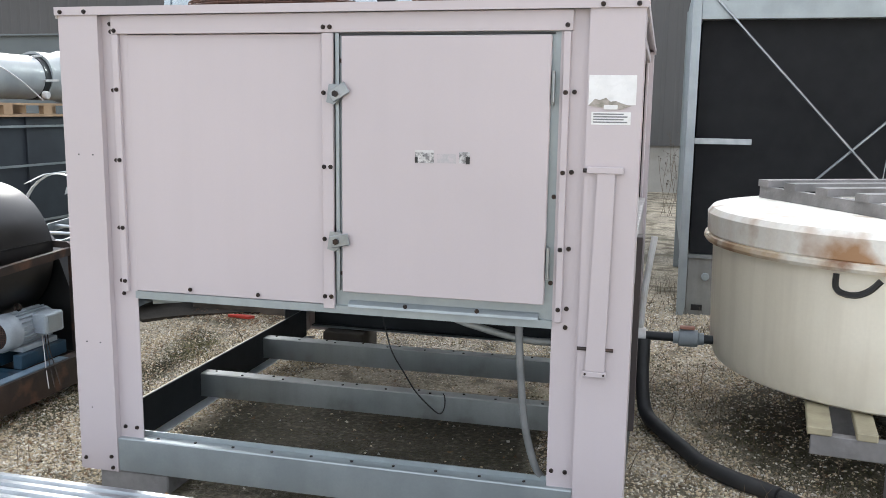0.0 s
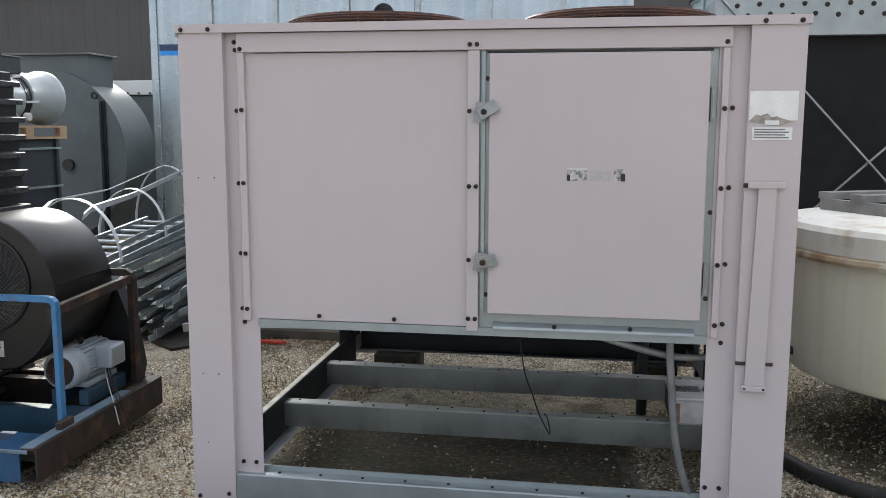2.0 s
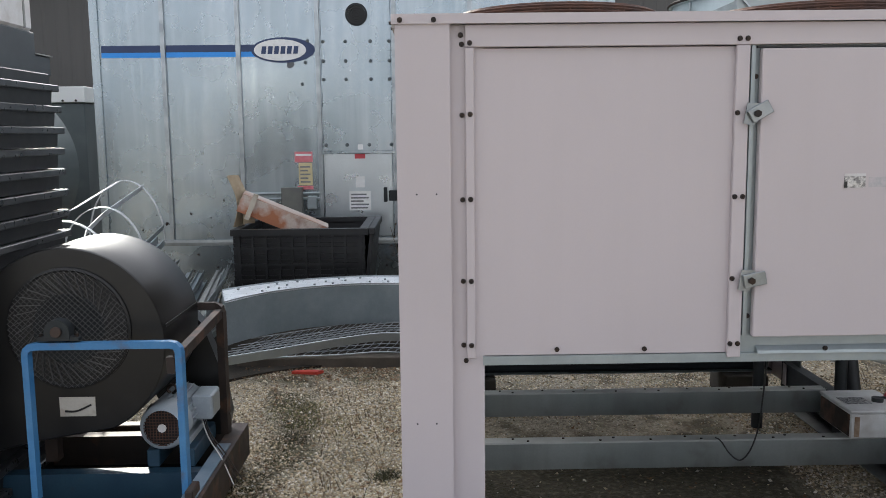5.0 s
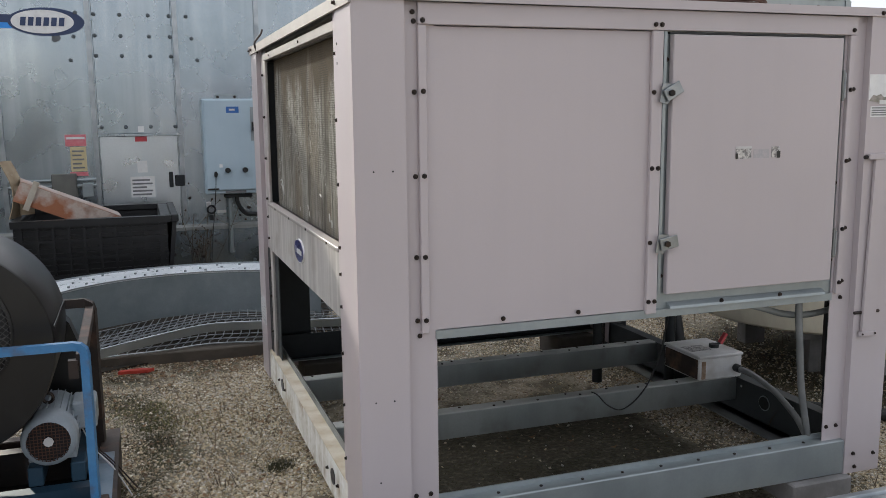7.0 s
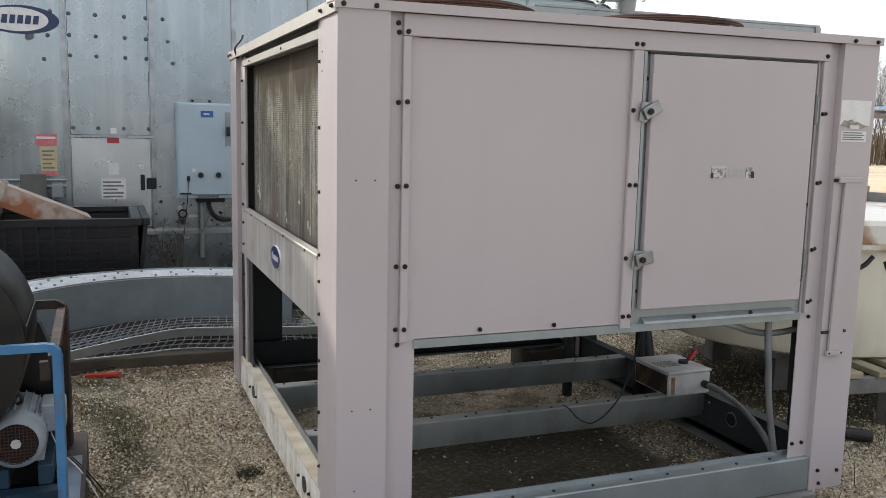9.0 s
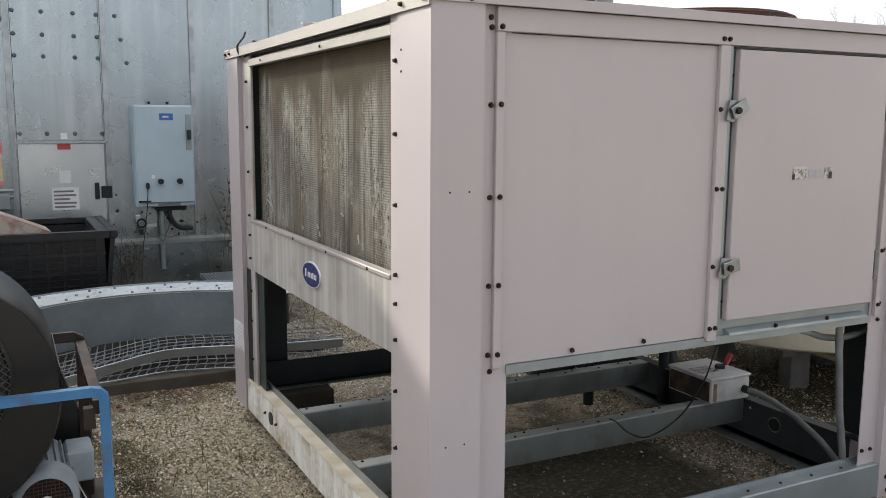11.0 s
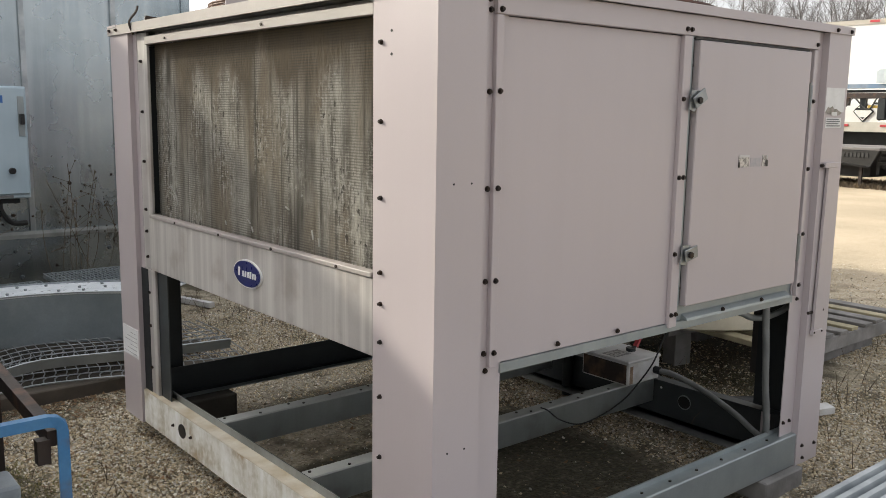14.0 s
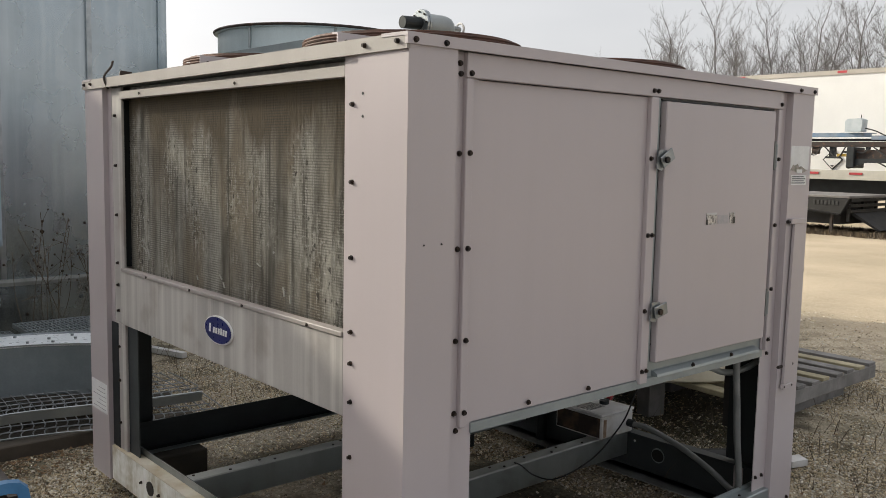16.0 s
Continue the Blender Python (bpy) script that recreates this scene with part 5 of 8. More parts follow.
# fan guards and motors on the deck
def fan_guard(cx, cy):
    """A rusty wire basket: upright rim, then a shallow dome of rings and spokes."""
    z = ZT + 0.018
    top = lambda r: z + 0.082 + 0.020 * math.sqrt(max(0.0, 1 - (r / 0.38) ** 2))
    g = part("fan_guard", ring((cx, cy, z + 0.008), 0.385, 0.008, "z", 48, 6), RUSTY_WIRE, unit, "rusty domed wire fan guard")
    for h in (0.022, 0.035, 0.048, 0.060, 0.071, 0.080):
        part("rim_wire", ring((cx, cy, z + h), 0.385 - h * 0.10, 0.0045, "z", 48, 5), RUSTY_WIRE, g)
    for i in range(1, 22):
        r = 0.375 * i / 22
        part("ring_wire", ring((cx, cy, top(r)), r, 0.0038, "z", 40, 4), RUSTY_WIRE, g)
    for i in range(24):
        a = 2 * math.pi * i / 24
        pts = [(cx + r * math.cos(a), cy + r * math.sin(a), top(r) - 0.004) for r in (0.02, 0.12, 0.22, 0.30, 0.35, 0.376)] + [(cx + 0.388 * math.cos(a), cy + 0.388 * math.sin(a), z)]
        part("spoke_wire", hose(pts, 0.0042, 4, 1, None, False, True), RUSTY_WIRE, g)
    part("fan_collar", lathe([(0.34, z - 0.002), (0.40, z - 0.002), (0.40, z + 0.004), (0.345, z + 0.006)], (cx, cy, 0), "z", 40), RUST, g)
    part("fan_well", rod((cx, cy, z - 0.012), (cx, cy, z - 0.001), 0.339, 36), GLASS_DARK, g)
    part("fan_hub", rod((cx, cy, z), (cx, cy, z + 0.045), 0.09, 16), DARK_STEEL, g)


for cx in (-1.60, -0.63):
    for cy in (3.52, 4.46):
        fan_guard(cx, cy)
for y in (3.25, 4.14):
    rail_bar = part("deck_bar", extrude([(y, ZT + 0.019), (y, ZT + 0.075), (y + 0.03, ZT + 0.078), (y + 0.03, ZT + 0.073), (y + 0.005, ZT + 0.070), (y + 0.005, ZT + 0.019)], "x", X0 + 0.075, -1.92), PAINT, unit, "beige folded bar across the fan deck", bevel=0.001)
    stud("bolt", BOLT_Y, (X0 + 0.105, y, ZT + 0.048), rail_bar)
part("lifting_lug", extrude([(X0 + 0.06, ZT + 0.02), (X0 + 0.13, ZT + 0.02), (X0 + 0.12, ZT + 0.062), (X0 + 0.07, ZT + 0.066)], "y", 4.90, 4.906), RUST, unit)
part("lug_hook", hose([(X0 + 0.0, 4.86, ZT - 0.02), (X0 - 0.012, 4.87, ZT + 0.03), (X0 + 0.02, 4.875, ZT + 0.075), (X0 + 0.03, 4.88, ZT + 0.10)], 0.005, 6), RUST, unit)
part("side_plate", box(X1 + 0.001, X1 + 0.020, 3.06, 3.16, 0.37, 1.075), surface("dark_brown_plate", (0.05, 0.038, 0.034), (0.035, 0.03, 0.03), 0.6, 0.2), unit, "dark brown plate on the end leg")
# wooden blocks below the frame
for i, (x, y, dx, dy, h) in enumerate(((-1.85, 5.03, 0.13, 0.14, 0.139), (-0.31, 5.03, 0.12, 0.14, 0.139), (-1.95, 2.93, 0.15, 0.09, 0.08), (-0.36, 2.9, 0.14, 0.1, 0.08))):
    solid("support_block", box(x - dx, x + dx, y - dy, y + dy, -0.02, h), DARK_WOOD if y > 4 else GREY_WOOD, "weathered timber block under the unit's frame", "timber block", bevel=0.006, group="blocks under the unit")

# ---- switch box and conduits inside the frame ----
cb = thing("switch_box", (-0.235, 3.75, 0.237), "white enamelled isolator box with a red lever, rusted on one side", "electrical box")
part("body", box(-0.355, -0.114, 3.613, 3.895, 0.237, 0.343), CAST_WHITE, cb, bevel=0.005)
part("lid", box(-0.360, -0.109, 3.608, 3.90, 0.344, 0.357), CAST_WHITE, cb, bevel=0.004)
part("rust_face", box(-0.3575, -0.3555, 3.622, 3.885, 0.245, 0.338), surface("dark_rust_face", (0.030, 0.020, 0.016), (0.16, 0.095, 0.06), 0.7, 0.1, 9, 90, 0.1, ramp=(0.5, 0.72)), cb, "dark rusted side")
part("rust_run", box(-0.340, -0.318, 3.6115, 3.6125, 0.245, 0.330), surface("brown_rust_run", (0.20, 0.12, 0.07), (0.42, 0.33, 0.25), 0.8, 0.0, 14, 90, 0.1), cb, "brown run of rust")
lever = part("lever", bar((-0.150, 3.735, 0.372), (-0.118, 3.735, 0.420), 0.022, 0.014), RED, cb, "red lever", bevel=0.004)
part("lever_hub", rod((-0.185, 3.735, 0.357), (-0.185, 3.735, 0.373), 0.024, 14), DARK_STEEL, cb)
part("lever_stem", bar((-0.185, 3.735, 0.370), (-0.145, 3.735, 0.374), 0.014, 0.008), DARK_STEEL, cb)
part("label", box(-0.335, -0.225, 3.70, 3.79, 0.357, 0.3585), FOIL, cb)
part("gland", rod((-0.150, 3.612, 0.285), (-0.150, 3.578, 0.285), 0.019, 10), DARK_STEEL, cb)
solid("conduit", hose([(-0.15, 3.58, 0.285), (-0.147, 3.50, 0.284), (-0.16, 3.325, 0.252), (-0.215, 3.13, 0.212), (-0.272, 3.01, 0.188), (-0.320, 2.945, 0.194), (-0.362, 2.900, 0.238), (-0.395, 2.885, 0.33), (-0.420, 2.883, 0.45), (-0.435, 2.884, 0.60), (-0.444, 2.888, 0.72), (-0.446, 2.888, 0.79)], 0.0135, 10),
      surface("grey_flexible_conduit", (0.20, 0.205, 0.20), (0.13, 0.135, 0.135), 0.5, 0.1, 10, 120, 0.05), "grey flexible conduit looping down from the switch box", "conduit", smooth=True)
solid("conduit", hose([(-0.70, 2.885, 0.79), (-0.615, 2.885, 0.765), (-0.50, 2.92, 0.728), (-0.394, 2.925, 0.712), (-0.28, 2.92, 0.722), (-0.19, 2.92, 0.750)], 0.0125, 10), GALV_DIRTY, "grey conduit sagging below the cabinet floor", "conduit", smooth=True)
solid("cable", hose([(-0.97, 2.95, 0.79), (-0.962, 2.99, 0.70), (-0.95, 3.038, 0.596), (-0.925, 3.12, 0.49), (-0.905, 3.21, 0.39), (-0.880, 3.34, 0.285), (-0.868, 3.46, 0.214), (-0.872, 3.56, 0.205), (-0.885, 3.62, 0.232), (-0.90, 3.65, 0.240)], 0.003, 6), RUBBER, "thin black cable hanging over a beam", "cable")
# white discs paint daylight showing through small holes in the beam
for y, z in ((3.229, 0.204), (3.576, 0.202)):
    part("hole_light", rod((X1 - 0.0725, y, z), (X1 - 0.071, y, z), 0.006, 8), WHITE_LABEL, unit)
for x, y in ((-0.42, 4.45), (-0.12, 4.2)):
    solid("pipe", rod((x, y, 0.0), (x, y, 0.795), 0.028, 12), DARK_STEEL, "dark steel pipe rising to the cabinet floor", "pipe", smooth=True)

# fins bent outwards, catching the light on the dirty coil
BENT = surface("bent_bright_fin", (0.58, 0.57, 0.53), (0.45, 0.44, 0.40), 0.4, 0.6, 20, 200, 0.05)
cx = X0 + 0.0705
for line in (((4.715, 1.165), (4.69, 1.175), (4.655, 1.16), (4.63, 1.13), (4.625, 1.105), (4.645, 1.095)), ((4.70, 1.15), (4.665, 1.14), (4.65, 1.12)), ((4.175, 1.085), (4.168, 1.07)), ((3.99, 1.11), (3.972, 1.095)), ((3.962, 1.085), (3.952, 1.066)),
             ((3.715, 1.18), (3.69, 1.172)), ((3.545, 1.12), (3.538, 1.09)), ((3.505, 1.10), (3.50, 1.072))):
    part("bent_fin", hose([(cx, y, z) for y, z in line], 0.0032, 5, 3), BENT, unit, "bright bent coil fins")


# ---- black blower on its blue skid ----
blower = thing("blower", (-3.5, 3.7, 0.2), "matt black centrifugal blower with a wire mesh inlet", "blower")
bc, br = (-3.44, 0.735), 0.365
outline = [(bc[0] + br * math.cos(radians(a)), bc[1] + br * math.sin(radians(a))) for a in range(-66, 181, 4)] + [(-3.805, 0.30), (-3.60, 0.35), (-3.40, 0.385)]
bm = bmesh.new()
front = [(bc[0] + (x - bc[0]) * 0.94, bc[1] + (z - bc[1]) * 0.94) for x, z in outline]
rows = [(front, 3.40), ([(bc[0] + (x - bc[0]) * 0.985, bc[1] + (z - bc[1]) * 0.985) for x, z in outline], 3.401), (outline, 3.409), (outline, 3.868), (front, 3.88)]
loops = [[bm.verts.new((x, y, z)) for x, z in pr] for pr, y in rows]
for p, q in zip(loops, loops[1:]):
    for i in range(len(p)):
        bm.faces.new((p[i], p[(i + 1) % len(p)], q[(i + 1) % len(p)], q[i]))
bm.faces.new(loops[0]), bm.faces.new(loops[-1])
part("housing", bm, BLACK, blower, smooth=True)
hub = (bc[0] + 0.01, 0.795)
part("wrap_seam", bar((bc[0] + 0.363, 3.42, bc[1] + 0.06), (bc[0] + 0.363, 3.86, bc[1] + 0.06), 0.012, 0.003, None, (1, 0, 0)), BLACK, blower)
inlet = part("inlet_ring", lathe([(0.222, 3.40), (0.232, 3.396), (0.232, 3.392), (0.222, 3.390), (0.216, 3.395)], (hub[0], 0, hub[1]), "y", 48), BLACK, blower, smooth=True)
part("inlet_hole", rod((hub[0], 3.399, hub[1]), (hub[0], 3.397, hub[1]), 0.224, 48), GLASS_DARK, blower)
BLADE = surface("dusty_blades", (0.13, 0.125, 0.12), (0.07, 0.068, 0.066), 0.6, 0.1)
for i in range(34):
    a = 2 * math.pi * i / 34
    part("blade", bar((hub[0] + 0.135 * math.cos(a), 3.3945, hub[1] + 0.135 * math.sin(a)), (hub[0] + 0.208 * math.cos(a + 0.30), 3.3945, hub[1] + 0.208 * math.sin(a + 0.30)), 0.0025, 0.011, None, (0, 1, 0)), BLADE, inlet, "dusty grey fan blade behind the mesh")
part("wheel_back", lathe([(0.0, 3.3955), (0.10, 3.3955), (0.128, 3.393), (0.134, 3.3955)], (hub[0], 0, hub[1]), "y", 32), DARK_STEEL, inlet, "dark fan wheel hub")
bm = bmesh.new()
for i in range(-14, 15):
    d = i * 0.0155
    h = math.sqrt(max(0, 0.225 ** 2 - d * d))
    if h > 0.01:
        for ca, sa in ((math.cos(0.8), math.sin(0.8)), (math.cos(-0.8), math.sin(-0.8))):
            a = (hub[0] + ca * d - sa * h, 3.386, hub[1] + sa * d + ca * h)
            b = (hub[0] + ca * d + sa * h, 3.386, hub[1] + sa * d - ca * h)
            rod(a, b, 0.0012, 4, None, bm, False)
part("mesh_guard", bm, surface("dull_mesh_wire", (0.11, 0.108, 0.105), (0.06, 0.058, 0.055), 0.45, 0.4), inlet, "diamond wire mesh over the inlet")
part("label", box(-3.485, -3.35, 3.397, 3.3995, 0.455, 0.53), surface("grubby_paper_label", (0.46, 0.43, 0.38), (0.28, 0.23, 0.18), 0.7, 0.0, 14, 120, 0.0, ramp=(0.5, 0.7)), blower, "white label with a dark curved arrow")
part("arrow", hose([(-3.465, 3.396, 0.475), (-3.42, 3.396, 0.476), (-3.365, 3.396, 0.50)], 0.004, 5), GLASS_DARK, blower)
bearing = part("bearing", extrude([(-3.445, 0.790), (-3.445, 0.820)] + [(-3.40 + 0.044 * math.cos(radians(a)), 0.822 + 0.044 * math.sin(radians(a))) for a in range(180, -1, -15)] + [(-3.355, 0.820), (-3.355, 0.790)], "y", 3.218, 3.262), DARK_STEEL, blower, "dusty dark pillow block bearing", bevel=0.005, smooth=True)
part("bearing_foot", extrude([(-3.475, 0.789), (-3.325, 0.789), (-3.325, 0.799), (-3.35, 0.806), (-3.45, 0.806), (-3.475, 0.799)], "y", 3.222, 3.258), DARK_STEEL, blower)
part("shaft_end", rod((-3.40, 3.219, 0.822), (-3.40, 3.209, 0.822), 0.020, 16), RUST, bearing, "rusty shaft end", bevel=0.002)
part("shaft", rod((-3.40, 3.262, 0.822), (-3.42, 3.389, 0.80), 0.016, 12), DARK_STEEL, blower)
for x in (-3.462, -3.338):
    part("bearing_bolt", rod((x, 3.24, 0.799), (x, 3.24, 0.813), 0.008, 6), BOLT, bearing)
part("belt_guard", extrude([(-3.05, 0.16), (-2.985, 0.20), (-2.965, 0.29), (-3.00, 0.50), (-3.07, 0.70), (-3.18, 0.82), (-3.35, 0.80), (-3.40, 0.60), (-3.24, 0.30), (-3.16, 0.20), (-3.11, 0.165)], "y", 3.90, 3.98), BLACK, blower, "black belt guard", bevel=0.012)
for x in (-3.62, -3.2):
    part("leg", box(x - 0.025, x + 0.025, 3.6, 3.65, 0.2, 0.42), RUST, blower)

RAIL_BLUE = surface("scuffed_mid_blue_paint", (0.022, 0.085, 0.19), (0.016, 0.055, 0.115), 0.5, 0.0, 5, 120, 0.1, spots=0.6, spot_col=(0.06, 0.05, 0.045), spot_scale=7)
SKID_EDGE = surface("worn_pale_blue_edge", (0.19, 0.25, 0.31), (0.11, 0.17, 0.23), 0.5, 0.1, 8, 120, 0.1, spots=0.5, spot_col=(0.09, 0.07, 0.06), spot_scale=9)
skid = thing("skid", (-3.55, 3.5, 0.05), "welded steel skid in worn blue and rusty brown paint", "skid frame")


def rail(a, b, mat, label=""):
    return part("rail", bar(a, b, 0.06, 0.13, None), mat, skid, label, bevel=0.004)


part("front_rail", extrude([(2.958, 0.06), (2.958, 0.196), (3.155, 0.196), (3.155, 0.176), (3.149, 0.176), (3.149, 0.190), (2.966, 0.190), (2.966, 0.06)], "x", -3.85, -2.99), RAIL_BLUE, skid, "dull blue front channel, scuffed on top", bevel=0.002)
part("rail_lip", box(-3.85, -2.95, 2.948, 2.957, 0.186, 0.202), SKID_EDGE, skid, "pale worn front edge", bevel=0.002)
# thin white boxes paint three sun patches along the rail
for x0, x1 in ((-3.372, -3.331), (-3.285, -3.238), (-3.20, -3.133)):
    part("sun_patch", box(x0, x1, 3.135, 3.1565, 0.1965, 0.1985), CAST_WHITE, skid, "white patch painted for sun on the rail")
# added dark plate stands in for shaded ground between the rails
SKID_SHADE = surface("dark_skid_shade", (0.020, 0.020, 0.021), (0.032, 0.028, 0.026), 0.8, 0.1, 6, 90, 0.15)
SKID_SHADE.node_tree.nodes["Principled BSDF"].inputs["IOR"].default_value = 1.1
part("shade_plate", box(-3.80, -2.99, 3.16, 4.02, 0.06, 0.067), SKID_SHADE, skid, "dark plate added for shade between the rails")
part("side_rail", extrude([(-2.915, 0.06), (-2.915, 0.205), (-2.985, 0.205), (-2.985, 0.195), (-2.925, 0.195), (-2.925, 0.07), (-2.985, 0.07), (-2.985, 0.06)], "y", 2.965, 4.03), RUST, skid, "rusty channel rail")
part("rail_strip", box(-2.985, -2.93, 2.96, 3.75, 0.206, 0.211), SKID_EDGE, skid, "pale blue-grey inner lip")
for y in (3.49, 3.92):
    rail((-3.82, y, 0.135), (-2.99, y, 0.135), TEAL_BLUE if y < 3.6 else RUST)
part("rear_rail", box(-3.82, -2.99, 4.03, 4.09, 0.06, 0.2), RUST, skid, bevel=0.004)
for x in (-3.21, -3.07):
    part("motor_mount", box(x, x + 0.05, 3.52, 3.86, 0.201, 0.272), TEAL_BLUE, skid, "dull blue motor rail", bevel=0.004)
for x in (-3.2, -3.75):
    part("foot", box(x - 0.05, x + 0.05, 3.0, 3.9, -0.02, 0.06), RUST, skid)
hoop = part("blue_hoop", hose([(-3.52, 3.24, 0.19), (-3.52, 3.24, 0.735), (-3.517, 3.24, 0.752), (-3.505, 3.24, 0.764), (-3.485, 3.24, 0.768), (-3.01, 3.24, 0.768), (-2.99, 3.24, 0.764), (-2.978, 3.24, 0.752), (-2.975, 3.24, 0.735), (-2.975, 3.24, 0.19)], 0.0185, 4, 1, None, False, True), BLUE, skid, "bright blue square-tube hoop, paint worn at the corners", bevel=0.004)
part("foot_clamp", box(-2.965, -2.935, 3.17, 3.27, 0.206, 0.245), RUST, hoop, bevel=0.005)
part("foot_weld", rod((-3.52, 3.24, 0.10), (-3.52, 3.24, 0.20), 0.022, 8), RUST, hoop)
part("stay_bar", bar((-2.99, 3.26, 0.715), (-2.99, 3.88, 0.745), 0.03, 0.04), RUST, skid, "rusty brown stay bar", bevel=0.003)
part("hook", box(-3.03, -3.0, 3.255, 3.285, 0.655, 0.715), RUST, skid)
part("bracket", hose([(-2.985, 3.90, 0.19), (-2.985, 3.90, 0.745), (-2.99, 3.90, 0.765), (-3.01, 3.90, 0.775), (-3.10, 3.90, 0.775)], 0.024, 4, 1, None, False, True), RUST, skid, "dark brown bent upright")

motor = thing("electric_motor", (-3.13, 3.66, 0.272), "pale blue-grey electric motor with a square terminal box", "motor")
mc = (-3.13, 0.375)
part("body", lathe([(0.0, 3.55), (0.078, 3.55), (0.078, 3.84), (0.05, 3.86), (0, 3.86)], (mc[0], 0, mc[1]), "y", 28), MOTOR, motor, smooth=True)
for i in range(22):
    a = 2 * math.pi * i / 22
    part("fin", bar((mc[0] + 0.083 * math.cos(a), 3.57, mc[1] + 0.083 * math.sin(a)), (mc[0] + 0.083 * math.cos(a), 3.82, mc[1] + 0.083 * math.sin(a)), 0.004, 0.014, None, (math.cos(a), 0, math.sin(a))), MOTOR, motor)
cowl = part("cowl", lathe([(0.072, 3.475), (0.088, 3.485), (0.093, 3.50), (0.093, 3.575), (0.088, 3.575), (0.088, 3.50), (0.07, 3.485)], (mc[0], 0, mc[1]), "y", 32), MOTOR, motor, smooth=True)
part("cowl_back", rod((mc[0], 3.50, mc[1]), (mc[0], 3.495, mc[1]), 0.088, 28), GLASS_DARK, cowl)
bm = bmesh.new()
for i in range(-6, 7):
    d = i * 0.0118
    h = math.sqrt(0.074 ** 2 - d * d) if abs(d) < 0.074 else 0
    if h > 0.01:
        rod((mc[0] + d, 3.480, mc[1] - h), (mc[0] + d, 3.480, mc[1] + h), 0.0016, 4, None, bm)
        rod((mc[0] - h, 3.480, mc[1] + d), (mc[0] + h, 3.480, mc[1] + d), 0.0016, 4, None, bm)
part("cowl_grille", bm, RUSTY_WIRE, cowl, "square wire grille")
part("cowl_cap", rod((mc[0], 3.480, mc[1]), (mc[0], 3.474, mc[1]), 0.017, 8), CAST_WHITE, cowl)
term = part("terminal_box", box(-3.065, -2.98, 3.66, 3.80, 0.345, 0.45), MOTOR, motor, "pale blue terminal box", bevel=0.008)
part("plate", box(-2.98, -2.9785, 3.68, 3.78, 0.36, 0.435), GALV, term)
part("eye", ring((mc[0] - 0.01, 3.66, mc[1] + 0.105), 0.018, 0.006, "y", 14, 5), BOLT, motor)
part("foot", box(-3.21, -3.05, 3.57, 3.83, 0.273, 0.30), MOTOR, motor, bevel=0.003)
for i in range(3):
    part("lead", hose([(-3.04, 3.70 + 0.02 * i, 0.35), (-3.0, 3.66 + 0.02 * i, 0.27), (-2.93, 3.58 + 0.03 * i, 0.21), (-2.87 + 0.01 * i, 3.52 + 0.03 * i, 0.12)], 0.0026, 5), CAST_WHITE if i == 0 else RUST, motor, "loose wire lead")

# ---- stack of black ribbed trays ----
# paler than the trays: the lips' highlights are in the colour
TRAY_LIP = surface("highlit_black_lip", (0.020, 0.021, 0.023), (0.05, 0.052, 0.055), 0.30, 0.0, 9, 140, 0.05)
surface("dull_grey_box", (0.075, 0.085, 0.09), (0.055, 0.062, 0.068), 0.5, 0.2, 3, 80, 0.04)
LIPS = [1.738 - 0.0935 * i for i in range(19)]
for i, z in enumerate(LIPS):
    lip = -3.745 + 0.004 * (i % 3) + 0.001 * i
    low = max(z - 0.09, -0.02)
    front, back = 3.12 + 0.004 * (i % 3), 4.205 + 0.005 * (i % 4)
    tray = thing("plastic_tray", (-4.3, 3.66, low), "black ribbed plastic tray in a tall stack", "plastic tray", "stacked trays")
    part("body", extrude([(-4.85, low), (lip - 0.030, low), (lip - 0.024, z - 0.030), (lip - 0.030, z - 0.004), (-4.85, z - 0.004)], "y", front + 0.02, back - 0.02), BLACK_PLASTIC, tray, bevel=0.003)
    part("lip", extrude([(lip - 0.03, z - 0.030), (lip - 0.004, z - 0.030), (lip, z - 0.026), (lip, z - 0.004), (lip - 0.005, z), (-4.88, z), (-4.88, z - 0.003), (lip - 0.03, z - 0.003)], "y", front, back), TRAY_LIP, tray, "tray lip with its highlight in the colour")
solid("tray_lid", extrude([(-4.86, 1.739), (-3.775, 1.739), (-3.77, 1.744), (-3.77, 1.782), (-3.776, 1.787), (-4.86, 1.787)], "y", 3.14, 4.165), BLACK_PLASTIC, "flat black lid on the stack of trays", "tray lid", bevel=0.003)
steel = thing("steel_crate", (-4.35, 3.7, 1.788), "dark blue-grey steel box on the stack of trays", "steel box")
part("body", box(-4.85, -3.83, 3.2, 4.19, 1.788, 1.972), bpy.data.materials["dull_grey_box"], steel, bevel=0.006)
part("end_tray", box(-4.7, -3.84, 4.191, 4.36, 1.788, 1.876), bpy.data.materials["dull_grey_box"], steel, bevel=0.004)
part("rim", box(-4.7, -3.832, 4.192, 4.368, 1.877, 1.882), GALV_DIRTY, steel)
tank = thing("plastic_tank", (-4.34, 3.7, 1.973), "white plastic box on top of the stack", "box")
part("body", box(-4.85, -3.83, 3.2, 4.175, 1.973, 2.50), CAST_WHITE, tank, bevel=0.012)
part("seam", box(-3.831, -3.8265, 4.09, 4.105, 1.98, 2.49), GALV_DIRTY, tank)
part("lid", box(-4.87, -3.81, 3.18, 4.195, 2.501, 2.53), CAST_WHITE, tank, bevel=0.008)

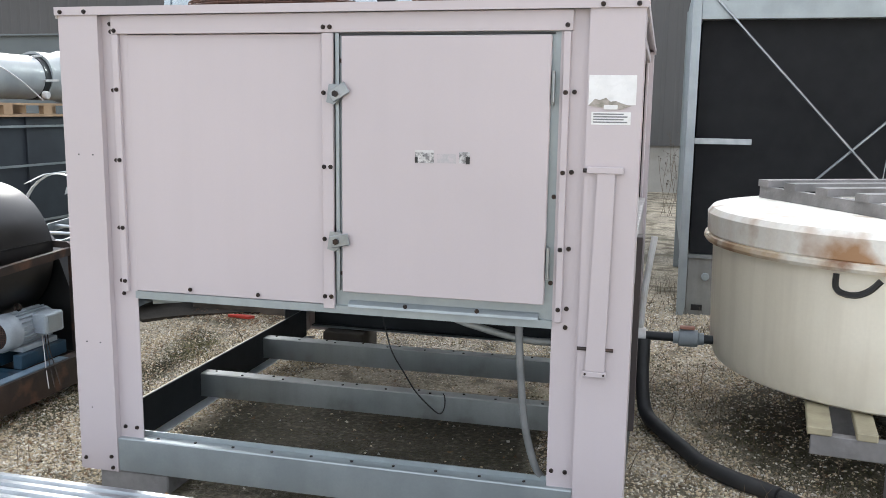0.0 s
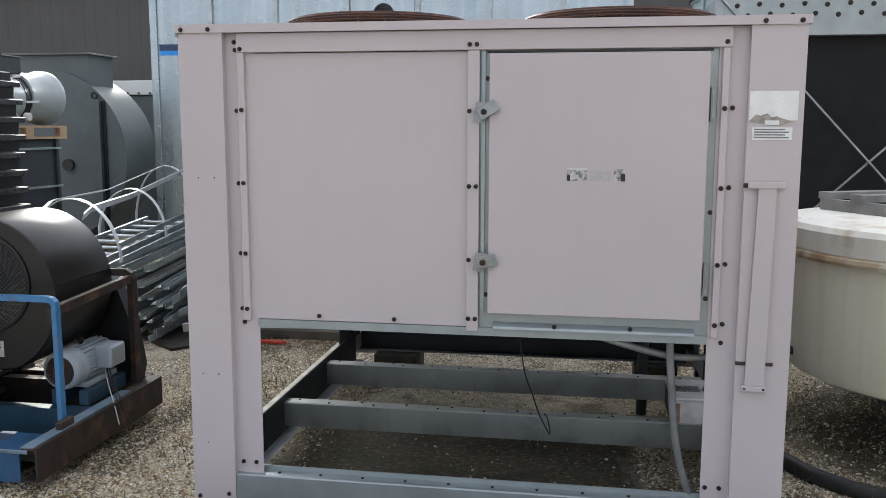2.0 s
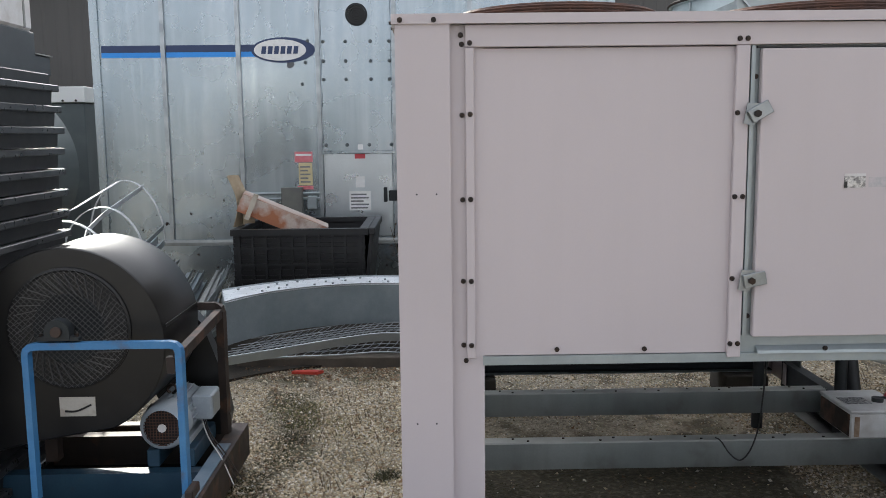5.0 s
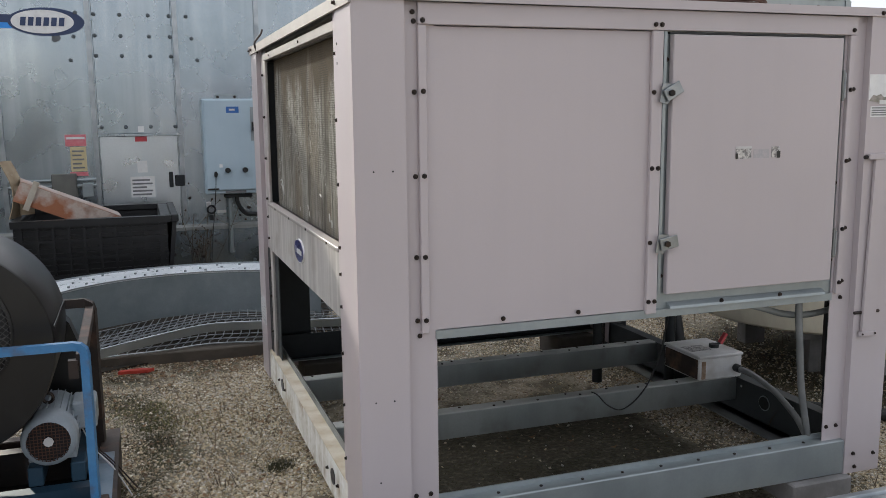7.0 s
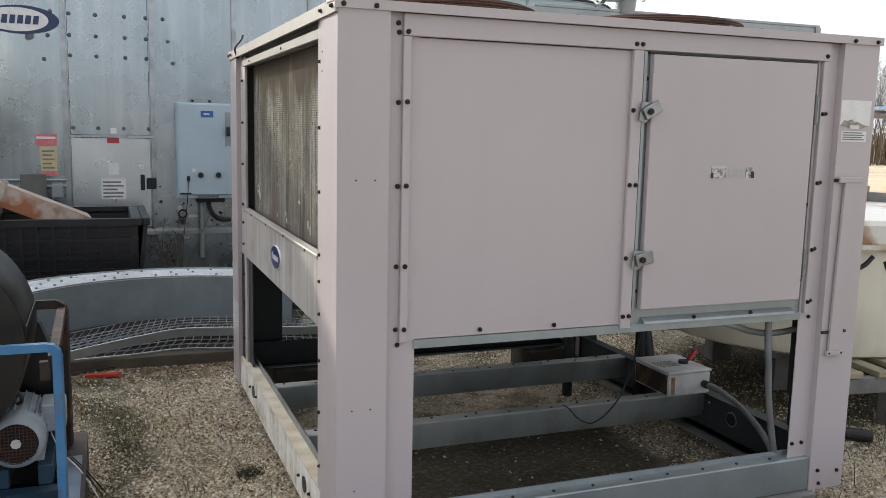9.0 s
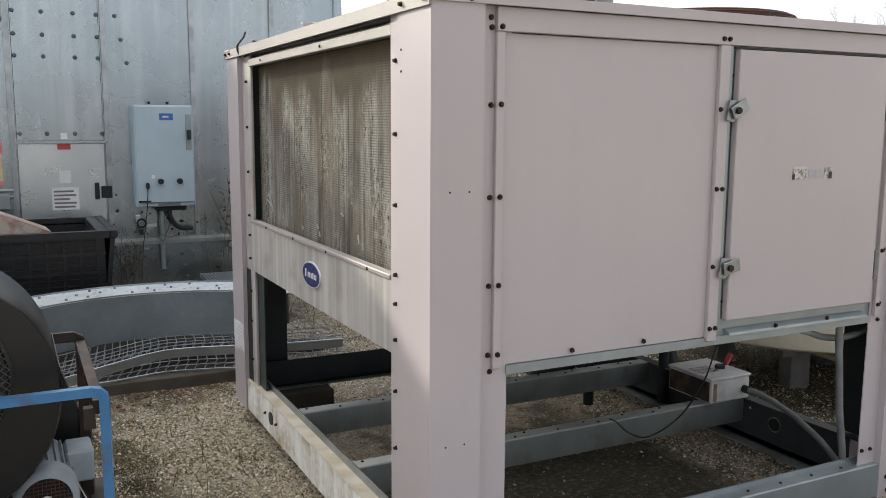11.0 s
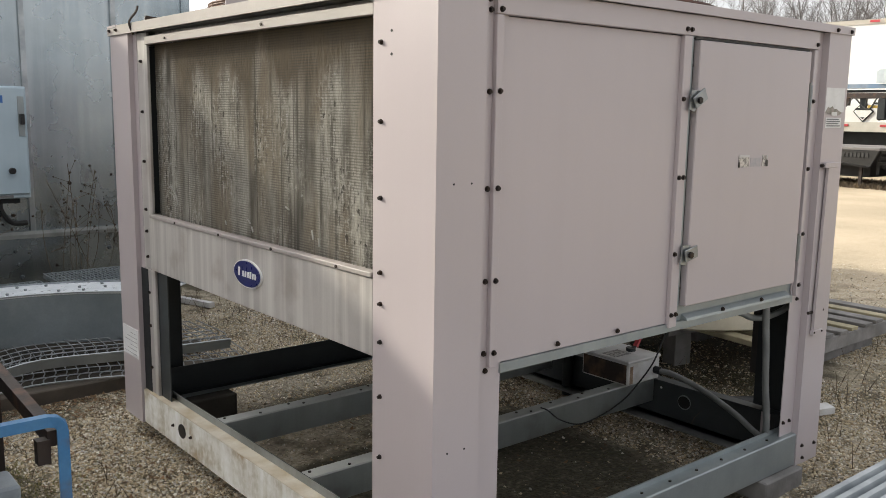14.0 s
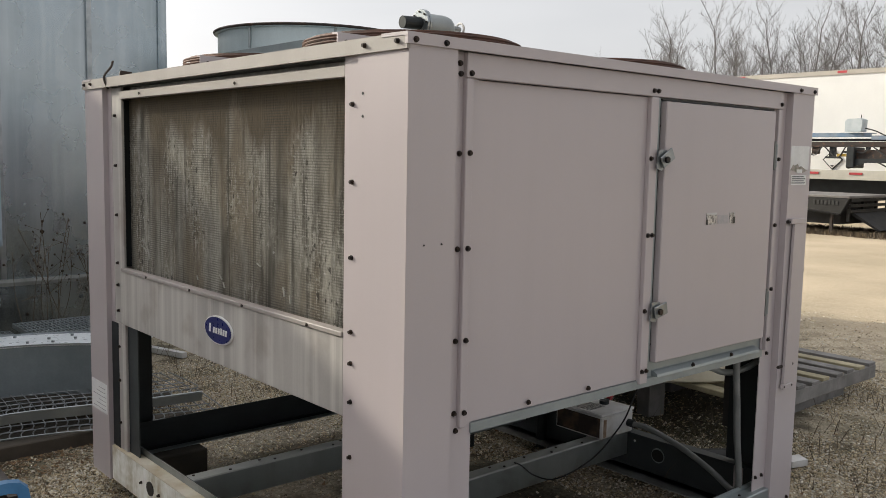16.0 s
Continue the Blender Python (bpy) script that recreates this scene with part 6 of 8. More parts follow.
# ---- large grey centrifugal fan and pipe on a pallet ----
gfan = thing("centrifugal_fan", (-7.2, 9.7, 0.0), "large grey-green centrifugal fan housing", "fan housing")
fc, fr = (-7.08, 1.12), 1.0
vol = [(fc[0] + (fr + 0.03 * math.sin(radians(a))) * math.cos(radians(a)), fc[1] + (fr + 0.03 * math.sin(radians(a))) * math.sin(radians(a))) for a in range(-60, 136, 6)] + [(-8.21, 1.62), (-8.21, 0.1), (-7.5, -0.02), (-6.85, -0.02)]
part("scroll", extrude(vol, "y", 9.47, 10.2), GREY_PAINT, gfan, smooth=True)
part("side_rim", extrude([(fc[0] + (x - fc[0]) * 1.02, fc[1] + (z - fc[1]) * 1.02) for x, z in vol], "y", 9.445, 9.47), GREY_PAINT, gfan)
part("outlet", box(-8.21, -6.52, 9.50, 10.02, 1.95, 2.335), GREY_PAINT, gfan)
part("outlet_flange", box(-8.27, -6.47, 9.44, 10.08, 2.336, 2.358), GREY_PAINT, gfan, bevel=0.004)
part("stiffener", extrude([(-6.44, 9.38), (-6.35, 9.38), (-6.35, 9.386), (-6.432, 9.386), (-6.432, 9.444), (-6.44, 9.444)], "z", 0.12, 1.82), GREY_PAINT, gfan, bevel=0.002)
# dark strip holds the stiffener's shade on the fan's side
part("stiffener_shade", box(-6.345, -6.30, 9.425, 9.444, 0.14, 1.80), DARK_STEEL, gfan, "dark strip painted as shade beside the stiffener")
part("lifting_eye", ring((-6.41, 9.40, 1.86), 0.035, 0.012, "y", 16, 6), DARK_STEEL, gfan)
part("boss", rod((-6.80, 9.444, 1.05), (-6.80, 9.40, 1.05), 0.07, 16), GLASS_DARK, gfan)
flash = thing("steel_duct", (-6.9, 11.3, 0), "pale galvanised duct section with a bolted flange behind the fan", "duct")
part("casing", box(-7.6, -6.30, 11.03, 11.8, 0.0, 1.92), GREY_PAINT, flash, bevel=0.008)
part("flange", box(-7.64, -6.27, 10.99, 11.8, 1.93, 2.12), TRAILER_WHITE, flash, bevel=0.005)
for i in range(8):
    part("bolt", rod((-7.5 + 0.16 * i, 10.99, 1.95), (-7.5 + 0.16 * i, 10.975, 1.95), 0.014, 6), BOLT, flash)

rack = thing("storage_rack", (-6.6, 7.1, 0), "dark blue-grey steel cabinets carrying a pallet", "cabinet")
RACK_STEEL = surface("dark_blue_grey_steel", (0.045, 0.055, 0.065), (0.035, 0.04, 0.05), 0.45, 0.2, 3, 80, 0.04)
part("body", box(-7.1, -6.20, 5.9, 8.30, 0.0, 1.375), RACK_STEEL, rack, bevel=0.01)
for y in (6.7, 7.5, 8.26):
    part("post", box(-6.199, -6.175, y - 0.022, y + 0.022, 0.0, 1.375), RACK_STEEL, rack)
for z in (0.31, 0.88, 1.27):
    part("ledge", box(-6.174, -6.155, 5.9, 8.30, z, z + 0.022), GALV, rack)
pal = thing("pallet", (-6.55, 7.1, 1.376), "new pale wooden pallet carrying a grey pipe", "pallet")
for x in (-6.16, -6.55, -6.93):
    for y in (8.30, 7.74, 7.18, 6.62, 6.06):
        part("block", box(x - 0.03, x + 0.03, y - 0.05, y + 0.07, 1.40, 1.488), FRESH_WOOD, pal)
for i in range(5):
    part("board", box(-6.96 + 0.185 * i, -6.87 + 0.185 * i, 5.98, 8.37, 1.489, 1.511), FRESH_WOOD, pal)
    part("board", box(-6.96 + 0.185 * i, -6.87 + 0.185 * i, 5.98, 8.37, 1.377, 1.399), FRESH_WOOD, pal)
gp = thing("duct_pipe", (-6.45, 7.4, 1.512), "light grey fibreglass duct with a wide flared end", "pipe")
px, pz = -6.45, 1.775
part("tube", lathe([(0.225, 5.6), (0.225, 7.90), (0.20, 7.90), (0.20, 5.6)], (px, 0, pz), "y", 44), PIPE_GREY, gp, smooth=True)
# dark band paints the shadow gap between the two pipe lengths
part("gap_shadow", lathe([(0.20, 7.86), (0.232, 7.865), (0.232, 7.955), (0.20, 7.96)], (px, 0, pz), "y", 44), DARK_STEEL, gp, "dark band for the shadow gap round the pipe", smooth=True)
part("end_section", lathe([(0.225, 7.95), (0.25, 7.95), (0.252, 8.33), (0.282, 8.39), (0.284, 8.45), (0.255, 8.45), (0.235, 8.36), (0.225, 7.95)], (px, 0, pz + 0.02), "y", 44), PIPE_GREY, gp, smooth=True)
for a in (-8, 62, 130):
    c, s = math.cos(radians(a)), math.sin(radians(a))
    part("clip", bar((px + 0.238 * c, 7.84, pz + 0.238 * s), (px + 0.252 * c, 8.02, pz + 0.01 + 0.252 * s), 0.022, 0.022), CAST_WHITE, gp)
part("strap", hose([(-6.24, 7.15, 1.90), (-6.20, 7.45, 1.74), (-6.17, 7.74, 1.54)], 0.007, 5), CAST_WHITE, gp, "white strap")
part("plug", rod((-6.21, 7.80, 1.60), (-6.15, 7.80, 1.59), 0.04, 14), CAST_WHITE, gp, bevel=0.008)

# ---- caged ladder lying on steel sections ----
lad = thing("caged_ladder", (-4.2, 6.5, 0.3), "galvanised caged ladder lying on steel sections", "ladder")


def along(s, dx=0.0, dz=0.0):
    return Vector((-4.32 - 0.40 * s + dx, 5.2 + 2.6 * s, 0.52 + 0.08 * s + dz))


for dx in (-0.24, 0.24):
    part("stile", bar(along(0, dx), along(1, dx), 0.018, 0.07), BRIGHT_GALV, lad, bevel=0.002)
for i in range(9):
    part("rung", rod(along(0.06 + 0.11 * i, -0.235), along(0.06 + 0.11 * i, 0.235), 0.013, 8), BRIGHT_GALV, lad)


def strip(pts, w, t, up, mat, parent, name, label=""):
    bm = bmesh.new()
    line = [Vector(p) for p in pts]
    up = Vector(up).normalized()
    vs = []
    for i, p in enumerate(line):
        d = (line[min(i + 1, len(line) - 1)] - line[max(i - 1, 0)]).normalized()
        nn = d.cross(up).normalized()
        vs.append([bm.verts.new(p + up * a * w / 2 + nn * b * t / 2) for a, b in ((-1, -1), (1, -1), (1, 1), (-1, 1))])
    for a, b in zip(vs, vs[1:]):
        for i in range(4):
            bm.faces.new((a[i], a[(i + 1) % 4], b[(i + 1) % 4], b[i]))
    bm.faces.new(vs[0]), bm.faces.new(vs[-1])
    return part(name, bm, mat, parent, label)


axis = (along(1) - along(0)).normalized()
for s, h, w in ((0.165, 0.455, 0.365), (0.61, 0.41, 0.31), (0.97, 0.535, 0.325)):
    strip([along(s, w * math.cos(radians(a)), h * math.sin(radians(a))) for a in range(0, 181, 10)], 0.05, 0.006, axis, STRAP, lad, "hoop")
# straps along the cage, one on each shoulder and one low on the side
for line in (((-4.36, 5.25, 0.95), (-4.54, 5.63, 0.972), (-4.78, 6.79, 0.965), (-4.75, 7.70, 1.125)),
             ((-4.16, 5.40, 0.885), (-4.234, 5.63, 0.915), (-4.557, 6.79, 0.918), (-4.558, 7.74, 1.072))):
    strip([Vector(p) for p in line], 0.052, 0.006, (0.35, 0, 1) if line[0][0] > -4.3 else (0.95, 0, 0.35), STRAP, lad, "strap")
strip([along(s, w, dz) for s, w, dz in ((0.165, 0.35, 0.12), (0.61, 0.30, 0.11), (0.97, 0.318, 0.13))], 0.045, 0.006, (0.2, 0, 1), GALV, lad, "strap")
part("stile", bar(along(0, 0.30, -0.02), along(1, 0.30, -0.02), 0.012, 0.05), GALV, lad, bevel=0.002)
for s in (0.25, 0.45, 0.75, 0.96):
    part("standoff", bar(along(s, 0.245, -0.03), along(s, 0.30, -0.02), 0.04, 0.012), GALV, lad)

rng = random.Random(7)
for i in range(40):
    u, layer = (i % 9) / 9, i // 9
    x = -4.38 + 0.80 * u + 0.02 * layer + rng.uniform(-0.015, 0.015)
    z = 0.03 + 0.085 * layer + 0.004 * (i % 9) + 0.06 * (1 - u)
    a = Vector((x + 0.05, 5.25 + 0.10 * layer + rng.uniform(0, 0.3), z))
    b = Vector((x - 0.30 + rng.uniform(-0.02, 0.02), 7.75 + rng.uniform(-0.25, 0.25), z - rng.uniform(0.0, 0.02)))
    d = (b - a).normalized()
    s = d.cross(Vector((0, 0, 1))).normalized()
    bm = bar(a, b, 0.046, 0.004)
    bar(a + s * 0.021 + Vector((0, 0, 0.014)), b + s * 0.021 + Vector((0, 0, 0.014)), 0.004, 0.03, bm)
    if i % 2:
        bar(a - s * 0.021 + Vector((0, 0, 0.014)), b - s * 0.021 + Vector((0, 0, 0.014)), 0.004, 0.03, bm)
    solid("steel_section", bm, (BRIGHT_GALV, SHROUD, GALV_DIRTY, GALV_DIRTY)[i % 4], "long galvanised angle lying in a neat pile", "steel section", group="pile of steel sections")
for i in range(9):
    x = -3.60 + 0.03 * (i % 5)
    z = 0.10 + 0.035 * i
    strip([(x + 0.02, 5.15 + 0.05 * i, z), (x - 0.06 + 0.04 * math.sin(i * 2.1), 6.0, z - 0.02), (x - 0.15, 6.8, z + 0.03 * math.sin(i)), (x - 0.28, 7.6, z + 0.04)], 0.045, 0.004, (0.15 * (i % 3 - 1), 0, 1), BRIGHT_GALV if i % 2 else GALV, thing("metal_strip", (x, 6.0, z), "thin bent galvanised strip on the pile", "metal strip", "strips on the pile"), "strip")
# ---- black bulk crate with rusted sheet ----
crate = thing("bulk_crate", (-3.1, 7.5, 0), "black ribbed plastic bulk crate with scrap inside", "crate")
cx0, cx1, cy0, cy1, ct = -3.645, -2.60, 7.05, 8.05, 0.765
for nm, b in (("wall", (cx0, cx1, cy0 + 0.02, cy0 + 0.05)), ("wall", (cx0, cx1, cy1 - 0.05, cy1 - 0.02)), ("wall", (cx0 + 0.02, cx0 + 0.05, cy0, cy1)), ("wall", (cx1 - 0.05, cx1 - 0.02, cy0, cy1))):
    part(nm, box(*b, 0.1, ct - 0.04), BLACK_PLASTIC, crate)
part("rim", extrude([(cy0 - 0.015, ct - 0.05), (cy0 - 0.015, ct), (cy0 + 0.05, ct), (cy0 + 0.05, ct - 0.05)], "x", cx0 - 0.015, cx1 + 0.03), BLACK_PLASTIC, crate, bevel=0.006)
part("rim", extrude([(cy1 - 0.05, ct - 0.05), (cy1 - 0.05, ct), (cy1 + 0.015, ct), (cy1 + 0.015, ct - 0.05)], "x", cx0 - 0.015, cx1 + 0.03), BLACK_PLASTIC, crate, bevel=0.006)
part("rim", box(cx1 - 0.045, cx1 + 0.03, cy0 + 0.052, cy1 - 0.052, ct - 0.05, ct), BLACK_PLASTIC, crate, bevel=0.006)
part("rim", box(cx0 - 0.015, cx0 + 0.045, cy0 + 0.052, cy1 - 0.052, ct - 0.05, ct), BLACK_PLASTIC, crate, bevel=0.006)
for z in (0.20, 0.34, 0.47, 0.60):
    part("rib", box(cx0, cx1, cy0 - 0.005, cy0 + 0.02, z, z + 0.022), BLACK_PLASTIC, crate)
    part("rib", box(cx1 - 0.02, cx1 + 0.005, cy0 + 0.02, cy1 - 0.02, z, z + 0.022), BLACK_PLASTIC, crate)
for i in range(10):
    x = cx0 + 0.05 + i * (cx1 - cx0 - 0.1) / 9
    part("rib", box(x - 0.009, x + 0.009, cy0 - 0.003, cy0 + 0.018, 0.1, ct - 0.052), BLACK_PLASTIC, crate)
part("flared_side", extrude([(cx1 - 0.03, 0.1), (cx1 - 0.0, 0.1), (cx1 + 0.07, ct - 0.052), (cx1 + 0.04, ct - 0.052)], "y", cy0 + 0.02, cy1 - 0.02), BLACK_PLASTIC, crate)
part("flared_rim", box(cx1 + 0.032, cx1 + 0.085, cy0 - 0.012, cy1 + 0.012, ct - 0.05, ct + 0.004), BLACK_PLASTIC, crate, bevel=0.006)
for z in (0.16, 0.25, 0.295, 0.385, 0.43, 0.515, 0.555, 0.645, 0.685):
    part("fine_rib", box(cx0, cx1, cy0 + 0.004, cy0 + 0.02, z, z + 0.009), BLACK_PLASTIC, crate)
part("floor", box(cx0 + 0.03, cx1 - 0.03, cy0 + 0.03, cy1 - 0.03, 0.08, 0.12), BLACK_PLASTIC, crate)
for x in (cx0 + 0.12, (cx0 + cx1) / 2, cx1 - 0.12):
    part("foot", box(x - 0.08, x + 0.08, cy0 + 0.03, cy1 - 0.03, -0.02, 0.1), BLACK_PLASTIC, crate)
scrap = thing("rusted_duct", (-3.3, 7.4, 0.6), "bent rusty orange sheet metal duct leaning in the crate", "scrap metal")
m = Matrix.Translation((-3.33, 7.40, 0.83)) @ Matrix.Rotation(radians(24), 4, "Y") @ Matrix.Rotation(radians(8), 4, "Z")
part("sheet", box(-0.34, 0.40, -0.10, -0.095, -0.07, 0.08, None, m), RUST_SHEET, scrap)
part("sheet", box(-0.34, 0.40, -0.10, 0.12, 0.081, 0.086, None, m), surface("pale_flaking_sheet", (0.56, 0.50, 0.46), (0.46, 0.30, 0.22), 0.6, 0.1, 5, 80, 0.1), scrap, "pale flaking top sheet")
part("lip", box(-0.26, -0.22, -0.13, -0.10, -0.10, 0.12, None, m), surface("chalky_sheet", (0.55, 0.50, 0.42), (0.42, 0.36, 0.28), 0.7, 0.0, 8, 80, 0.1), scrap)
wire = thing("curled_sheet", (-3.68, 7.35, 0.7), "curled tan sheet standing in the crate", "scrap metal")
sheet = [(-3.66 + 0.05 * math.sin(3.4 * u) - 0.03 * u, 7.36 + 0.03 * u, 0.76 + 0.42 * u) for u in [i / 10 for i in range(11)]]
tan = surface("tan_sheet", (0.42, 0.34, 0.23), (0.30, 0.22, 0.14), 0.75, 0.0, 9, 80, 0.15, spots=0.5, spot_col=(0.55, 0.48, 0.38), spot_scale=14)
strip(sheet, 0.15, 0.006, (0.45, 1.0, 0.0), tan, wire, "sheet")
strip([(x + 0.055, y - 0.03, z - 0.10) for x, y, z in sheet[3:9]], 0.10, 0.006, (0.9, 0.4, 0.0), tan, wire, "torn_flap")

# ---- curved shroud on wire gratings ----
shc, shr = (-2.46, 5.29), 1.02


def arc_band(r0, r1, z0, z1, a0, a1, c, seg=26):
    return lathe([(r0, z0), (r1, z0), (r1, z1), (r0, z1), (r0, z0)], (c[0], c[1], 0), "z", seg, None, (radians(a0), radians(a1)))


PLANK_GREY = surface("weathered_brown_plank", (0.12, 0.10, 0.08), (0.075, 0.064, 0.052), 0.9, 0.0, 6, 60, 0.35, spread=0.6)
# much paler than the band, as sunlight is put into its colour
FLANGE = surface("crinkled_sunlit_flange", (0.84, 0.87, 0.90), (0.66, 0.70, 0.73), 0.3, 0.15, 9, 34, 0.5, spread=0.3)
shroud = thing("fan_shroud_segment", (-2.6, 6.1, 0.2), "curved galvanised shroud segment lying on gratings", "steel shroud")
part("band", arc_band(shr, shr + 0.006, 0.158, 0.438, 40, 157, shc), SHROUD, shroud, smooth=True)
part("top_flange", arc_band(shr, shr + 0.325, 0.439, 0.445, 40, 142, shc), FLANGE, shroud, "crinkled top flange with sunlight in its colour")
part("flange_lip", arc_band(shr + 0.317, shr + 0.325, 0.4455, 0.455, 40, 142, shc), BRIGHT_GALV, shroud)
part("inner_lip", arc_band(shr - 0.004, shr + 0.006, 0.4455, 0.451, 40, 157, shc), BRIGHT_GALV, shroud)
for a in range(44, 140, 7):
    for k, r in enumerate((0.07, 0.16, 0.25)):
        if (a + k) % 3 != 1:
            at = radians(a + 1.7 * k)
            c = Vector((shc[0] + (shr + r) * math.cos(at), shc[1] + (shr + r) * math.sin(at), 0.4455))
            part("bolt", rod(c, c + Vector((0, 0, 0.011)), 0.009, 6), ZINC, shroud)
near_end, far_end = [(shc[0] + r * math.cos(radians(a)), shc[1] + r * math.sin(radians(a)), 0.298) for r, a in ((shr, 157), (shr + 0.32, 142))]
part("end_plate", bar(near_end, far_end, 0.006, 0.28), SHROUD, shroud)
part("end_web", extrude([near_end[:2], far_end[:2], (shc[0] + shr * math.cos(radians(142)), shc[1] + shr * math.sin(radians(142)))], "z", 0.439, 0.445), FLANGE, shroud)


def along_line(pts, step):
    """Points at even steps along a smooth line through pts."""
    line, out, rest = smooth_path(pts, 12), [], 0.0
    for p, q in zip(line, line[1:]):
        d = (q - p).length
        while rest < d:
            out.append(p.lerp(q, rest / d))
            rest += step
        rest -= d
    return out


def wire_grate(rim, depth, fall, flat_bar, label, step=0.055):
    """A grating of bent wires that falls away behind its front edge, with or without a flat rim bar."""
    g = thing("wire_grating", rim[len(rim) // 2], label, "grating", "wire gratings")
    edge = along_line(rim, step)

    def behind(p, back, side=0.0):
        return p + Vector((0.10 * back + side, back, 0.008 - fall * back / depth))

    if flat_bar:
        strip([p - Vector((0, 0, 0.026)) for p in edge], 0.050, 0.005, (0, -0.25, 1), GALV, g, "rim", "flat galvanised rim bar")
    part("rim_wire", hose([p + Vector((0, -0.004, 0.003)) for p in edge], 0.005, 5, 1, None, False, True), BRIGHT_GALV, g)
    for i, back in enumerate((0.09, 0.20, 0.31, 0.44, depth)):
        part("cross_wire", hose([behind(p, back) for p in edge], 0.0032, 4, 1, None, False, True), WIRE, g)
    for a, b in zip(edge, edge[1:]):
        part("wire", hose([a, behind(a, 0.04, 0.003), behind(a.lerp(b, 0.35), 0.09, 0.01), behind(b, 0.16, 0.03), behind(b, depth, 0.04)], 0.0036, 4, 3), WIRE, g)
    return g


wire_grate([Vector((x, y, 0.080)) for x, y in ((-3.34, 5.60), (-3.05, 5.675), (-2.70, 5.715), (-2.44, 5.775), (-2.22, 5.74), (-2.04, 5.685), (-1.6, 5.50), (-1.28, 5.42))], 0.66, 0.0, False, "wire grating with curled ends lying on planks")
wire_grate([Vector((x, y, z)) for x, y, z in ((-3.36, 5.20, 0.198), (-3.05, 5.40, 0.200), (-2.735, 5.615, 0.202), (-2.47, 5.77, 0.203), (-2.30, 5.785, 0.203), (-2.05, 5.73, 0.203), (-1.74, 5.66, 0.202), (-1.40, 5.62, 0.200))], 0.72, 0.055, True, "wire grating with a bright rim lying across another")
# added black ground sheet stands in for shade under the gratings
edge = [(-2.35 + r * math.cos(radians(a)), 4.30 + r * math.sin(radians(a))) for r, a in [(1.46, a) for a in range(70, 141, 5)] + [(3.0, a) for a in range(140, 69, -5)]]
solid("soil", extrude(edge, "z", -0.02, 0.022), surface("black_grating_shade", (0.018, 0.015, 0.011), (0.036, 0.029, 0.02), 0.95, 0.0, 5, 60, 0.5, spread=0.6), "black ground sheet with the gratings' shade in its colour", "soil", kind="stuff")
solid("plank", box(-3.34, -1.42, 5.69, 5.79, -0.01, 0.070), PLANK_GREY, "weathered brown plank under the gratings", "plank", bevel=0.006)
solid("plank", box(-3.3, -1.35, 6.12, 6.22, -0.01, 0.070), DARK_WOOD, "weathered plank under the gratings", "plank", bevel=0.006)
for x0, x1, y0, y1, z in ((-2.75, -1.86, 7.0, 7.75, 0.25), (-1.82, -1.15, 7.02, 7.8, 0.29)):
    g = thing("bar_grating", ((x0 + x1) / 2, (y0 + y1) / 2, z), "flat galvanised bar grating panel behind the shroud", "grating", "bar gratings")
    for i in range(25):
        x = x0 + (x1 - x0) * i / 24
        part("bearing_bar", box(x - 0.003, x + 0.003, y0, y1, z - 0.03, z), GALV, g)
    for i in range(9):
        y = y0 + (y1 - y0) * i / 8
        part("cross_bar", box(x0, x1, y - 0.004, y + 0.004, z - 0.012, z + 0.002), GALV, g)
    solid("timber", box(x0 + 0.1, x0 + 0.22, y0, y1, -0.01, z - 0.03), DARK_WOOD, "timber bearer under the gratings", "timber", bevel=0.006)
    solid("timber", box(x0 + 0.40, x0 + 0.50, y0, y1, -0.01, z - 0.03), DARK_WOOD, "timber bearer under the gratings", "timber", bevel=0.006)
solid("pale_board", bar((-0.93, 7.64, 0.03), (-0.79, 7.20, 0.03), 0.05, 0.04), CAST_WHITE, "pale board lying on the gravel behind the unit", "board", bevel=0.004)
solid("plastic_scrap", extrude([(-2.96, 5.52), (-2.80, 5.50), (-2.76, 5.535), (-2.84, 5.555), (-2.95, 5.545)], "z", 0.012, 0.03), surface("red_plastic", (0.55, 0.05, 0.03), (0.45, 0.05, 0.03), 0.5), "red plastic scrap on the gravel", "plastic scrap", bevel=0.004)

# ---- cream tub with lid, valve and hose ----
tub = thing("fibreglass_tub", (1.115, 4.40, 0.317), "round cream fibreglass tub with a rust-stained rim", "tub")
tc = (1.115, 4.40, 0)


def on_tub(a, z):
    return tc[0] + 0.848 * math.cos(radians(a)), tc[1] + 0.848 * math.sin(radians(a)), z


part("body", lathe([(0.0, 0.318), (0.78, 0.318), (0.815, 0.335), (0.835, 0.39), (0.842, 0.60), (0.85, 0.93), (0.84, 0.93), (0.0, 0.93)], tc, "z", 72), TUB, tub, smooth=True)
part("lid", lathe([(0.852, 0.905), (0.878, 0.905), (0.886, 0.925), (0.872, 0.94), (0.878, 0.945), (0.882, 1.035), (0.862, 1.06), (0.80, 1.07), (0.0, 1.075)], tc, "z", 72), TUB_RIM, tub, "white lid with rust-brown stains along its rim", smooth=True)
part("rim_bead", lathe([(0.853, 0.898), (0.884, 0.900), (0.893, 0.915), (0.890, 0.932), (0.874, 0.939), (0.853, 0.937)], tc, "z", 72), RIM_RUST, tub, "rust-brown stained bead under the lid", smooth=True)
part("marking", hose([on_tub(-119.6, 0.885), on_tub(-119.5, 0.83), on_tub(-117.5, 0.808), on_tub(-114, 0.808), on_tub(-111, 0.832), on_tub(-108.5, 0.875)], 0.013, 6), GLASS_DARK, tub, "black sprayed marking")
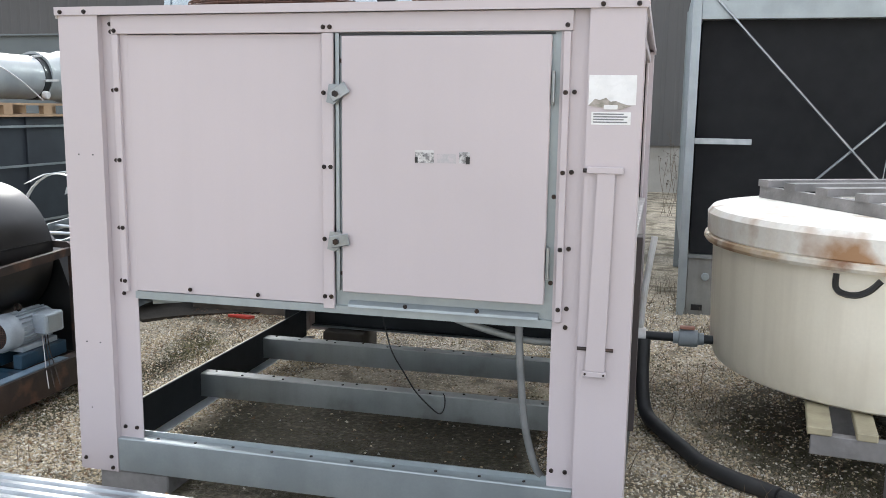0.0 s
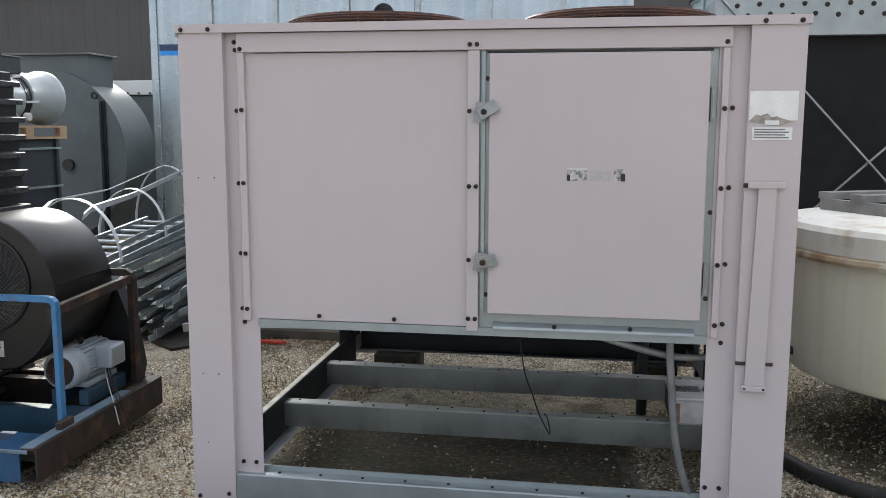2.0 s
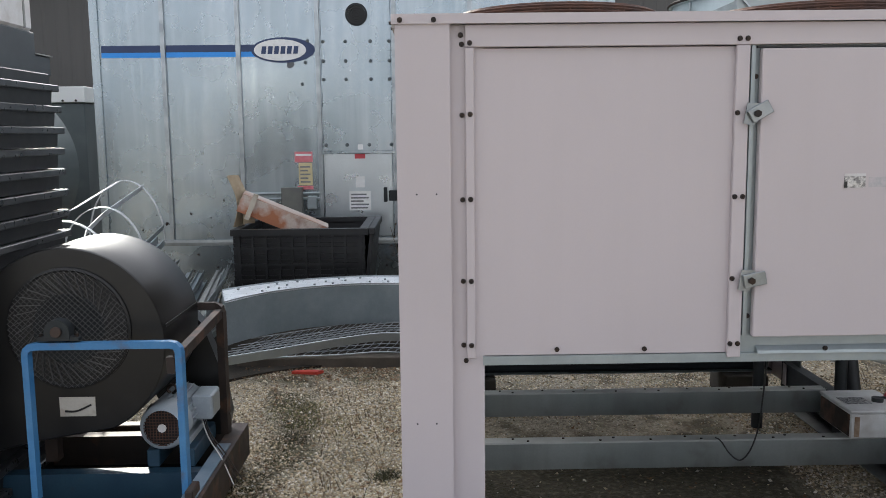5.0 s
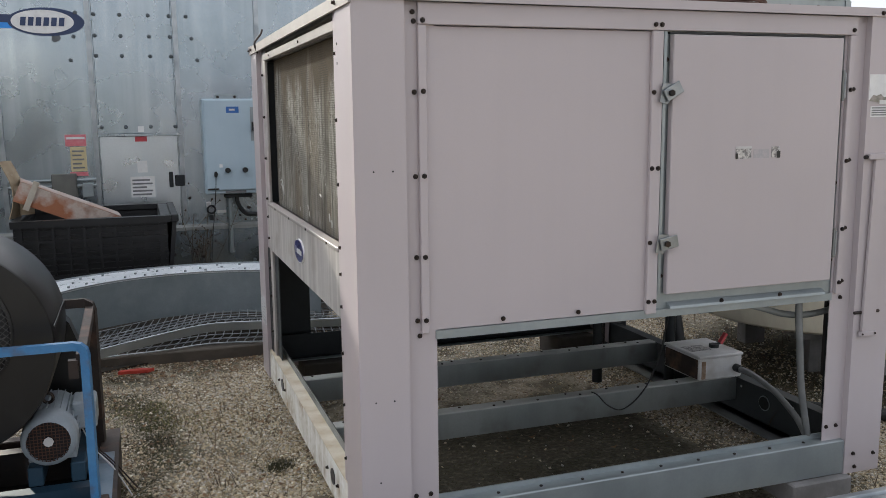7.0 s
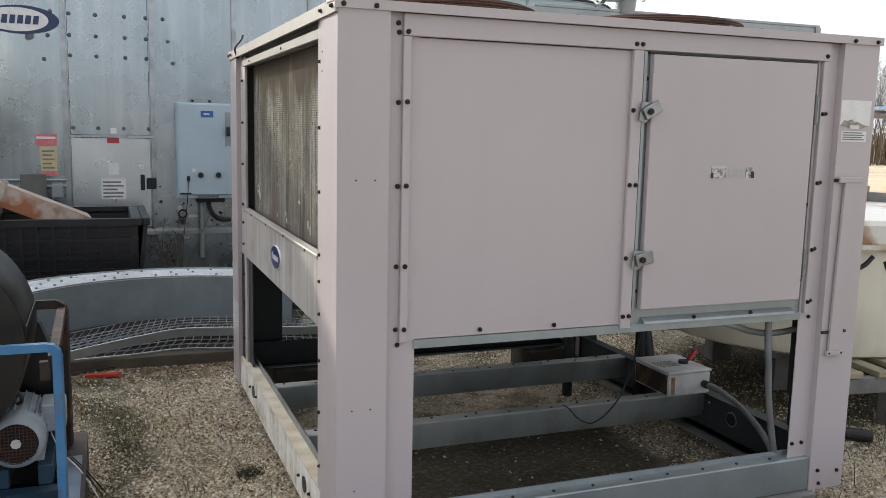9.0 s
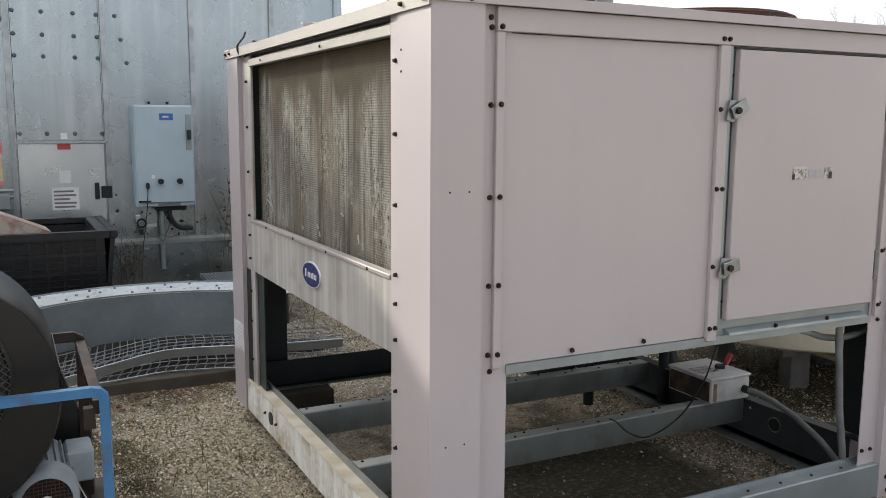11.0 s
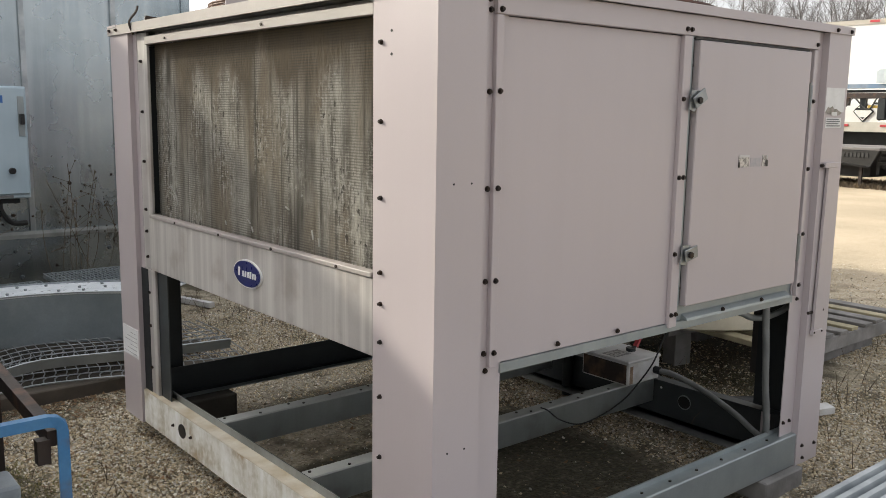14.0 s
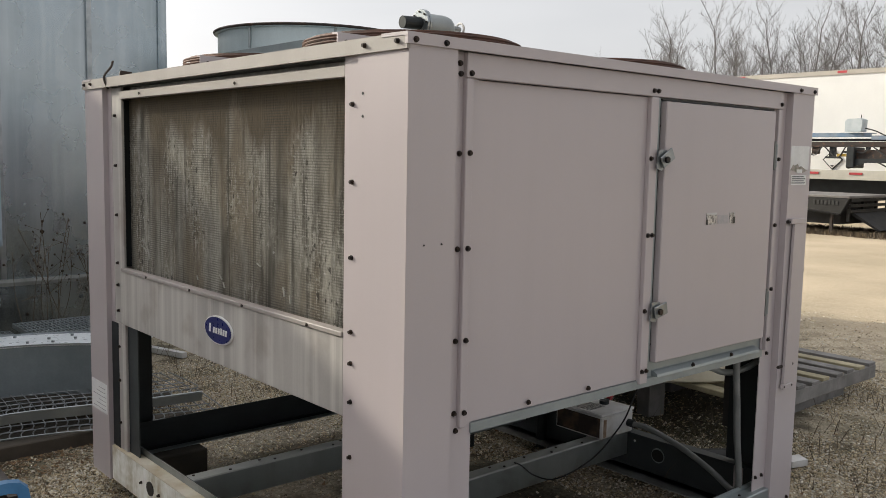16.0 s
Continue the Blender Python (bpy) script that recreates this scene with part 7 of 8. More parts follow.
part("marking", hose([on_tub(-104, 0.85), on_tub(-102, 0.80), on_tub(-98, 0.80), on_tub(-96, 0.85)], 0.013, 6), GLASS_DARK, tub)
frame_t = thing("lumber_rack", (0.95, 4.4, 1.06), "weathered grey slatted lumber rack lying on the lid", "wooden rack")
d1, d2 = Vector((0.42, -0.85, 0)).normalized(), Vector((0.85, 0.42, 0)).normalized()
o = Vector((0.53, 4.84, 1.095))
for s in (0, 0.95):
    part("rail", bar(o + d2 * s, o + d2 * s + d1 * 1.0, 0.045, 0.07), GREY_WOOD, frame_t, bevel=0.004)
for s in (0.04, 0.27, 0.52, 0.80):
    part("slat", bar(o + d1 * s + Vector((0, 0, 0.053)) - d2 * 0.03, o + d1 * s + d2 * 0.98 + Vector((0, 0, 0.053)), 0.09, 0.036), GREY_WOOD, frame_t, bevel=0.003)


tp = thing("pallet", (1.1, 4.2, 0), "weathered wooden pallet carrying the cream tub", "pallet")
turn = Matrix.Translation((0.60, 3.455, 0)) @ Matrix.Rotation(radians(-7), 4, "Z")
for i in range(7):
    part("board", box(0.175 * i, 0.175 * i + (0.075 if i % 3 else 0.09), (0.0 if i < 3 else 0.66) - 0.006 * (i % 2), 1.42, 0.284, 0.316, None, turn), PALLET_WOOD, tp, bevel=0.004)
for y in (0.012, 0.70, 1.36):
    far = 0.46 if y < 0.1 else 1.18
    part("stringer", box(0.015, far, y, y + 0.045, 0.20, 0.283, None, turn), GREY_WOOD, tp, bevel=0.004)
    part("block", box(far - 0.16, far - 0.02, y + 0.02, y + 0.12, -0.02, 0.199, None, turn), GREY_WOOD, tp, bevel=0.004)
    if y > 0.1:
        part("block", box(0.10, 0.24, y + 0.02, y + 0.12, -0.02, 0.199, None, turn), GREY_WOOD, tp, bevel=0.004)
rp = thing("pallet", (2.0, 4.1, 0), "grey weathered wooden pallet raised on a bearer", "pallet")
for i in range(8):
    part("board", box(1.30 + 0.165 * i, 1.30 + 0.165 * i + (0.10 if i % 3 else 0.085), 3.565 + 0.008 * (i % 2), 4.72, 0.188, 0.21), GREY_WOOD if i % 3 else PALLET_WOOD, rp, bevel=0.003)
for y in (3.57, 4.12, 4.66):
    part("stringer", box(1.30, 2.56, y, y + 0.042, 0.10, 0.187), GREY_WOOD, rp, bevel=0.003)
solid("timber", box(1.40, 2.30, 3.66, 3.78, -0.015, 0.099), GREY_WOOD, "dark timber bearer under the grey pallet", "timber", bevel=0.006)
solid("timber", box(1.40, 2.30, 4.42, 4.54, -0.015, 0.099), GREY_WOOD, "dark timber bearer under the grey pallet", "timber", bevel=0.006)

valve = thing("ball_valve", (0.2, 4.3, 0.41), "grey plastic ball valve with a rusty handle on the tub", "valve")
vz, vy = 0.415, 4.30
part("pipe", rod((-0.12, vy, vz), (0.30, vy, vz), 0.022, 12), DARK_STEEL, valve, smooth=True)
part("body", lathe([(0.0, 0.10), (0.03, 0.10), (0.03, 0.125), (0.042, 0.13), (0.042, 0.215), (0.03, 0.22), (0.03, 0.245), (0, 0.245)], (0, vy, vz), "x", 16), surface("blue_grey_plastic", (0.24, 0.27, 0.29), (0.18, 0.21, 0.23), 0.45), valve, smooth=True)
part("handle", box(0.13, 0.20, vy - 0.015, vy + 0.015, vz + 0.045, vz + 0.06), surface("faded_orange_handle", (0.36, 0.16, 0.11), (0.28, 0.14, 0.1), 0.6), valve, bevel=0.003)
part("elbow", lathe([(0.0, -0.125), (0.036, -0.125), (0.040, -0.11), (0.040, -0.045), (0.034, -0.03), (0.0, -0.03)], (0, vy, vz), "x", 14), CAST_WHITE, valve, smooth=True)
part("stand_pipe", hose([(-0.06, vy, vz), (-0.045, vy + 0.01, 0.65), (-0.012, vy + 0.04, 0.905)], 0.016, 10), CAST_WHITE, valve, "white upright pipe")
solid("hose", hose([(-0.04, vy - 0.02, 0.40), (-0.035, vy - 0.08, 0.20), (-0.01, 4.18, 0.06), (0.06, 4.02, 0.04), (0.162, 3.81, 0.035), (0.235, 3.66, 0.035), (0.335, 3.546, 0.035), (0.44, 3.465, 0.036), (0.51, 3.40, 0.04)], 0.034, 12), RUBBER, "thick black rubber hose lying on the gravel", "hose", smooth=True)
solid("pipe_plug", rod((0.515, 3.395, 0.042), (0.615, 3.29, 0.045), 0.030, 14), RUBBER, "short black hose end with a yellow band", "hose end", bevel=0.004)
solid("paper_scrap", extrude([(0.62, 3.16), (0.72, 3.13), (0.76, 3.20), (0.70, 3.22), (0.65, 3.25)], "z", 0.012, 0.045), CAST_WHITE, "crumpled white litter on the gravel", "litter", bevel=0.012)

# ---- ribbed metal sheets lying before the unit ----
prof = []
for i in range(18):
    y = 1.66 + i * 0.05
    prof += [(y, 0.135), (y + 0.012, 0.162), (y + 0.034, 0.162), (y + 0.046, 0.135)]
prof += [(2.555, 0.135), (2.555, 0.125), (1.66, 0.125)]
solid("ribbed_sheet", extrude(prof, "x", -2.95, 1.3), BRIGHT_GALV, "ribbed galvanised metal sheets lying on bearers", "metal sheet")
for x in (-2.7, -0.8, 1.1):
    solid("timber", box(x - 0.05, x + 0.05, 1.7, 2.53, -0.01, 0.124), GREY_WOOD, "timber bearer under the ribbed sheet", "timber", bevel=0.006)


# ---- far side of the yard: trailer, boom lift, flat trailer, trees ----
semi = thing("box_trailer", (21.5, 12.0, 0), "long white box trailer standing across the yard", "trailer")
part("body", box(20.3, 22.8, 5.0, 19.5, 1.22, 4.08), TRAILER_WHITE, semi, bevel=0.03)
part("top_rail", box(20.27, 20.32, 5.0, 19.5, 3.98, 4.10), surface("tan_rail", (0.50, 0.46, 0.40), (0.42, 0.39, 0.34), 0.5), semi)
part("bottom_rail", box(20.27, 20.31, 5.0, 19.5, 1.14, 1.40), surface("cream_rail", (0.62, 0.60, 0.54), (0.5, 0.48, 0.43), 0.5), semi)
for i in range(12):
    part("reflector", box(20.25, 20.268, 5.4 + i * 1.2, 5.75 + i * 1.2, 1.28, 1.34), RED, semi, "red reflector strip")
for i in range(5):
    part("marker_lamp", box(20.25, 20.268, 6.0 + i * 3, 6.25 + i * 3, 4.02, 4.08), RED, semi)
placard = part("placard", extrude([(12.23, 1.40), (12.51, 1.68), (12.23, 1.96), (11.95, 1.68)], "x", 20.262, 20.299), DARK_STEEL, semi, "white diamond placard with a dark border")
part("placard_face", extrude([(12.23, 1.435), (12.475, 1.68), (12.23, 1.925), (11.985, 1.68)], "x", 20.255, 20.261), WHITE_LABEL, placard)
for z0, z1, up in ((1.475, 1.53, 1), (1.83, 1.885, -1)):
    zt, zb = (z0, z1) if up > 0 else (z1, z0)
    part("placard_mark", extrude([(12.23, zt), (12.23 + 0.06, zb), (12.23 - 0.06, zb)], "x", 20.25, 20.2545), DARK_STEEL, placard)
for y in (7.0, 8.3, 17.5):
    part("wheel", lathe([(0.0, 20.5), (0.5, 20.5), (0.5, 20.8), (0, 20.8)], (0, y, 0.5), "x", 24), RUBBER, semi)
part("landing_gear", box(20.6, 20.75, 15.0, 15.15, 0.0, 1.2), DARK_STEEL, semi)
part("underframe", box(20.6, 22.4, 5.4, 19.0, 0.62, 1.14), DARK_STEEL, semi)

DUSTY_BLUE = surface("dusty_blue_paint", (0.14, 0.22, 0.33), (0.22, 0.27, 0.33), 0.6, 0.0, 4, 90, 0.1, spots=0.5, spot_col=(0.12, 0.09, 0.07), spot_scale=6)
PALE_BOX = surface("chalky_pale_box", (0.52, 0.57, 0.60), (0.40, 0.46, 0.50), 0.6, 0.0, 5, 90, 0.05, spots=0.3, spot_col=(0.25, 0.27, 0.29), spot_scale=5)
lift = thing("boom_frame", (18.6, 12.0, 0), "dusty blue and rust-brown steel machine frame on stands", "machine frame")
part("boom", extrude([(18.42, 2.24), (18.70, 2.24), (18.70, 2.255), (18.44, 2.255), (18.44, 2.325), (18.70, 2.325), (18.70, 2.34), (18.42, 2.34)], "y", 10.45, 20.0), DUSTY_BLUE, lift, "dusty blue steel boom")
part("boom_end", box(18.40, 18.72, 8.6, 10.44, 2.17, 2.27), DUSTY_BLUE, lift)
part("lower_beam", box(18.35, 18.75, 8.5, 20.0, 1.99, 2.12), RUST, lift)
part("inner_beam", box(18.55, 18.75, 8.5, 20.0, 2.14, 2.20), DARK_STEEL, lift)
part("side_plate", box(18.33, 18.349, 8.5, 10.75, 1.66, 1.92), RUST, lift)
part("tail_plate", extrude([(8.5, 1.62), (10.5, 1.60), (10.9, 1.45), (10.95, 1.52), (10.7, 1.70), (8.5, 1.72)], "x", 18.25, 18.32), DARK_STEEL, lift)
for i in range(10):
    part("hose_loop", hose([(18.3, 9.2 + i * 0.6, 2.0), (18.28, 9.4 + i * 0.6, 1.72 + 0.06 * (i % 3)), (18.3, 9.75 + i * 0.6, 2.0)], 0.018, 5), RUBBER, lift)
for y0, y1, z in ((9.0, 10.2, 1.38), (9.3, 9.9, 1.44)):
    part("hose_loop", hose([(18.26, y0, 1.62), (18.24, (y0 + y1) / 2, z), (18.26, y1, 1.62)], 0.018, 5), RUBBER, lift)
part("control_box", extrude([(10.66, 2.36), (11.06, 2.36), (11.06, 2.63), (11.0, 2.68), (10.70, 2.69), (10.64, 2.65)], "x", 18.3, 18.6), PALE_BOX, lift, "pale weathered control box", bevel=0.03)
part("aerial", rod((18.4, 10.72, 2.68), (18.4, 10.71, 2.78), 0.012, 6), DARK_STEEL, lift)
part("cable", hose([(18.4, 10.6, 2.45), (18.38, 10.35, 2.38), (18.4, 10.1, 2.26)], 0.016, 5), RUBBER, lift)
part("hydraulic_block", box(18.2, 18.8, 10.74, 10.94, 1.47, 1.98), DARK_STEEL, lift, bevel=0.02)
for i in range(26):
    y = 8.8 + i * 0.42
    part("hanger", box(18.4, 18.5, y, y + 0.08 + 0.03 * (i % 4), 1.74 + 0.07 * (i % 3), 2.0), RUST if i % 2 else DARK_STEEL, lift)
    if i % 3 != 1:
        part("clamp", box(18.35, 18.55, y - 0.08, y + 0.22, 1.70 + 0.07 * (i % 3), 1.75 + 0.07 * (i % 3)), DARK_STEEL, lift, bevel=0.01)
part("yellow_fitting", box(18.3, 18.45, 10.96, 11.22, 1.75, 1.82), surface("yellow_paint", (0.55, 0.36, 0.04), (0.4, 0.27, 0.05), 0.6), lift, "yellow fitting")
for y in (9.5, 19.0):
    part("stand", box(18.5, 18.6, y, y + 0.1, 0, 1.98), DARK_STEEL, lift)

flat = thing("flatbed_trailer", (16.6, 11.0, 0), "low black flatbed trailer with a worn grey deck", "trailer")
MATT_BLACK = surface("matt_black_paint", (0.010, 0.010, 0.011), (0.018, 0.017, 0.016), 0.75, 0.0, 3, 90, 0.05)
part("deck", box(15.6, 17.8, 9.62, 16.5, 0.81, 0.87), surface("grey_deck", (0.20, 0.19, 0.18), (0.14, 0.13, 0.13), 0.7), flat, "worn grey deck", bevel=0.01)
part("side_frame", extrude([(9.63, 0.805), (9.80, 0.46), (11.2, 0.60), (16.5, 0.60), (16.5, 0.805)], "x", 15.58, 15.66), MATT_BLACK, flat)
part("side_lip", extrude([(9.82, 0.455), (9.84, 0.43), (11.3, 0.575), (11.3, 0.60)], "x", 15.56, 15.66), BLACK, flat)
part("under_frame", box(15.85, 17.6, 9.9, 16.5, 0.22, 0.80), MATT_BLACK, flat)
for z in (0.50, 0.62, 0.74):
    part("end_rail", box(15.70, 17.75, 9.62, 9.68, z, z + 0.06), BLACK, flat)
for x in (15.72, 16.4, 17.1, 17.7):
    part("end_post", box(x, x + 0.06, 9.66, 9.72, 0.30, 0.80), MATT_BLACK, flat)
part("ramp", extrude([(9.69, 0.52), (9.69, 0.44), (9.1, 0.12), (9.05, 0.14)], "x", 15.9, 17.5), MATT_BLACK, flat)
for i in range(7):
    part("lettering_bar", box(15.565, 15.58, 10.42 - i * 0.085 - 0.055, 10.42 - i * 0.085, 0.665, 0.755), surface("charcoal_letter", (0.030, 0.030, 0.030), (0.022, 0.022, 0.022), 0.6) if i == 0 else bpy.data.materials["charcoal_letter"], flat)
for y in (14.0, 15.0):
    part("wheel", lathe([(0.0, 15.72), (0.34, 15.72), (0.34, 15.95), (0, 15.95)], (0, y, 0.34), "x", 20), RUBBER, flat)
part("jack", box(16.55, 16.7, 9.0, 9.1, 0.0, 0.5), GALV, flat)
part("jack", box(15.66, 15.72, 10.0, 10.06, 0.0, 0.5), RUST, flat)


def bare_tree_mesh(seed, tall):
    """A leafless tree: tapered trunk, limbs and fine twigs."""
    r = random.Random(seed)
    verts, faces = [], []

    def limb(a, b, ra, rb, sides):
        d = (b - a).normalized()
        u = d.orthogonal().normalized()
        v = d.cross(u)
        k = len(verts)
        if sides == 1:
            verts.extend((a - u * ra, a + u * ra, b + v * rb, b - v * rb))
            faces.append((k, k + 1, k + 2, k + 3))
            return
        for p, rad in ((a, ra), (b, rb)):
            for i in range(sides):
                t = 2 * math.pi * i / sides
                verts.append(p + (u * math.cos(t) + v * math.sin(t)) * rad)
        for i in range(sides):
            j = (i + 1) % sides
            faces.append((k + i, k + j, k + sides + j, k + sides + i))

    def grow(p, d, length, rad, level):
        steps = (6, 4, 4, 3)[level]
        for s in range(steps):
            d = (d + Vector((r.gauss(0, 0.13), r.gauss(0, 0.13), 0.03 + r.gauss(0, 0.08))) * (0.45 if level == 0 else 1.2)).normalized()
            q = p + d * (length / steps)
            r2 = rad * (0.80 if level < 2 else 0.7)
            limb(p, q, rad, r2, (6, 4, 3, 1)[level])
            p, rad = q, r2
            if level < 3 and (level > 0 or s > 0):
                for _ in range(3 if level == 0 else 2):
                    side = Vector((r.gauss(0, 1), r.gauss(0, 1), 0.2 + r.random() * 0.6)).normalized()
                    reach = length * r.uniform(0.24, 0.50) * (1.0 if level else 1.15 - 0.12 * s)
                    grow(p, (d * 0.7 + side * 0.7).normalized(), reach, max(rad * 0.5, 0.011), level + 1)
        if level < 2:
            grow(p, d, length * 0.3, rad, level + 1)
    grow(Vector((0, 0, -0.1)), Vector((r.gauss(0, 0.06), r.gauss(0, 0.06), 1)).normalized(), tall * 0.80, tall * 0.012, 0)
    me = bpy.data.meshes.new("bare_tree")
    me.from_pydata(verts, [], faces)
    me.materials.append(TWIG)
    return me


kinds = [bare_tree_mesh(s, 11.6 + 0.8 * (s % 3)) for s in (3, 8, 14, 21, 30)]
rt = random.Random(11)
for i in range(124):
    az = radians(40 + 40 * i / 123 + rt.uniform(-0.4, 0.4))
    dist = rt.uniform(62, 84)
    x, y = -3 + dist * math.sin(az), 1 + dist * math.cos(az)
    small = 0.60 if az < radians(50) else 0.68 if az < radians(54) else 0.88
    ob = new("tree", kinds[rt.randrange(5)])
    ob.matrix_basis = pose(x, y, -0.02, 0, 0, rt.uniform(0, 360)) @ Matrix.Scale(small * rt.uniform(0.8, 1.15), 4)
    tagged(ob, "tall bare leafless tree in a far row", "tree", "row of bare trees")


def brush(name, count, place, tall, mat, seed, label, category, width=0.003):
    """Many thin dry stems standing on the ground, as one mesh."""
    r = random.Random(seed)
    verts, faces = [], []
    for _ in range(count):
        x, y = place(r)
        z = height(x, y) if abs(x) < 10 and -2 < y < 12 else -0.004
        h = tall * r.uniform(0.4, 1.1)
        sway = 0.18 if tall > 0.3 else (0.4 if tall > 0.08 else 0.7)
        lean = Vector((r.gauss(0, sway), r.gauss(0, sway), 1))
        a = r.uniform(0, math.pi)
        s = Vector((math.cos(a), math.sin(a), 0)) * width
        k = len(verts)
        p = Vector((x, y, z - 0.005))
        q = p + Vector((lean.x * h * 0.4, lean.y * h * 0.4, h * 0.55))
        e = p + Vector((lean.x * h, lean.y * h, h))
        verts += [p - s, p + s, q - s * 0.7, q + s * 0.7, e]
        faces += [(k, k + 1, k + 3, k + 2), (k + 2, k + 3, k + 4)]
    me = bpy.data.meshes.new(name)
    me.from_pydata(verts, [], faces)
    me.materials.append(mat)
    return tagged(new(name, me), label, category, "", "stuff")


def spots(centres, spread):
    def pick(r):
        c = r.choice(centres)
        return c[0] + r.gauss(0, spread), c[1] + r.gauss(0, spread)
    return pick


brush("far_brush", 9000, lambda r: (lambda a, d: (-3 + d * math.sin(a), 1 + d * math.cos(a)))(radians(r.uniform(38, 82)), r.uniform(48, 80)), 2.2, STALK, 2, "far band of brown scrub under the trees", "scrub", 0.05)
brush("yard_weeds", 9000, lambda r: (r.uniform(15.3, 17.4), r.uniform(7.0, 15.0)), 0.13, STALK, 9, "dull dry weeds round the flat trailer", "weeds", 0.012)
brush("grass_tuft", 700, spots([(-2.32, 3.86), (-2.75, 4.6), (-2.55, 4.4), (-2.95, 4.9), (-3.0, 3.3)], 0.12), 0.022, GRASS, 3, "short yellow-green grass in the gravel", "grass", 0.002)
brush("grass_tuft", 700, spots([(-2.282, 3.87)], 0.032), 0.03, MOSS, 4, "dark green tuft in the gravel", "grass", 0.0013)
brush("dry_weeds", 300, lambda r: (r.uniform(-0.1, 3.4), r.uniform(2.7, 5.6)), 0.16, STALK, 5, "thin dry weed stems in the gravel", "weeds", 0.0022)
brush("dry_weeds", 420, lambda r: (r.uniform(0.1, 2.6), r.uniform(2.7, 5.2)), 0.14, STALK, 25, "thin brown weed stems beside the unit", "weeds", 0.0016)
brush("dry_weeds", 900, lambda r: (r.uniform(-2.0, 1.2), r.uniform(5.6, 7.9)), 0.17, STALK, 6, "thin dry weed stems behind the unit", "weeds", 0.0018)
brush("dry_weeds", 120, lambda r: (r.uniform(-2.7, -2.25), r.uniform(2.9, 5.2)), 0.12, STALK, 8, "sparse dry stems in the gravel path", "weeds", 0.002)


brush("moss", 9000, lambda r: (r.uniform(-2.0, -0.25), 2.93 + 0.85 * r.random() ** 1.4), 0.010, MOSS, 9, "low dark moss and grass on the soil under the unit", "moss", 0.003)
brush("moss", 16000, lambda r: (lambda y: (-2.83 - 0.06 * math.sin(4 * y) + r.gauss(0, 0.07), y))(r.uniform(3.25, 5.15)), 0.012, MOSS, 16, "mossy strip along the gravel path", "moss", 0.003)
brush("moss", 9000, spots([(-2.82, 4.32), (-2.85, 4.05), (-2.78, 4.75), (-2.9, 3.7), (-2.72, 3.45), (-2.9, 5.1), (-2.5, 5.3)], 0.13), 0.010, MOSS, 10, "dark moss creeping through the gravel path", "moss", 0.003)
brush("moss", 9000, spots([(0.35, 3.9), (0.55, 3.55), (0.2, 4.6), (0.75, 3.3), (0.1, 5.2), (0.6, 3.85), (0.85, 3.65), (1.1, 3.6), (0.45, 4.2)], 0.15), 0.016, MOSS, 11, "moss and short grass before the tub", "moss", 0.003)
brush("grass_tuft", 900, spots([(-2.74, 4.86), (-2.84, 4.84), (-2.56, 4.62), (-2.7, 4.6)], 0.07), 0.02, GRASS, 12, "yellow-green grass in the gravel path", "grass", 0.0025)


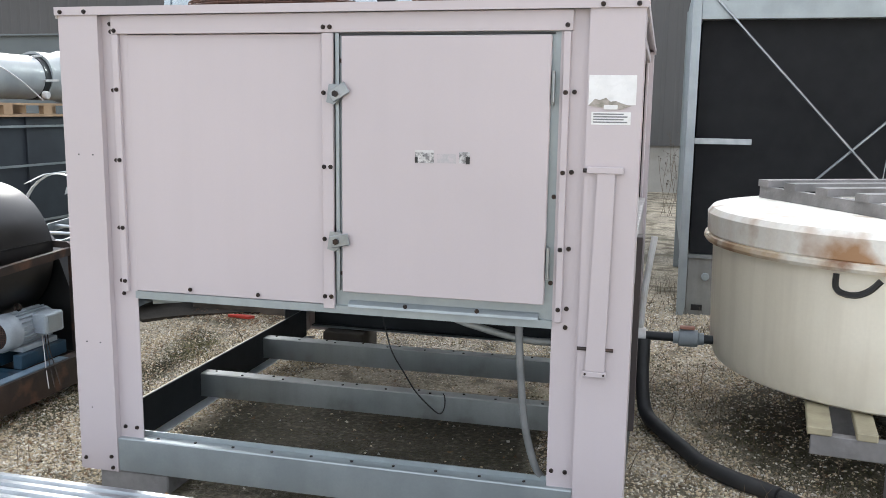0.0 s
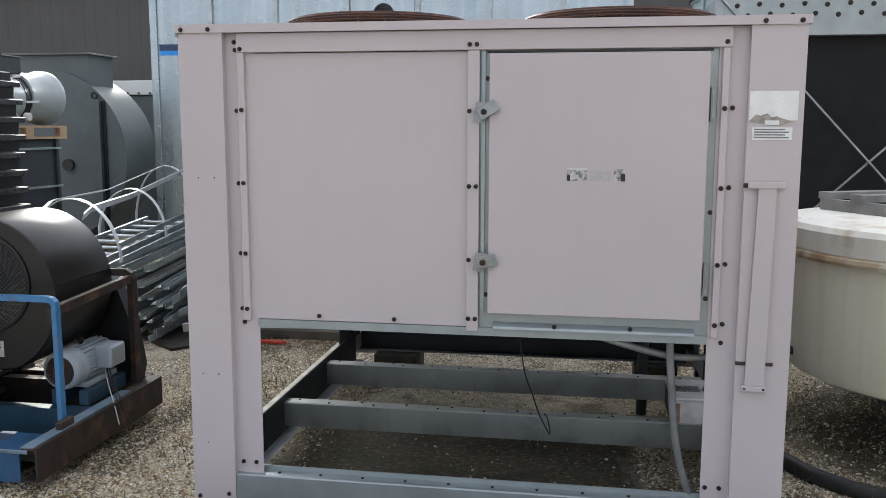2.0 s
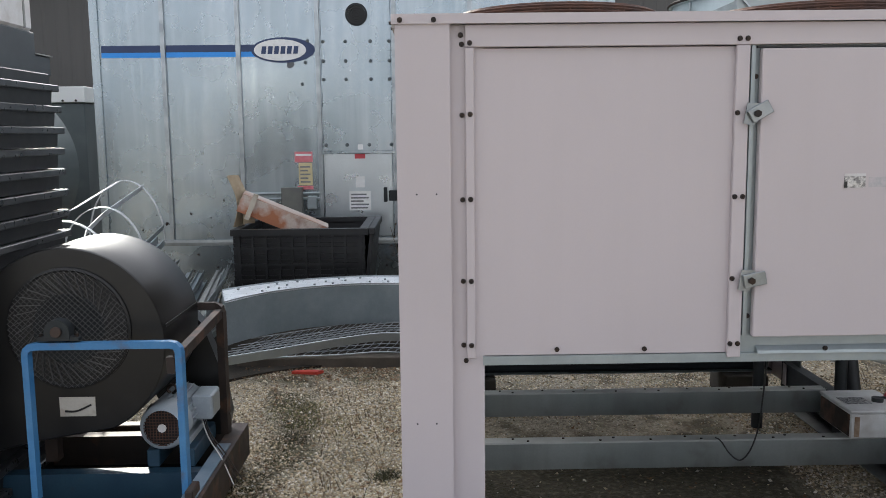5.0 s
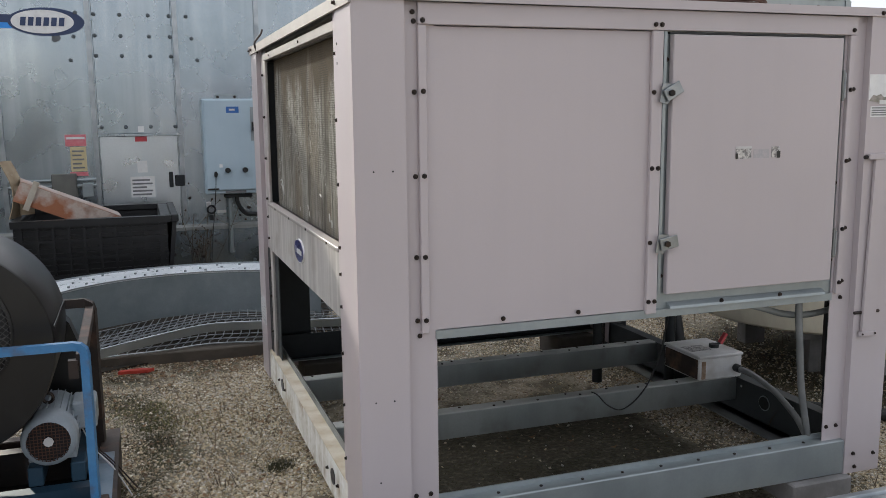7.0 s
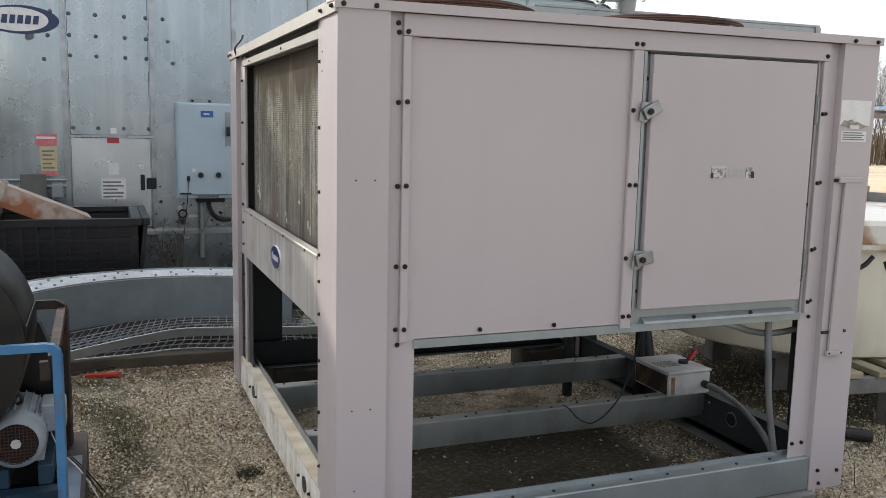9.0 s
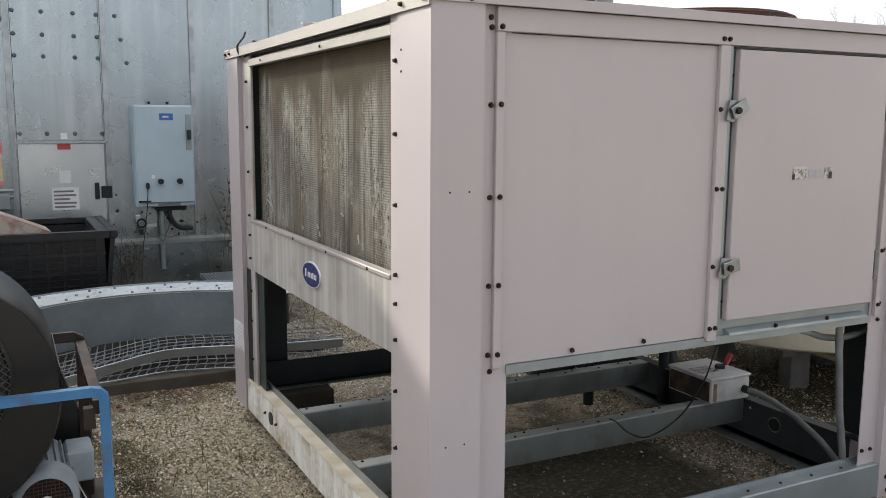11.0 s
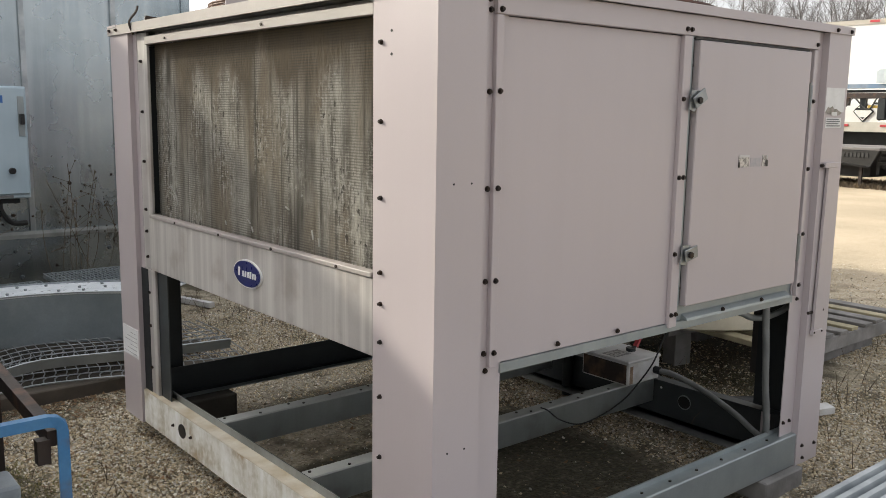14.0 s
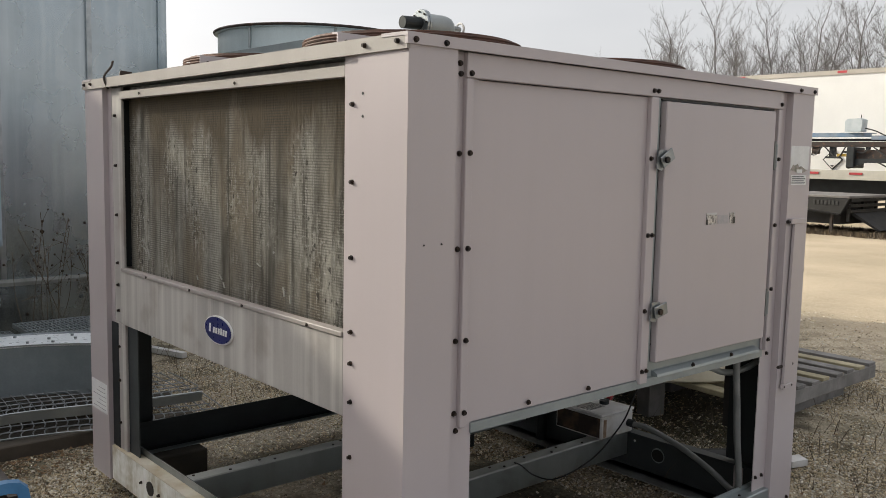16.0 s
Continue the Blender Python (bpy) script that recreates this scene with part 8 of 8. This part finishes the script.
def litter(count, place, seed):
    """Small curled dead leaves lying on the gravel."""
    r = random.Random(seed)
    verts, faces = [], []
    for _ in range(count):
        x, y = place(r)
        z, n, a = height(x, y) + 0.008, r.uniform(0.008, 0.02), r.uniform(0, 6.28)
        k = len(verts)
        for u, v, w in ((-1, 0, 0.3), (0, -0.5, 0.0), (0, 0.5, 0.1), (1, 0, 0.5)):
            verts.append((x + n * (u * math.cos(a) - v * math.sin(a)), y + n * (u * math.sin(a) + v * math.cos(a)), z + n * w * r.uniform(0.4, 1.4)))
        faces += [(k, k + 1, k + 2), (k + 1, k + 3, k + 2)]
    me = bpy.data.meshes.new("dead_leaves")
    me.from_pydata(verts, [], faces)
    me.materials.append(LEAF)
    return tagged(new("dead_leaves", me), "small brown dead leaves on the gravel", "leaves", "", "stuff")


litter(500, lambda r: (r.uniform(-3.1, -2.1), r.uniform(2.6, 5.6)), 14)
litter(500, lambda r: (r.uniform(-3.3, -1.9), 5.67 - 0.3 * r.random() ** 1.6), 17)
brush("moss", 5000, lambda r: (r.uniform(-3.3, -1.95), 5.67 - 0.3 * r.random() ** 1.5), 0.010, MOSS, 18, "dark moss and rot along the plank", "moss", 0.004)
litter(500, lambda r: (r.uniform(-2.0, 2.4), r.uniform(2.7, 6.4)), 15)


def seed_weed(at, tall, seed, label="tall dead weed with seed heads by the wall"):
    r = random.Random(seed)
    w = thing("dead_weed", at, label, "weed", "dead weeds by the wall")
    heads = bmesh.new()
    stems = bmesh.new()
    for _ in range(5):
        base = Vector(at) + Vector((r.gauss(0, 0.06), r.gauss(0, 0.03), 0))
        top = base + Vector((r.gauss(0, 0.14), r.gauss(0, 0.06), tall * r.uniform(0.6, 1.05)))
        mid = (base + top) / 2 + Vector((r.gauss(0, 0.04), 0, 0))
        hose([base, mid, top], 0.0028, 4, 4, stems)
        for k in range(5):
            s = r.uniform(0.45, 1.0)
            p = base.lerp(top, s)
            q = p + Vector((r.gauss(0, 0.07), r.gauss(0, 0.03), r.uniform(0.03, 0.12)))
            rod(p, q, 0.0016, 4, None, stems)
            bmesh.ops.create_icosphere(heads, subdivisions=1, radius=r.uniform(0.006, 0.012), matrix=Matrix.Translation(q))
    tagged(part("stalk", stems, STALK, w), "", "", "", "stuff")
    tagged(part("seed_head", heads, surface("dark_seed_head", (0.05, 0.04, 0.03), (0.08, 0.06, 0.045), 0.9), w), "", "", "", "stuff")


for i, (x, y, h) in enumerate(((-1.40, 8.42, 0.95), (-1.30, 8.40, 1.05), (-2.30, 8.42, 0.66), (-2.36, 8.40, 0.52), (-1.0, 8.36, 0.8), (0.35, 12.5, 1.3), (0.15, 13.0, 1.2))):
    seed_weed((x, y, 0), h, 40 + i)
